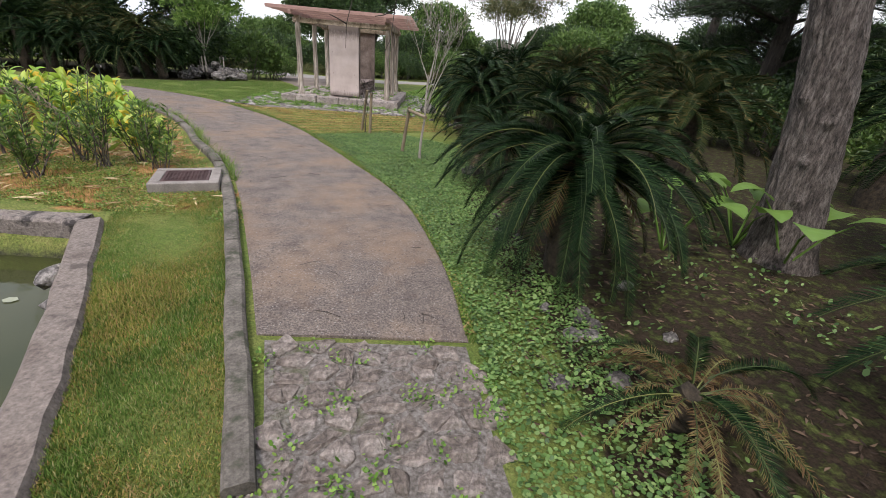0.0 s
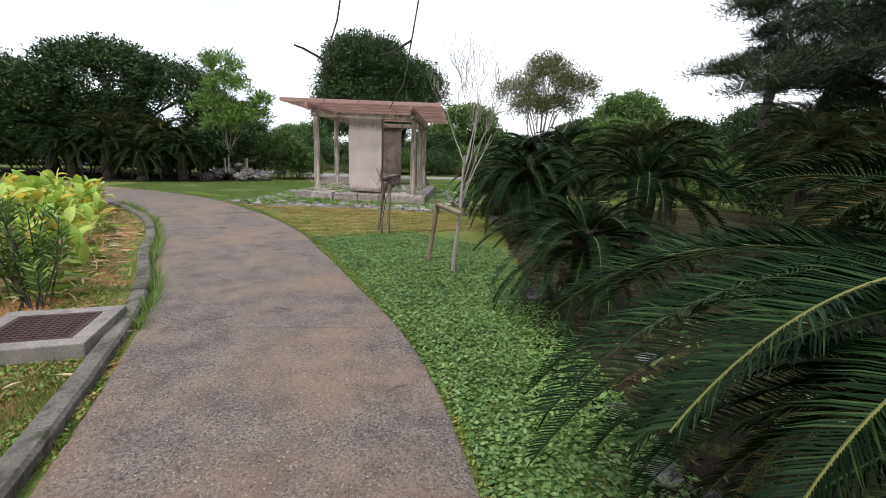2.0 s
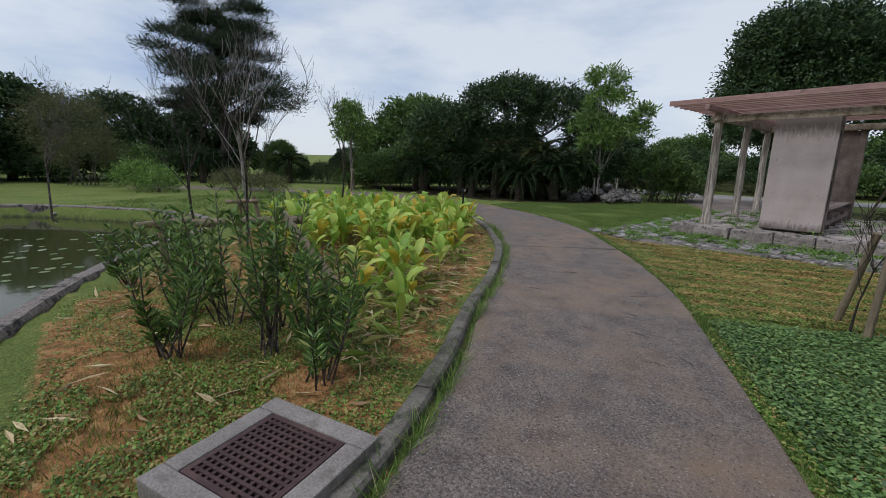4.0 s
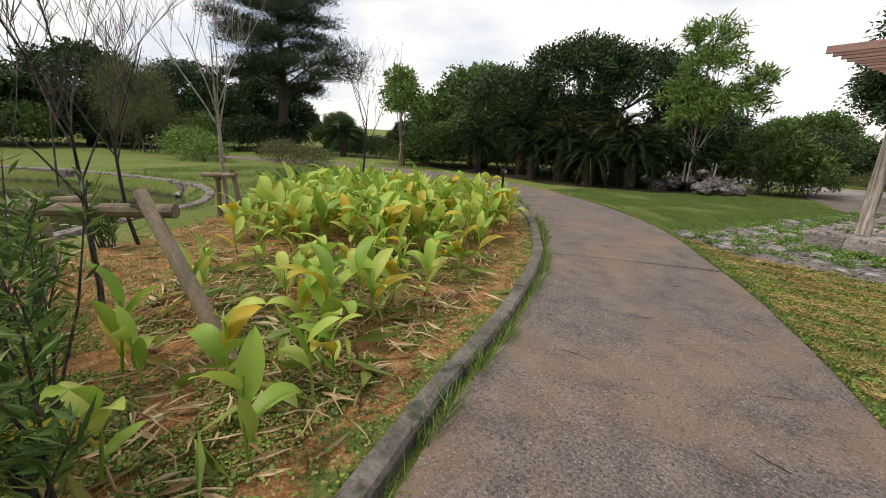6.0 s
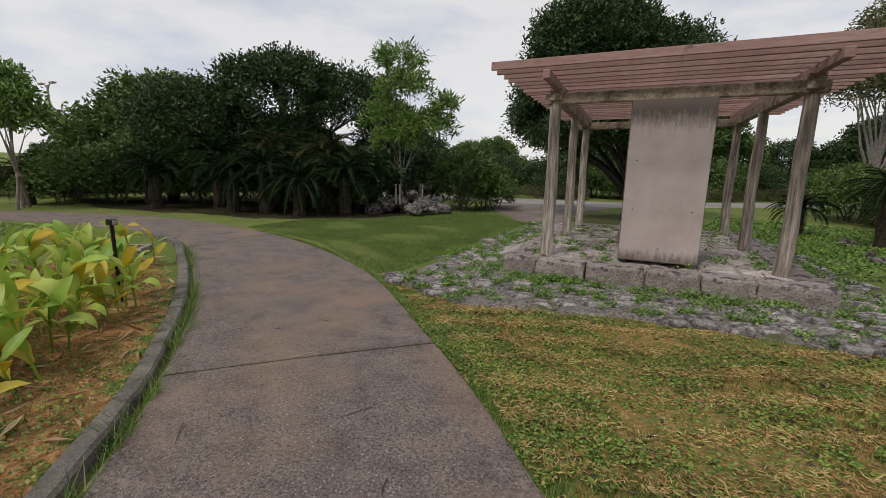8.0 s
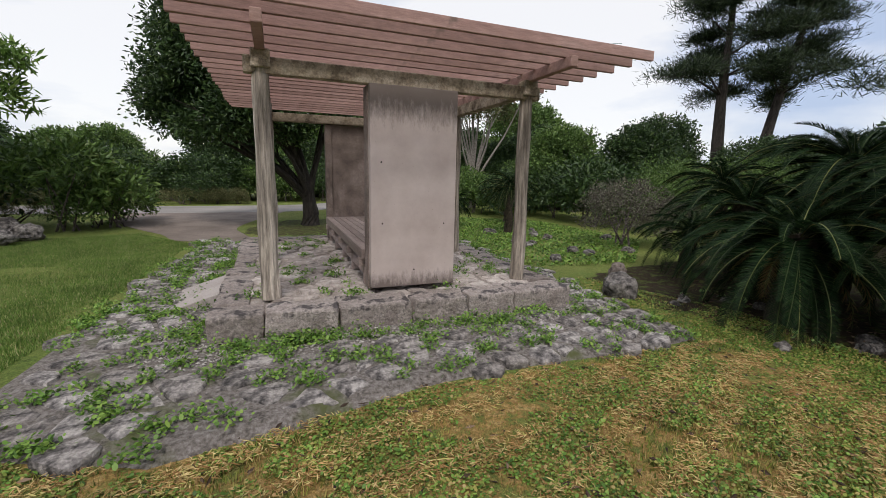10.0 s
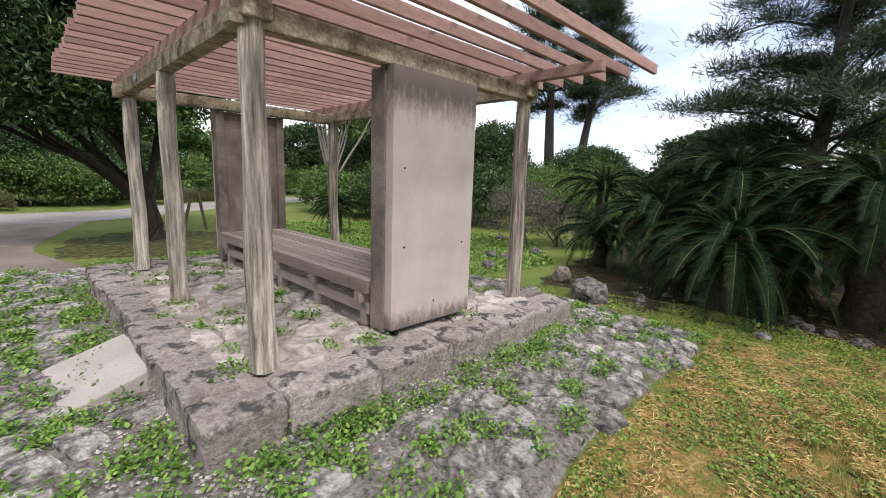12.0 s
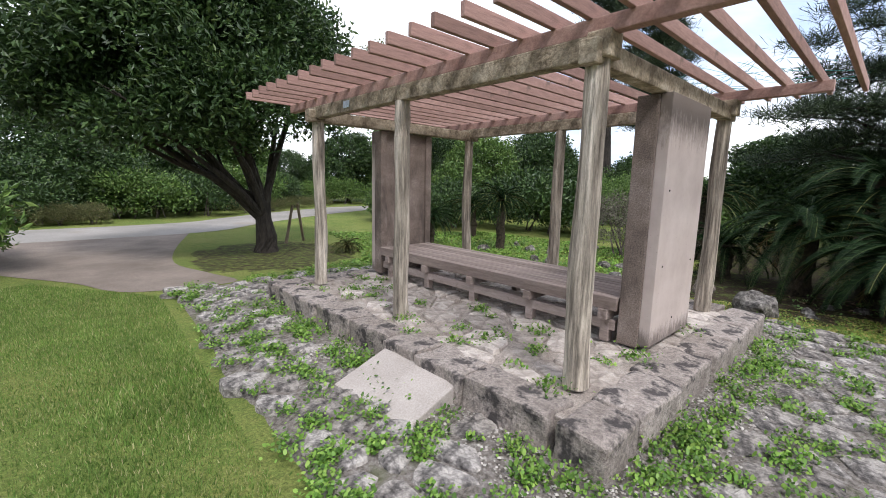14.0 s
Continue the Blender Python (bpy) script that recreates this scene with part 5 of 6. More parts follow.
thicket("shrub", -6.0, 9.0, [(0, 0, 1.4, 1.3, 1.0, 0.9), (0.9, 0.5, 0.9, 1.0, 0.9, 0.8)], (0.22, 0.09), L_MID, "glossy large-leaved shrub behind the stone mound", 120, 18, 0.22, 103, group="shrubs")
thicket("shrub", 7.0, 3.4, [(0, 0, 0.7, 1.2, 1.1, 0.9), (0.9, -0.6, 0.5, 0.9, 0.9, 0.7)], (0.05, 0.03), L_DRYVINE, "vine-covered mound with dry stems", 520, 26, 0.10, 104, group="shrubs")
thicket("shrub", 10.5, 5.0, [(0, 0, 1.0, 1.8, 1.4, 1.2), (2.2, -1.0, 1.2, 1.6, 1.2, 1.2)], (0.09, 0.045), L_MID, "rounded green shrub beyond the cycads", 420, 24, 0.16, 105, group="shrubs")
thicket("shrub", -23.5, -8.5, [(0, 0, 0.6, 1.6, 1.2, 0.8), (1.8, 0.6, 0.4, 1.0, 1.0, 0.6)], (0.3, 0.06), L_BRIGHT, "strap-leaved light green shrub on the far bank", 120, 16, 0.25, 106, group="shrubs")
thicket("shrub", -22.0, -4.6, [(0, 0, 0.4, 2.4, 0.9, 0.6), (2.8, 0.8, 0.35, 1.8, 0.8, 0.5)], (0.10, 0.05), L_OLIVE, "low mixed shrubs along the far path", 260, 20, 0.2, 107, group="shrubs")
thicket("weeping_bush", -29.5, -11.0, [(0, 0, 3.0, 2.2, 2.0, 2.2), (1.0, 0.6, 1.6, 2.4, 2.0, 1.4)], (0.28, 0.025), L_OLIVE, "tall weeping bush with grey-brown twigs", 520, 22, 0.35, 108, group="shrubs")

UNDER = [thicket("understory_shrub", -70 - 6 * k, 70, [(-1.2, 0, 0.9, 1.5, 1.2, 1.1), (1.2, 0.2, 0.8, 1.5, 1.2, 1.0), (0.1, -0.2, 1.3, 1.3, 1.0, 0.8)], (0.17, 0.08), m, "dense dark understory shrub below the trees", 360, 22, 0.22, 120 + k, group="understory shrubs") for k, m in enumerate((L_DARK, L_MID))]
ru = random.Random(55)
for k, (x, y) in enumerate(((-16.8, 5.6), (-14.4, 6.3), (-12.2, 7.2), (-10.4, 7.6), (-8.8, 8.6), (-18.8, 3.6), (-21.5, 3.2), (-24.0, 4.0), (-27.0, 2.5), (-29.5, 1.5), (-33.0, -4.0), (-34.5, -8.0), (-34.0, -12.5), (-33.5, -16.5), (-25.5, 6.5),
                            (-12.0, 21.5), (-6.0, 22.0), (-1.5, 21.0), (0.8, 22.0), (3.2, 24.5), (7.5, 28.0), (12.0, 28.5), (14.5, 14.5), (12.0, 14.0), (8.6, 11.5), (15.5, 8.5), (16.5, 3.5), (17.0, -1.0), (17.0, -7.0), (15.5, -12.0), (13.0, -16.5),
                            (11.5, 8.0), (9.8, 8.6), (12.5, 3.2), (13.0, -2.6), (14.0, -8.4), (10.5, -14.0), (-5.6, 10.4), (-3.8, 20.4), (7.4, 13.6))):
    o = copy_thing(UNDER[k % 2], pose(x, y, GZ - 0.05, 0, 0, ru.uniform(0, 360)))
    q = ru.uniform(0.85, 1.3) * (0.75 if x > 11 and -17 < y < 9 else 1.0) * (0.62 if (x, y) == (-5.6, 10.4) or -30 < x < -20 and y > 1 else 1)
    o.scale = (q, q, q)

WOOD = []
for k, (mat, leaf) in enumerate(((L_DARK, (0.30, 0.15)), (L_MID, (0.30, 0.14)), (L_DARK, (0.24, 0.12)))):
    WOOD.append(leafy_tree("woodland_tree", -60 - 10 * k, 60, [(0, 0, 4.2, 3.0, 3.0, 2.4), (-2.4, 0.4, 2.4, 2.6, 2.4, 2.2), (2.4, -0.4, 2.6, 2.6, 2.4, 2.2), (0.2, 0.6, 1.2, 3.2, 2.6, 1.3)], (1.6, 0.24, 0.14), 8, leaf, mat, M_BARK_DARK,
                           "evergreen woodland tree closing the view", 1150, 22, 0.30, 200 + k, 0.5, group="woodland trees"))
rw = random.Random(77)
RING = [(-36, -14), (-34, -20), (-38, -8), (-40, -2), (-36, 3), (-31, 7), (-27, 5.5), (-25, 10), (-20, 15), (-15, 22.5), (-9.5, 24), (-3.5, 24), (1.5, 25), (4.0, 30), (10, 32), (15, 31), (18, 26), (13.5, 17.5), (16.5, 12.5), (12.5, 13.5), (18.5, 7.5), (19.5, 2), (20, -4), (20, -10), (19, -16), (14, -19),
        (8, -22), (2, -27), (-6, -28), (-14, -28), (-22, -26), (-30, -25), (11.4, 18.2), (-18, 28), (-28, 14), (24, 18), (25, 10), (-12.5, 27), (-44, -14), (0, 31)]
for k, (x, y) in enumerate(RING):
    s = rw.uniform(0.8, 1.15) * (0.72 if y > 21 and x < 3 else 0.68 if x > 15 and -17 < y < 13 else 0.66 if 5 < x < 15 and y > 10 else 0.42 if -33 < x < -26 and 4 < y < 8 else 0.6 if x < -33 and 1 < y < 5 else 1.0)
    copy_thing(WOOD[k % 3], pose(x, y, GZ - 0.1, 0, 0, rw.uniform(0, 360)) @ Matrix.Scale(1.0, 4)).scale = (s, s, s * rw.uniform(0.8, 1.05))


def hanging_twigs():
    root = empty("pine_branch", pose(7.75, -11.75, GZ), "long bare pine bough with thin dark twigs hanging over the path", "branch")
    o = Vector((7.75, -11.75, GZ))
    P = lambda *p: Vector(p) - o
    part("bough", tube([P(6.65, -10.95, 4.6), P(5.4, -11.4, 4.5), P(4.0, -10.4, 4.1), P(2.9, -9.8, 3.7), P(1.6, -9.3, 3.6)], [0.07, 0.055, 0.04, 0.028, 0.012], 8, 0.06, 2), M_BARK_DARK, root)
    for pts in ([(2.6, -9.75, 3.66), (2.62, -9.95, 2.7), (2.55, -10.05, 2.1), (2.49, -10.15, 1.82), (2.47, -10.12, 1.55)], [(2.49, -10.15, 1.82), (2.36, -10.2, 1.88), (2.30, -10.2, 1.90)],
                [(3.1, -9.9, 3.75), (3.12, -9.75, 2.6), (3.04, -9.8, 2.05), (3.02, -10.05, 1.7), (2.95, -10.2, 1.52)], [(3.04, -9.8, 2.05), (2.9, -9.75, 1.98), (2.78, -9.7, 1.96)]):
        part("twig", tube([P(*p) for p in pts], [0.009, 0.008, 0.006, 0.005, 0.003][:len(pts)], 5, 0.1, 3), M_BARK_DARK, root)


hanging_twigs()


# ---- drain, lamp, rocks ----
def build_drain(x, y, turn, size):
    """Raised concrete surround with an iron grating."""
    root = empty("drain_cover", pose(x, y, GZ, 0, 0, turn) @ Matrix.Scale(size, 4), "square concrete drain surround with a rusty iron grating", "drain cover")
    S, O, T = 0.40, 0.275, 0.13
    for x0, x1, y0, y1 in ((-S, S, -S, -O), (-S, S, O, S), (-S, -O, -O, O), (O, S, -O, O)):
        bm = box(bmesh.new(), x0 + 0.001, x1 - 0.001, y0 + 0.001, y1 - 0.001, -0.12, T, 0.012, 0.003, 1, seed=3)
        part("surround", bm, M_SURROUND, root)
    bm = box(bmesh.new(), -O + 0.003, O - 0.003, -O + 0.003, O - 0.003, -0.12, 0.02)
    part("pit", bm, M_DARK, root)
    g = empty("grating", pose(0, 0, 0), "", "")
    g.parent = root
    bm = bmesh.new()
    for k in range(4):
        a = (-O + 0.004, O - 0.004)
        e = (-O + 0.004, -O + 0.034) if k % 2 else (O - 0.034, O - 0.004)
        if k < 2:
            box(bm, a[0], a[1], e[0], e[1], 0.085, T - 0.004)
        else:
            box(bm, e[0], e[1], a[0] + 0.03, a[1] - 0.03, 0.085, T - 0.004)
    part("grating_frame", bm, M_IRON, g)
    flat = box(bmesh.new(), -O + 0.03, O - 0.03, -0.009, 0.009, 0.09, T - 0.006)
    me = bpy.data.meshes.new("bar")
    flat.to_mesh(me)
    flat.free()
    me.materials.append(M_IRON)
    n = 11
    for i in range(n):
        p = -O + 0.06 + (2 * O - 0.12) * i / (n - 1)
        for way in (0, 90):
            o = new("bar", me)
            o.parent = g
            o.matrix_basis = pose(p if way else 0, 0 if way else p, -0.003 if way else 0, 0, 0, way)


build_drain(0.37, -10.34, 21, 1.0)
build_drain(-8.05, -2.15, 38, 0.85)


def garden_lamp(x, y, h):
    root = empty("garden_lamp", pose(x, y, GZ), "small black garden lamp on a thin post", "lamp", "garden lamps")
    part("post", tube([(0, 0, -0.1), (0, 0, h * 0.5), (0, 0, h)], [0.022, 0.02, 0.02], 8), M_BLACK, root)
    bm = box(bmesh.new(), -0.05, 0.06, -0.035, 0.035, h - 0.02, h + 0.05, 0.012)
    part("head", bm, M_BLACK, root)
    bm = box(bmesh.new(), 0.061, 0.068, -0.025, 0.025, h - 0.01, h + 0.04, 0.002)
    part("lens", bm, M_SLAB, root, "pale lens")


garden_lamp(-5.15, -3.8, 0.92)
garden_lamp(-11.0, -5.2, 0.6)


def street_lamp(x, y, h):
    root = empty("street_lamp", pose(x, y, GZ), "tall thin grey lamp post far across the park", "street lamp")
    part("pole", tube([(0, 0, -0.1), (0, 0, h * 0.5), (0, 0, h)], [0.09, 0.075, 0.06], 8), M_SLAB, root)
    for side in (-1, 1):
        part("arm", tube([(0, 0, h - 0.3), (side * 0.35, 0, h + 0.05), (side * 0.7, 0, h + 0.12)], [0.045, 0.04, 0.035], 6), M_SLAB, root)
        bm = box(bmesh.new(), side * 0.75 - 0.25, side * 0.75 + 0.25, -0.14, 0.14, h + 0.06, h + 0.18, 0.04)
        part("lamp_head", bm, M_SLAB, root)


street_lamp(-38.3, 10.4, 6.9)


def rock(x, y, z, sx, sy, sz, seed, material, label="rough grey limestone rock", name="rock", parent=None):
    bm = bmesh.new()
    bmesh.ops.create_icosphere(bm, subdivisions=3, radius=1.0)
    for v in bm.verts:
        d = 1 + 0.33 * noise.noise(v.co * 1.4 + Vector((seed * 3.1, 0, 0))) + 0.2 * noise.noise(v.co * 3.6 + Vector((0, seed, 0))) + 0.1 * noise.noise(v.co * 8.0)
        v.co = Vector((v.co.x * sx, v.co.y * sy, v.co.z * sz)) * d
    o = part(name, bm, material, parent)
    o.matrix_basis = pose(x, y, z, 0, 0, seed * 47 % 360)
    if parent is None:
        tagged(o, label, "rock", "garden rocks")
    return o


rock(3.52, -0.12, GZ + 0.10, 0.30, 0.24, 0.22, 1, M_ROCK, "pitted grey limestone rock beside the paving")
# stand-in rock for an unidentified cream-orange shape, in the rim's mortar colour
rock(4.3, 0.75, GZ + 0.10, 0.16, 0.10, 0.16, 2, M_RIM, "small rock standing in for an unidentified cream-orange shape in the weeds")
rr = random.Random(12)
for k in range(20):
    rock(rr.uniform(4.5, 5.6), rr.uniform(-15.4, -9.8), GZ + 0.01, rr.uniform(0.04, 0.10), rr.uniform(0.04, 0.09), rr.uniform(0.03, 0.06), k + 5, M_ROCK, "small grey stone lying in the leaf litter")
for k in range(12):
    rock(rr.uniform(3.5, 4.9), rr.uniform(-3.0, -0.6), GZ + 0.01, rr.uniform(0.05, 0.12), rr.uniform(0.05, 0.1), rr.uniform(0.04, 0.09), k + 30, M_ROCK, "small weathered stone under the cycads")
for k in range(14):
    rock(rr.uniform(3.6, 7.5), rr.uniform(1.8, 6.5), GZ + 0.03, rr.uniform(0.08, 0.2), rr.uniform(0.08, 0.18), rr.uniform(0.06, 0.14), k + 120, M_ROCK, "weathered limestone rock among the weeds")
rock(4.35, -8.75, GZ + 0.06, 0.16, 0.12, 0.12, 50, M_ROCK, "grey limestone rock at a cycad's foot")
mound = empty("stone_mound", pose(-7.25, 6.9, GZ), "mound of piled grey limestone rocks round a young tree", "stone mound")
for k in range(44):
    a, d = rr.uniform(0, 6.28), rr.uniform(0, 1) ** 0.6 * 1.35
    h = max(0.0, 0.75 * (1 - d / 1.45))
    s = rr.uniform(0.16, 0.30)
    rock(math.cos(a) * d, math.sin(a) * d, h * rr.uniform(0.5, 1.0) + 0.05, s, s * 0.9, s * 0.75, k + 60, M_ROCK, parent=mound)
for k in range(7):
    a = rr.uniform(0, 6.28)
    V, F = tube([(math.cos(a) * 0.7, math.sin(a) * 0.7, 0.35), (math.cos(a) * 0.72, math.sin(a) * 0.72, 1.05)], [0.03, 0.028], 8)
    part("peg", (V, F), M_BARK_PALE, mound, "short pale wooden peg")


# ---- planting bed ----
def ginger_leaf(length, width, bend, seed, curl=0.25):
    """A broad pleated leaf: (verts, faces)."""
    r = random.Random(seed)
    V, F = [], []
    n = 8
    p = Vector((0, 0, 0))
    for i in range(n + 1):
        t = i / n
        a = radians(82 - bend * t ** 1.4)
        d = Vector((math.cos(a), 0, math.sin(a)))
        w = width * (math.sin(math.pi * min(1.0, 0.06 + t * 0.94)) ** 0.75) * (0.75 if t < 0.2 else 1)
        if i == n:
            w = 0.002
        nrm = Vector((-d.z, 0, d.x))
        lift = curl * w
        V += [p + Vector((0, -w, 0)) + nrm * lift, p + Vector((0, -w * 0.5, 0)) + nrm * lift * 0.3, p, p + Vector((0, w * 0.5, 0)) + nrm * lift * 0.3, p + Vector((0, w, 0)) + nrm * lift * r.uniform(0.4, 1.4)]
        p = p + d * length / n
    for i in range(n):
        for k in range(4):
            F.append((i * 5 + k, i * 5 + k + 1, (i + 1) * 5 + k + 1, (i + 1) * 5 + k))
    return V, F


GLEAVES = []
for k, (ln, wd, bend) in enumerate(((0.36, 0.062, 55), (0.42, 0.072, 85), (0.40, 0.07, 135), (0.34, 0.055, 30))):
    V, F = ginger_leaf(ln, wd, bend, k)
    GLEAVES.append((mesh_of("leaf", V, F, L_GINGER, smooth=True), mesh_of("leaf", V, F, L_GINGER_Y, smooth=True)))
V, F = ginger_leaf(0.42, 0.035, 165, 9, 0.8)
DRY_LEAF = mesh_of("leaf", V, F, L_STRAW, smooth=True)
STEM = mesh_of("stem", *tube([(0, 0, -0.03), (0.012, 0, 0.25), (0, 0.012, 0.50)], [0.011, 0.009, 0.006], 6), L_GINGER)


def ginger(seed, yellow):
    r = random.Random(seed)
    root = empty("ginger_plant", pose(0, 0, -20), "broad-leaved ginger plant with yellowing leaves" if yellow > 0.2 else "broad-leaved light green ginger plant", "plant", "ginger plants in the bed")
    part("stem", STEM, None, root)
    n = r.choice((4, 5, 6))
    for i in range(n):
        me = DRY_LEAF if r.random() < 0.12 else GLEAVES[r.randrange(4)][1 if r.random() < yellow else 0]
        o = new("leaf", me)
        o.parent = root
        o.matrix_basis = pose(0, 0, 0.14 + 0.36 * i / n, r.uniform(-24, 24), r.uniform(-10, 50) * (1 - 0.6 * i / n), i * 137 + r.uniform(-40, 40)) @ Matrix.Scale(r.uniform(0.65, 1.2), 4)
    return root


GINGERS = [ginger(300 + k, (0.08, 0.15, 0.32, 0.12, 0.5, 0.08, 0.24)[k]) for k in range(7)]
DENSE = [(-3.3, -5.6), (-4.8, -3.75), (-6.7, -2.45), (-7.2, -3.3), (-9.6, -4.2), (-10.2, -5.4), (-7.6, -7.6), (-5.2, -8.4), (-3.9, -7.4)]
NEAR_BED = [(-0.3, -9.5), (-0.9, -8.35), (-1.9, -6.75), (-3.2, -5.4), (-4.0, -7.2), (-4.6, -8.6), (-2.9, -9.4), (-1.4, -9.3)]
rg = np.random.default_rng(5)
spots = [(*p, 1.0) for p in scatter(DENSE, 300, rg)] + [(*p, 0.85) for p in scatter(NEAR_BED, 34, rg)]
spots += [(0.0, -9.15, 0.8), (-0.5, -8.55, 0.8), (-0.75, -8.75, 0.85), (-0.95, -9.3, 0.9)]
rp = random.Random(6)
kerb_gap = edge_distance(PATH_AREA, [p[0] for p in spots], [p[1] for p in spots])
spots = [p for p, d in zip(spots, kerb_gap) if d > 0.42]
for k, (x, y, s) in enumerate(spots):
    o = GINGERS[k] if k < len(GINGERS) else copy_thing(GINGERS[rp.randrange(7)], pose(0, 0, 0))
    s *= rp.uniform(0.75, 1.2)
    o.matrix_basis = pose(x, y, GZ, rp.uniform(-8, 8), rp.uniform(-8, 8), rp.uniform(0, 360)) @ Matrix.Scale(s, 4)


def narrow_shrub(x, y, h, seed, n=11):
    """An upright shrub of thin stems with narrow leaves."""
    r = random.Random(seed)
    rng = np.random.default_rng(seed)
    root = empty("narrow_leaf_shrub", pose(x, y, GZ), "upright shrub with thin brown stems and narrow dark green leaves", "shrub", "shrubs by the pond")
    out, C, A = [], [], []
    for i in range(n):
        az = r.uniform(0, 6.28)
        sp = r.uniform(0.1, 0.62)
        d = Vector((math.cos(az) * sp, math.sin(az) * sp, 1)).normalized()
        L = h * r.uniform(0.45, 1.15)
        s = Vector((r.uniform(-.09, .09), r.uniform(-.09, .09), -0.03))
        m = s + d * L * 0.5 + Vector((r.uniform(-.05, .05), r.uniform(-.05, .05), 0))
        e = m + (d + Vector((r.uniform(-.2, .2), r.uniform(-.2, .2), .2))).normalized() * L * 0.5
        out.append(tube([s, m, e], [0.009, 0.007, 0.003], 5, 0.05, i))
        for k in range(44):
            t = r.uniform(0.28, 1.0) ** 0.8
            p = s.lerp(m, t * 2) if t < 0.5 else m.lerp(e, t * 2 - 1)
            a = r.uniform(0, 6.28)
            q = Vector((math.cos(a), math.sin(a), 0.75))
            C.append(p + q * 0.05)
            A.append(q)
    for stem in out:
        part("stem", stem, M_BARK, root)
    C, A = np.array([tuple(c) for c in C]), np.array([tuple(a) for a in A])
    part("foliage", leaves(C, A, 0.115, 0.024, rng, 0.2, 0.25), L_SHRUB, root)


L_SHRUB = leafy("shrub_leaves", [(0.0, (0.05, 0.10, 0.02)), (0.6, (0.13, 0.23, 0.05)), (0.9, (0.22, 0.33, 0.08)), (1.0, (0.40, 0.38, 0.12))], 0.5, 0.22)
for k, (x, y, h) in enumerate(((-1.55, -9.62, 1.25), (-1.05, -9.85, 1.05), (-0.75, -9.45, 1.1), (-1.95, -9.95, 1.2), (-2.5, -10.2, 1.05), (-3.3, -10.0, 1.0), (-5.3, -9.75, 0.75), (-4.0, -10.5, 0.8), (-1.5, -10.5, 0.8), (-0.35, -9.75, 0.9), (-8.6, -7.2, 0.7), (-9.8, -6.6, 0.7))):
    narrow_shrub(x, y, h, 400 + k)


# ---- ground covers ----
def stuff(name, data, mat, label, category):
    ob = part(name, data, mat, None)
    return tagged(ob, label, category, kind="stuff")


def blades(pts, height, width, rng, lean=0.5, z=GZ):
    n = len(pts)
    h = height * rng.uniform(0.5, 1.3, n)
    az = rng.uniform(0, 2 * np.pi, n)
    la = rng.uniform(0, 2 * np.pi, n)
    ll = h * rng.uniform(0.1, lean, n) * 1.6
    V = np.empty((n, 3, 3))
    w = width * rng.uniform(0.7, 1.3, n)
    base = np.stack([pts[:, 0], pts[:, 1], np.full(n, z - 0.012)], 1)
    V[:, 0] = base + np.stack([np.cos(az) * w, np.sin(az) * w, np.zeros(n)], 1)
    V[:, 1] = base - np.stack([np.cos(az) * w, np.sin(az) * w, np.zeros(n)], 1)
    V[:, 2] = base + np.stack([np.cos(la) * ll, np.sin(la) * ll, h + 0.012], 1)
    return V.reshape(-1, 3), [tuple(f) for f in np.arange(n * 3).reshape(n, 3).tolist()]


rgr = np.random.default_rng(8)
VERGE = [(3.6, -16.6), (2.62, -14.2), (2.3, -13.5), (1.75, -12.3), (0.95, -10.65), (0.2, -11.6), (0.75, -12.6), (1.7, -14.2), (2.4, -15.6), (3.0, -16.8)]
LAWN = [(-1.6, -2.75), (-3.5, -1.1), (-6.0, 0.5), (-9.0, 1.3), (-9.0, 3.6), (-7.4, 4.6), (-6.0, 7.4), (-4.2, 8.0), (-2.75, 6.0), (-3.0, 0.8), (-3.1, -1.4)]
BANK = [(-6.2, -9.6), (-9.0, -8.2), (-10.6, -6.2), (-12.2, -3.2), (-11.6, -1.2), (-14.5, -1.3), (-18.0, -2.7), (-19.0, -8.0), (-16.2, -11.2), (-12.4, -8.4)]
RIGHT_EDGE = [(2.2, -8.3), (1.3, -6.7), (0.5, -5.4), (-0.6, -4.0), (-1.8, -2.8), (-1.2, -2.5), (0.0, -3.7), (1.1, -5.2), (1.9, -6.6), (2.6, -8.0)]
BEHIND = [(2.6, 4.9), (3.4, 1.8), (5.6, 1.6), (8.2, 4.0), (8.0, 9.0), (3.0, 12.0), (2.4, 9.0), (1.4, 7.0), (-0.4, 6.6), (0.0, 5.2)]
p0 = scatter(VERGE, 110000, rgr)
p0 = p0[~inside(PATH_AREA, p0[:, 0], p0[:, 1])]
dry = np.array([noise.noise(Vector((x * 1.7, y * 1.7, 4.0))) + 0.7 * noise.noise(Vector((x * 6.0, y * 6.0, 1.0))) for x, y in p0]) + rgr.normal(0, 0.25, len(p0)) > -0.15
stuff("verge_grass", blades(p0[~dry], 0.028, 0.005, rgr), L_GRASS, "short green grass between the pond and the path", "grass")
stuff("verge_grass", blades(p0[dry], 0.022, 0.0052, rgr, 0.9), L_MOWN, "short straw-coloured grass between the pond and the path", "grass")
p1 = np.concatenate([scatter(LAWN, 180000, rgr), scatter(RIGHT_EDGE, 12000, rgr), scatter(BED, 9000, rgr)])
p1 = p1[~inside(PATH_AREA, p1[:, 0], p1[:, 1])]
p1 = p1[~(inside(APRON, p1[:, 0], p1[:, 1]))]
stuff("lawn_grass", blades(p1, 0.032, 0.0052, rgr), L_GRASS, "short mixed green and straw-coloured lawn grass", "grass")
STRIP = [(2.9, -2.0), (4.2, -4.2), (4.4, -1.2), (3.7, 0.9), (3.0, 0.9)]
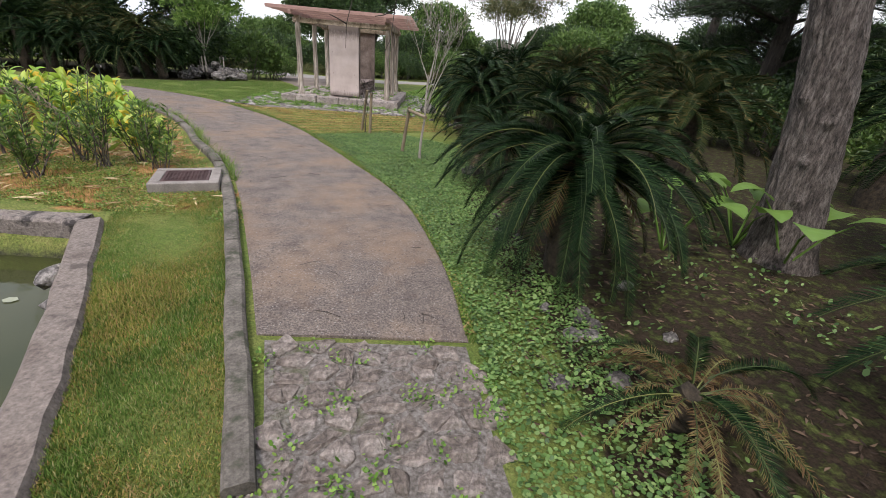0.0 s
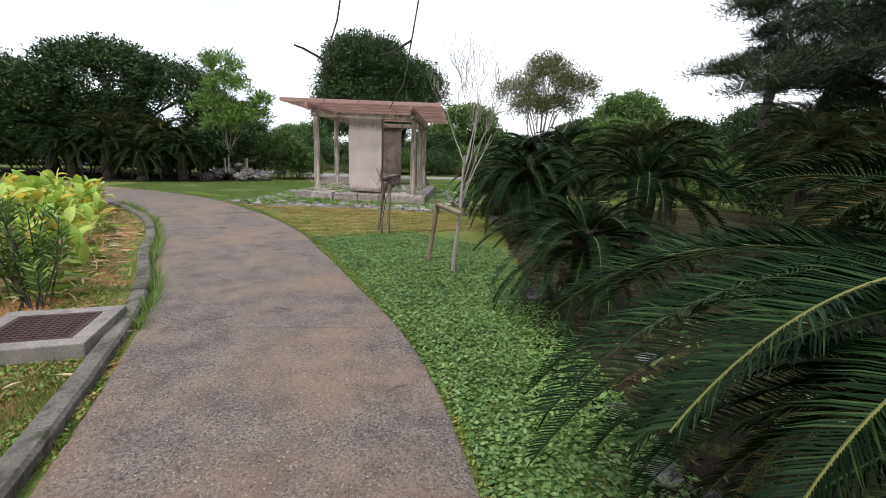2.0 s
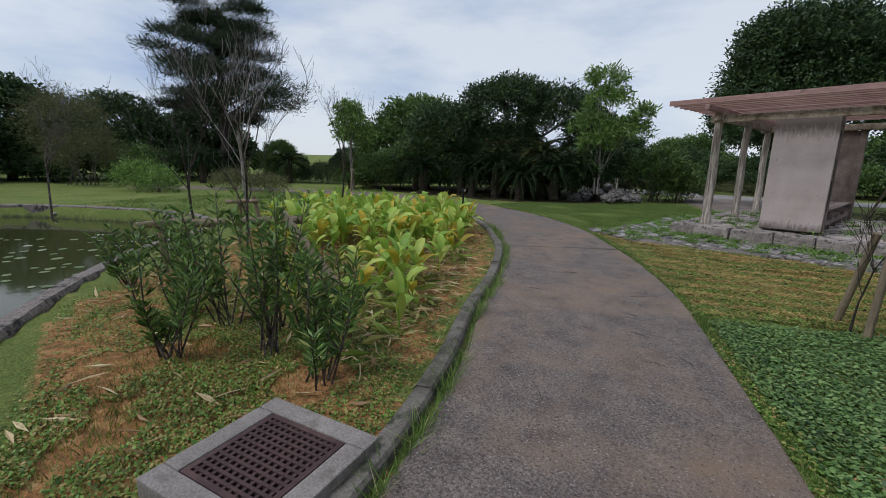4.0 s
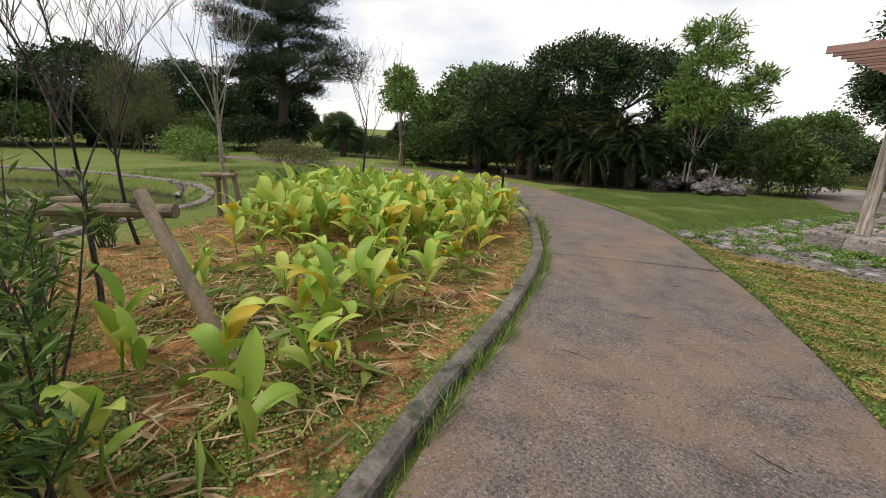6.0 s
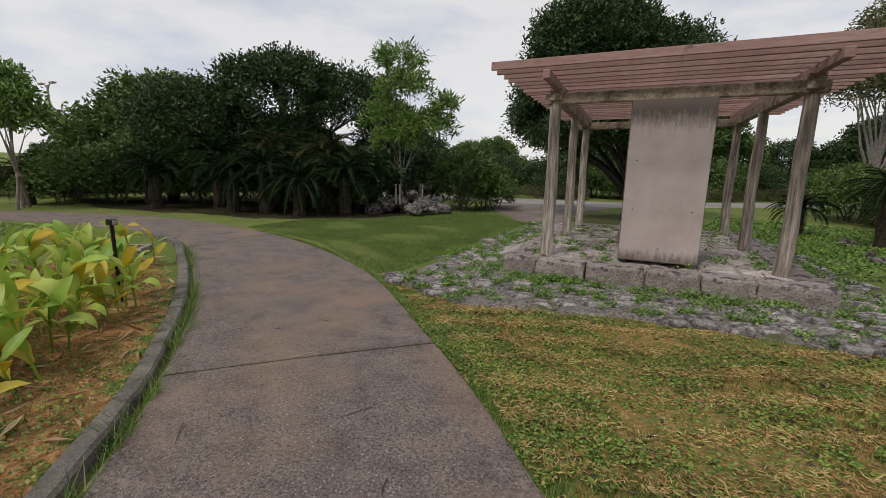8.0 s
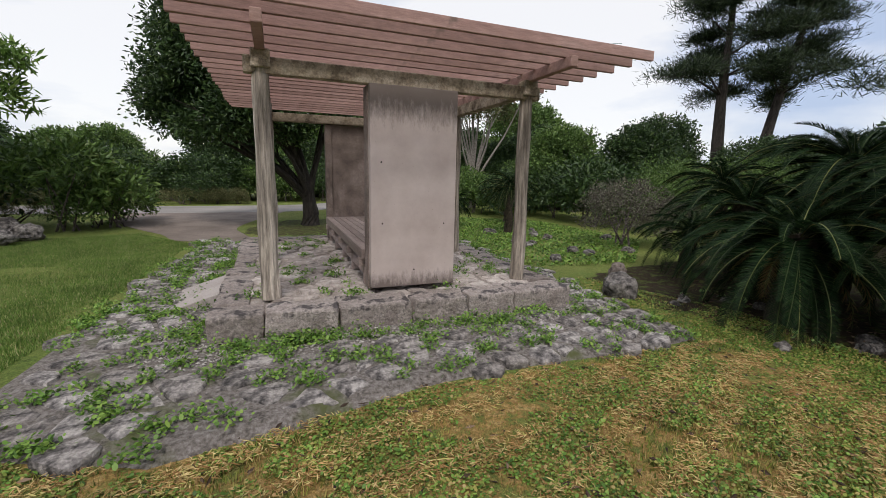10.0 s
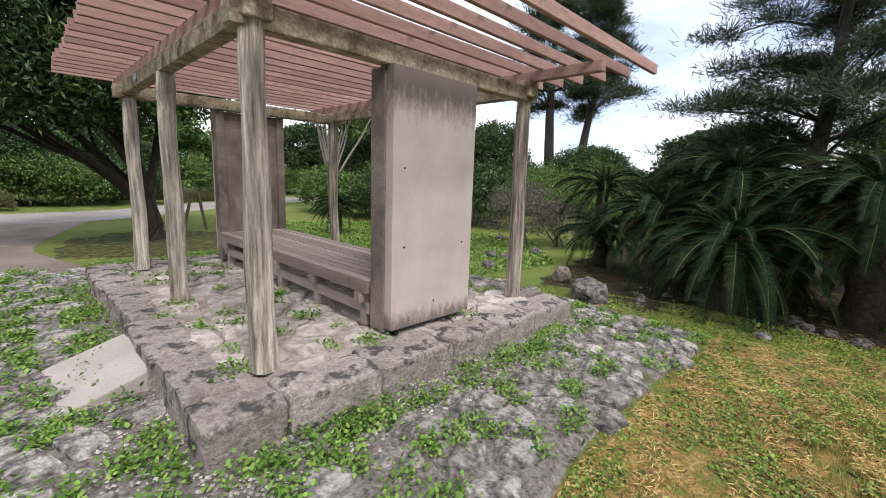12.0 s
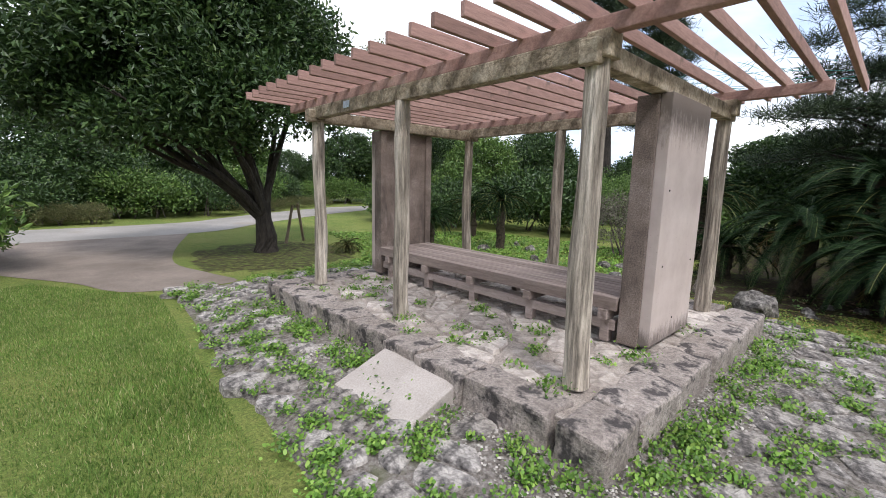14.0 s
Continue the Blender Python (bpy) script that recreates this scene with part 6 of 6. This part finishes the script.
pmown = np.concatenate([scatter(MOWN, 34000, rgr), scatter(STRIP, 12000, rgr), scatter(NEAR_BED, 9000, rgr)])
pmown = pmown[~inside(PATH_AREA, pmown[:, 0], pmown[:, 1]) & ~inside(APRON, pmown[:, 0], pmown[:, 1])]
stuff("mown_grass", blades(pmown, 0.034, 0.004, rgr), L_MOWN, "thin yellowed grass on orange-brown soil", "grass")
BY_DRAIN = [(1.7, -11.6), (1.0, -10.4), (-0.2, -9.0), (-1.6, -9.2), (-3.4, -9.8), (-3.2, -11.0), (0.0, -11.5)]
pdr = scatter(BY_DRAIN, 24000, rgr)
pdr = pdr[~inside(PATH_AREA, pdr[:, 0], pdr[:, 1])]
stuff("bed_grass", blades(pdr[:11000], 0.05, 0.004, rgr), L_MOWN, "thin yellow-green grass round the drain", "grass")
edge = []
for i in range(16, 94):
    a, b = np.array(LEFT[i]), np.array(RIGHT[i])
    out = (b - a) / np.linalg.norm(b - a)
    t = rgr.uniform(0, 1, (260, 1))
    edge.append(b + (np.array(RIGHT[i + 1]) - b) * t + out * np.abs(rgr.normal(0, 0.07, (260, 1))))
edge = np.concatenate(edge)
edge = edge[~inside(PATH_AREA, edge[:, 0], edge[:, 1])]
stuff("edge_grass", blades(edge, 0.035, 0.004, rgr), L_GRASS, "short grass and weeds along the path's edge", "grass")
p2 = np.concatenate([scatter(BANK, 30000, rgr), scatter(BEHIND, 18000, rgr)])
stuff("lawn_grass", blades(p2, 0.05, 0.009, rgr), L_GRASS, "lawn grass on the pond's bank and behind the shelter", "grass")
# long tufts along the kerb and at the joints
kp = []
for i in range(34, 92):
    a, b = np.array(LEFT[i]), np.array(LEFT[i + 1])
    m = 62 if rp.random() < 0.5 else 10
    t = rgr.uniform(0, 1, (m, 1))
    kp.append(a + (b - a) * t + rgr.normal(0, 0.022, (m, 2)) + np.array([-0.005, 0.0]))
stuff("kerb_grass", blades(np.concatenate(kp), 0.15, 0.0042, rgr, 0.9), L_GRASS, "tufts of long grass growing along the kerb", "grass")
jp = []
for i in (67, 92):
    a, b = np.array(LEFT[i]), right_at(i)
    t = rgr.uniform(0, 1, (700, 1))
    jp.append(a + (b - a) * t + rgr.normal(0, 0.011, (700, 2)) + 0.03 * np.sin(t * 9.0))
stuff("joint_grass", blades(np.concatenate(jp), 0.022, 0.003, rgr, 1.0, GZ + 0.012), L_OLIVE, "low moss and grass in the path's joints", "grass")

pc = scatter(CLOVER, 105000, rgr)
pc = pc[~inside(PATH_AREA, pc[:, 0], pc[:, 1])]
dens = np.array([0.5 + 0.5 * noise.noise(Vector((x * 1.3, y * 1.3, 2.0))) for x, y in pc])
fade = np.clip((4.9 - pc[:, 0]) / 0.9, 0.5, 1)
pc = pc[rgr.uniform(0, 1, len(pc)) < (0.35 + 0.9 * dens) * fade]
cz = np.stack([pc[:, 0], pc[:, 1], GZ + rgr.uniform(0.012, 0.05, len(pc))], 1)
up = np.zeros_like(cz)
up[:, :2] = rgr.normal(0, 1, (len(pc), 2))
up[:, 2] = 0.25


def flat_leaves(c, size, rng, tilt=0.35):
    """Small rounded leaves lying roughly level: (verts, faces)."""
    n = len(c)
    az = rng.uniform(0, 2 * np.pi, n)
    s = size * rng.uniform(0.6, 1.3, n)
    nx, ny = rng.normal(0, tilt, n), rng.normal(0, tilt, n)
    V = np.empty((n, 6, 3))
    for k in range(6):
        a = az + k * np.pi / 3
        rad = s * (1.0 if k % 3 else 1.15)
        dx, dy = np.cos(a) * rad, np.sin(a) * rad * 0.85
        V[:, k] = c + np.stack([dx, dy, dx * nx + dy * ny], 1)
    return V.reshape(-1, 3), [tuple(f) for f in np.arange(n * 6).reshape(n, 6).tolist()]


stuff("clover_cover", flat_leaves(cz, 0.0118, rgr), L_CLOVER, "dense low clover-like ground cover beside the path", "ground cover")
# low weeds among the mown soil and under the bed
pm = np.concatenate([scatter(MOWN, 80000, rgr), scatter(BED, 66000, rgr), scatter(RIGHT_EDGE, 5000, rgr), scatter(NEAR_BED, 42000, rgr), scatter(BY_DRAIN, 34000, rgr), scatter(STRIP, 26000, rgr), edge[::2]])
dens = np.array([noise.noise(Vector((x * 1.6, y * 1.6, 5.0))) + 0.6 * noise.noise(Vector((x * 5.0, y * 5.0, 1.0))) for x, y in pm])
pm = pm[(dens > -0.28) & ~inside(PATH_AREA, pm[:, 0], pm[:, 1]) & ~inside(APRON, pm[:, 0], pm[:, 1])]
pick = rgr.uniform(0, 1, len(pm)) < 0.5
for q, mat, text in ((pm[pick], L_MOWN, "mown yellow-green weeds on orange-brown soil"), (pm[~pick], L_WEED, "sparse low green weeds on reddish soil")):
    stuff("weed_cover", flat_leaves(np.stack([q[:, 0], q[:, 1], GZ + rgr.uniform(0.006, 0.03, len(q))], 1), 0.0092, rgr), mat, text, "ground cover")
pg = np.concatenate([scatter(BEHIND, 15000, rgr)])
stuff("weed_cover", flat_leaves(np.stack([pg[:, 0], pg[:, 1], GZ + rgr.uniform(0.01, 0.06, len(pg))], 1), 0.024, rgr, 0.5), L_WEED, "low green weeds behind the shelter", "ground cover")
# raked rows of cut straw on the mown strip
ps = scatter(MOWN, 60000, rgr)
row = np.sin((ps[:, 1] * 0.93 - ps[:, 0] * 0.36) * 15.0 + 1.3 * np.sin(ps[:, 0] * 1.7) + 0.7 * np.sin(ps[:, 0] * 4.1))
thick = np.array([noise.noise(Vector((x * 1.1, y * 1.1, 3.0))) for x, y in ps])
ps = ps[(row + 1.1 * thick + rgr.normal(0, 0.35, len(ps)) > 0.35) & ~inside(PATH_AREA, ps[:, 0], ps[:, 1]) & ~inside(APRON, ps[:, 0], ps[:, 1])]
sz = np.stack([ps[:, 0], ps[:, 1], GZ + rgr.uniform(0.015, 0.045, len(ps))], 1)
sa = np.concatenate([rgr.normal(0, 1, (len(ps), 2)), rgr.normal(0, 0.15, (len(ps), 1))], 1)
L_CUT = leafy("cut_straw", [(0.0, (0.24, 0.12, 0.045)), (0.4, (0.46, 0.28, 0.11)), (0.8, (0.64, 0.50, 0.23)), (1.0, (0.42, 0.42, 0.12))], 0.8, 0.1)
stuff("cut_straw", leaves(sz, sa, 0.055, 0.007, rgr, 0.2, 0.1), L_CUT, "raked rows of cut yellow-brown straw on the soil", "straw")
# dry leaves and straw
pd = np.concatenate([scatter(NEAR_BED, 620, rgr), scatter(BED, 700, rgr)])
dd = np.stack([pd[:, 0], pd[:, 1], GZ + rgr.uniform(0.01, 0.05, len(pd))], 1)
aim = np.concatenate([rgr.normal(0, 1, (len(pd), 2)), rgr.normal(0, 0.08, (len(pd), 1))], 1)
stuff("dry_leaves", leaves(dd, aim, 0.24, 0.032, rgr, 0.3, 0.06), L_STRAW, "withered straw-coloured leaves lying on the bed", "dry leaves")
stalks = []
for x, y in scatter(NEAR_BED, 190, rgr):
    t, ln = rp.uniform(0, 6.28), rp.uniform(0.12, 0.36)
    a = Vector((x, y, GZ + 0.015))
    d = Vector((math.cos(t), math.sin(t), 0))
    side = Vector((-d.y, d.x, 0)) * rp.uniform(-0.08, 0.08)
    stalks.append(tube([a, a + d * ln * 0.35 + side * 0.7 + Vector((0, 0, rp.uniform(0.02, 0.10))), a + d * ln * 0.7 + side + Vector((0, 0, rp.uniform(0.01, 0.07))), a + d * ln], [0.006, 0.006, 0.005, 0.003], 5, 0.1, int(ln * 1000)))
stuff("dry_stalks", join(stalks), L_STRAW, "withered straw-coloured stalks fallen on the bed", "dry stalks")
pf2 = scatter(NEAR_BED, 110, rgr)
dd = np.stack([pf2[:, 0], pf2[:, 1], GZ + rgr.uniform(0.03, 0.12, len(pf2))], 1)
aim = np.concatenate([rgr.normal(0, 1, (len(pf2), 2)), rgr.normal(0, 0.25, (len(pf2), 1))], 1)
L_FALLEN = leafy("fallen_leaf", [(0.0, (0.16, 0.25, 0.04)), (0.6, (0.30, 0.36, 0.07)), (1.0, (0.48, 0.42, 0.12))], 0.5, 0.3)
stuff("fallen_leaves", leaves(dd, aim, 0.36, 0.075, rgr, 0.2, 0.05), L_FALLEN, "toppled yellow-green ginger leaves lying on the bed", "fallen leaves")
SHADE_NEAR = [(4.3, -16.8), (4.2, -9.8), (4.3, -7.0), (4.3, -3.4), (3.6, -0.8), (5.4, 0.2), (7.5, -4.0), (7.5, -16.8)]
pd = np.concatenate([scatter(SHADE_NEAR, 5200, rgr), scatter(CLOVER, 500, rgr), scatter(MOWN, 700, rgr)])
pd = pd[~inside(PATH_AREA, pd[:, 0], pd[:, 1])]
dd = np.stack([pd[:, 0], pd[:, 1], GZ + rgr.uniform(0.008, 0.03, len(pd))], 1)
aim = np.concatenate([rgr.normal(0, 1, (len(pd), 2)), rgr.normal(0, 0.1, (len(pd), 1))], 1)
L_LITTER = leafy("litter_leaf", [(0.0, (0.03, 0.02, 0.015)), (0.6, (0.08, 0.05, 0.032)), (1.0, (0.24, 0.165, 0.11))], 0.85, 0.05)
stuff("leaf_litter", leaves(dd, aim, 0.07, 0.022, rgr, 0.3, 0.06), L_LITTER, "brown leaf litter under the cycads and pines", "leaf litter")
pw = scatter(SHADE_NEAR, 4000, rgr)
keep = np.array([noise.noise(Vector((x * 0.9, y * 0.9, 9.0))) for x, y in pw]) > 0.0
pw = pw[keep]
stuff("undergrowth", flat_leaves(np.stack([pw[:, 0], pw[:, 1], GZ + rgr.uniform(0.02, 0.09, len(pw))], 1), 0.017, rgr, 0.6), L_CLOVER, "patchy green undergrowth under the cycads", "undergrowth")
twigs = []
for k in range(34):
    i = rp.randrange(18, 78)
    a, b = np.array(LEFT[i]), np.array(RIGHT[i])
    p = a + (b - a) * rp.uniform(0.08, 0.92)
    t = rp.uniform(0, 6.28)
    ln = rp.uniform(0.04, 0.12)
    q = Vector((p[0], p[1], GZ + 0.028))
    d = Vector((math.cos(t), math.sin(t), 0)) * ln
    twigs.append(tube([q - d, q + Vector((0, 0, 0.004)) + d.orthogonal().normalized() * 0.006, q + d], [0.0022, 0.0025, 0.0015], 4))
stuff("fallen_twigs", join(twigs), M_BARK_DARK, "small dark twigs fallen on the path", "twigs")

# lily pads on the pond
lp = np.concatenate([scatter([(-4.5, -12.4), (-8.8, -9.6), (-12.0, -10.0), (-12.0, -14.0), (-6.0, -15.0)], 120, rgr), scatter([(0.2, -12.8), (-2.5, -12.4), (-3.0, -15.0), (0.6, -15.0)], 16, rgr)])
stuff("lily_pads", flat_leaves(np.stack([lp[:, 0], lp[:, 1], np.full(len(lp), GZ - 0.332)], 1), 0.085, rgr, 0.02), L_LILY, "floating lily pads on the pond", "lily pads")

# big-leaved plants by the pine
for k, (x, y) in enumerate(((6.35, -11.6), (7.55, -11.9), (7.4, -11.3))):
    root = empty("taro_plant", pose(x, y, GZ), "taro plant with large light green leaves", "plant", "taro plants")
    for i in range(5):
        az = radians(i * 72 + 20 * k)
        tip = Vector((math.cos(az) * 0.4, math.sin(az) * 0.4, 0.55 + 0.1 * (i % 3)))
        part("stalk", tube([(0, 0, 0), tip * 0.6 + Vector((0, 0, 0.1)), tip], [0.015, 0.011, 0.007], 5), L_BRIGHT, root)
        V, F = ginger_leaf(0.46, 0.16, 95, i, 0.12)
        o = part("leaf", (V, F), L_BRIGHT, root)
        o.matrix_basis = Matrix.Translation(tip - Vector((math.cos(az), math.sin(az), 0)) * 0.06) @ pose(0, 0, 0, 0, 45, math.degrees(az))

# ---- paving round the shelter, and the stone start of the path ----
def build_apron():
    n = len(APRON)
    mid = (sum(p[0] for p in APRON) / n, sum(p[1] for p in APRON) / n)
    ring = [(x, y, GZ - 0.015) for x, y in APRON] + [(mid[0] + (x - mid[0]) * 0.93, mid[1] + (y - mid[1]) * 0.95, GZ + 0.05) for x, y in APRON]
    faces = [(i, (i + 1) % n, n + (i + 1) % n, n + i) for i in range(n)] + [tuple(range(n, 2 * n))]
    root = new("pavement", mesh_of("paving_bed", ring, faces, M_GRAVEL))
    tagged(root, "rough limestone paving with gravel and weeds round the shelter", "paving", kind="structure")
    r = random.Random(31)
    x0, x1, y0, y1 = PLAT
    n = 0
    gaps = []
    for k, (c, cell) in enumerate(cells(APRON, 0.34, 8, 0.44)):
        if x0 - 0.10 < c[0] < x1 + 0.12 and y0 - 0.12 < c[1] < y1 + 0.10:
            continue
        near = min(abs(c[0] - x0), abs(c[1] - y0)) < 0.33 and c[0] < x1 and c[1] < y1
        if r.random() < (0.55 if near else 0.10):
            gaps.append(c)
            continue
        o = part("stone", stone_mesh(c, cell, r.uniform(0.014, 0.045), -0.08, 0.016 + r.uniform(-0.012, 0.014), k, r.uniform(0.006, 0.018), 0.008), M_STONE, root)
        o.location = (c[0], c[1], GZ + 0.045)
        gaps.append(cell[0])
        n += 1
    return gaps


GAPS = build_apron()
# weeds in the gaps
wc = []
rngw = np.random.default_rng(15)
for (x, y) in GAPS:
    if not inside(APRON, [x], [y])[0]:
        continue
    d = noise.noise(Vector((x * 0.8, y * 0.8, 1.0)))
    if d < -0.3:
        continue
    m = int(60 + 190 * max(0, d + 0.15))
    wc.append(np.stack([rngw.normal(x, 0.06, m), rngw.normal(y, 0.06, m), GZ + 0.06 + np.abs(rngw.normal(0, 0.035, m))], 1))
x0, x1, y0, y1 = PLAT
for k in range(60):  # thicker growth at the foot of the floor and in its joints
    if k < 22:
        x, y, z, m = rngw.uniform(x0 - 0.1, x1), y0 - rngw.uniform(0.02, 0.25), GZ + 0.045, 100
    elif k < 40:
        x, y, z, m = x0 - rngw.uniform(0.02, 0.3), rngw.uniform(y0, y1), GZ + 0.045, 110
    else:
        x, y, z, m = rngw.uniform(x0 + 0.3, x1 - 0.4), rngw.uniform(y0 + 0.35, y1 - 0.6), 0.0, 60
        if 0.0 < x < 1.0 and y > 0.6:
            continue
    wc.append(np.stack([rngw.normal(x, 0.08, m), rngw.normal(y, 0.08, m), z + 0.01 + np.abs(rngw.normal(0, 0.04, m))], 1))
for x, y in np.concatenate([scatter([(x0 + 0.3, y0 + 0.4), (-0.12, y0 + 0.4), (-0.12, y1 - 0.5), (x0 + 0.3, y1 - 0.5)], 46, rngw), scatter([(1.15, y0 + 0.4), (x1 - 0.3, y0 + 0.4), (x1 - 0.3, y1 - 0.5), (1.15, y1 - 0.5)], 22, rngw)]):
    m = int(rngw.uniform(14, 70))  # tufts in the floor's joints
    wc.append(np.stack([rngw.normal(x, 0.05, m), rngw.normal(y, 0.05, m), -0.004 + np.abs(rngw.normal(0, 0.025, m))], 1))
for x, y in scatter(APRON, 230, rngw):
    if not (x0 - 0.1 < x < x1 + 0.1 and y0 - 0.1 < y < y1 + 0.1):
        m = int(rngw.uniform(15, 75))
        wc.append(np.stack([rngw.normal(x, 0.045, m), rngw.normal(y, 0.045, m), GZ + 0.065 + np.abs(rngw.normal(0, 0.03, m))], 1))
wc = np.concatenate(wc)
stuff("paving_weeds", flat_leaves(wc, 0.0118, rngw, 0.6), L_WEED, "bright green weeds growing between the paving stones", "weeds")
# loose pebbles round the floor
pv, pf = [], []
octa = np.array([(1, 0, 0), (-1, 0, 0), (0, 1, 0), (0, -1, 0), (0, 0, 0.7), (0, 0, -0.7)])
of = [(0, 2, 4), (2, 1, 4), (1, 3, 4), (3, 0, 4), (2, 0, 5), (1, 2, 5), (3, 1, 5), (0, 3, 5)]
pb = scatter([(-2.1, -0.95), (2.9, -0.8), (2.9, -0.4), (-1.6, -0.4), (-1.6, 2.6), (-2.1, 2.6)], 2600, rngw)
for k, (x, y) in enumerate(pb):
    s = rngw.uniform(0.006, 0.018)
    o = len(pv)
    rot = rngw.uniform(0.6, 1.3, (6, 3))
    pv.extend((octa * rot * s + np.array([x, y, GZ + 0.056])).tolist())
    pf.extend(tuple(i + o for i in f) for f in of)
M_PEBBLE = surface("pebbles", [(0.3, (0.28, 0.25, 0.23)), (0.7, (0.5, 0.47, 0.44))], 8.0, 0.9, 0.2, vary="island")
stuff("pebbles", (pv, pf), M_PEBBLE, "loose pale pebbles at the foot of the floor", "pebbles")


def build_stone_start():
    area = [(2.5, -16.9), (2.85, -14.7), (2.80, -14.3), (2.56, -13.62), (3.93, -13.58), (4.03, -14.4), (4.4, -16.9)]
    root = new("pavement", mesh_of("sett_bed", [(x, y, GZ + 0.004) for x, y in area], [tuple(range(len(area) - 1, -1, -1))], M_GRAVEL))
    tagged(root, "rough pale limestone paving where the footpath begins", "paving", kind="structure")
    r = random.Random(41)
    for k, (c, cell) in enumerate(cells(area, 0.19, 12, 0.48)):
        o = part("stone", stone_mesh(c, cell, r.uniform(0.006, 0.02), -0.03, 0.008 + r.uniform(-0.01, 0.014), k, 0.010, 0.012), M_SETT, root)
        o.location = (c[0], c[1], GZ)


build_stone_start()
wv2 = []
for k in range(70):
    x, y = rngw.uniform(2.6, 4.2), rngw.uniform(-15.6, -13.6)
    wv2.append(np.stack([rngw.normal(x, 0.045, 22), rngw.normal(y, 0.045, 22), GZ + 0.015 + np.abs(rngw.normal(0, 0.02, 22))], 1))
stuff("paving_weeds", flat_leaves(np.concatenate(wv2), 0.009, rngw, 0.6), L_WEED, "small weeds between the rough paving stones", "weeds")

# torn teal net on the shelter's roof
nv, nf = [], []
for k in range(70):
    a = Vector((rp.uniform(1.2, 2.6), rp.uniform(-0.75, 0.9), 2.668))
    b = a + Vector((rp.uniform(-.5, .5), rp.uniform(-.35, .35), 0.004))
    V, F = tube([a, a.lerp(b, 0.5) + Vector((0, 0, 0.012)), b], [0.0025] * 3, 3)
    o = len(nv)
    nv.extend(V)
    nf.extend(tuple(i + o for i in f) for f in F)
net = part("garden_net", (nv, nf), M_NET, None)
tagged(net, "torn teal plastic net lying on the roof slats", "net")
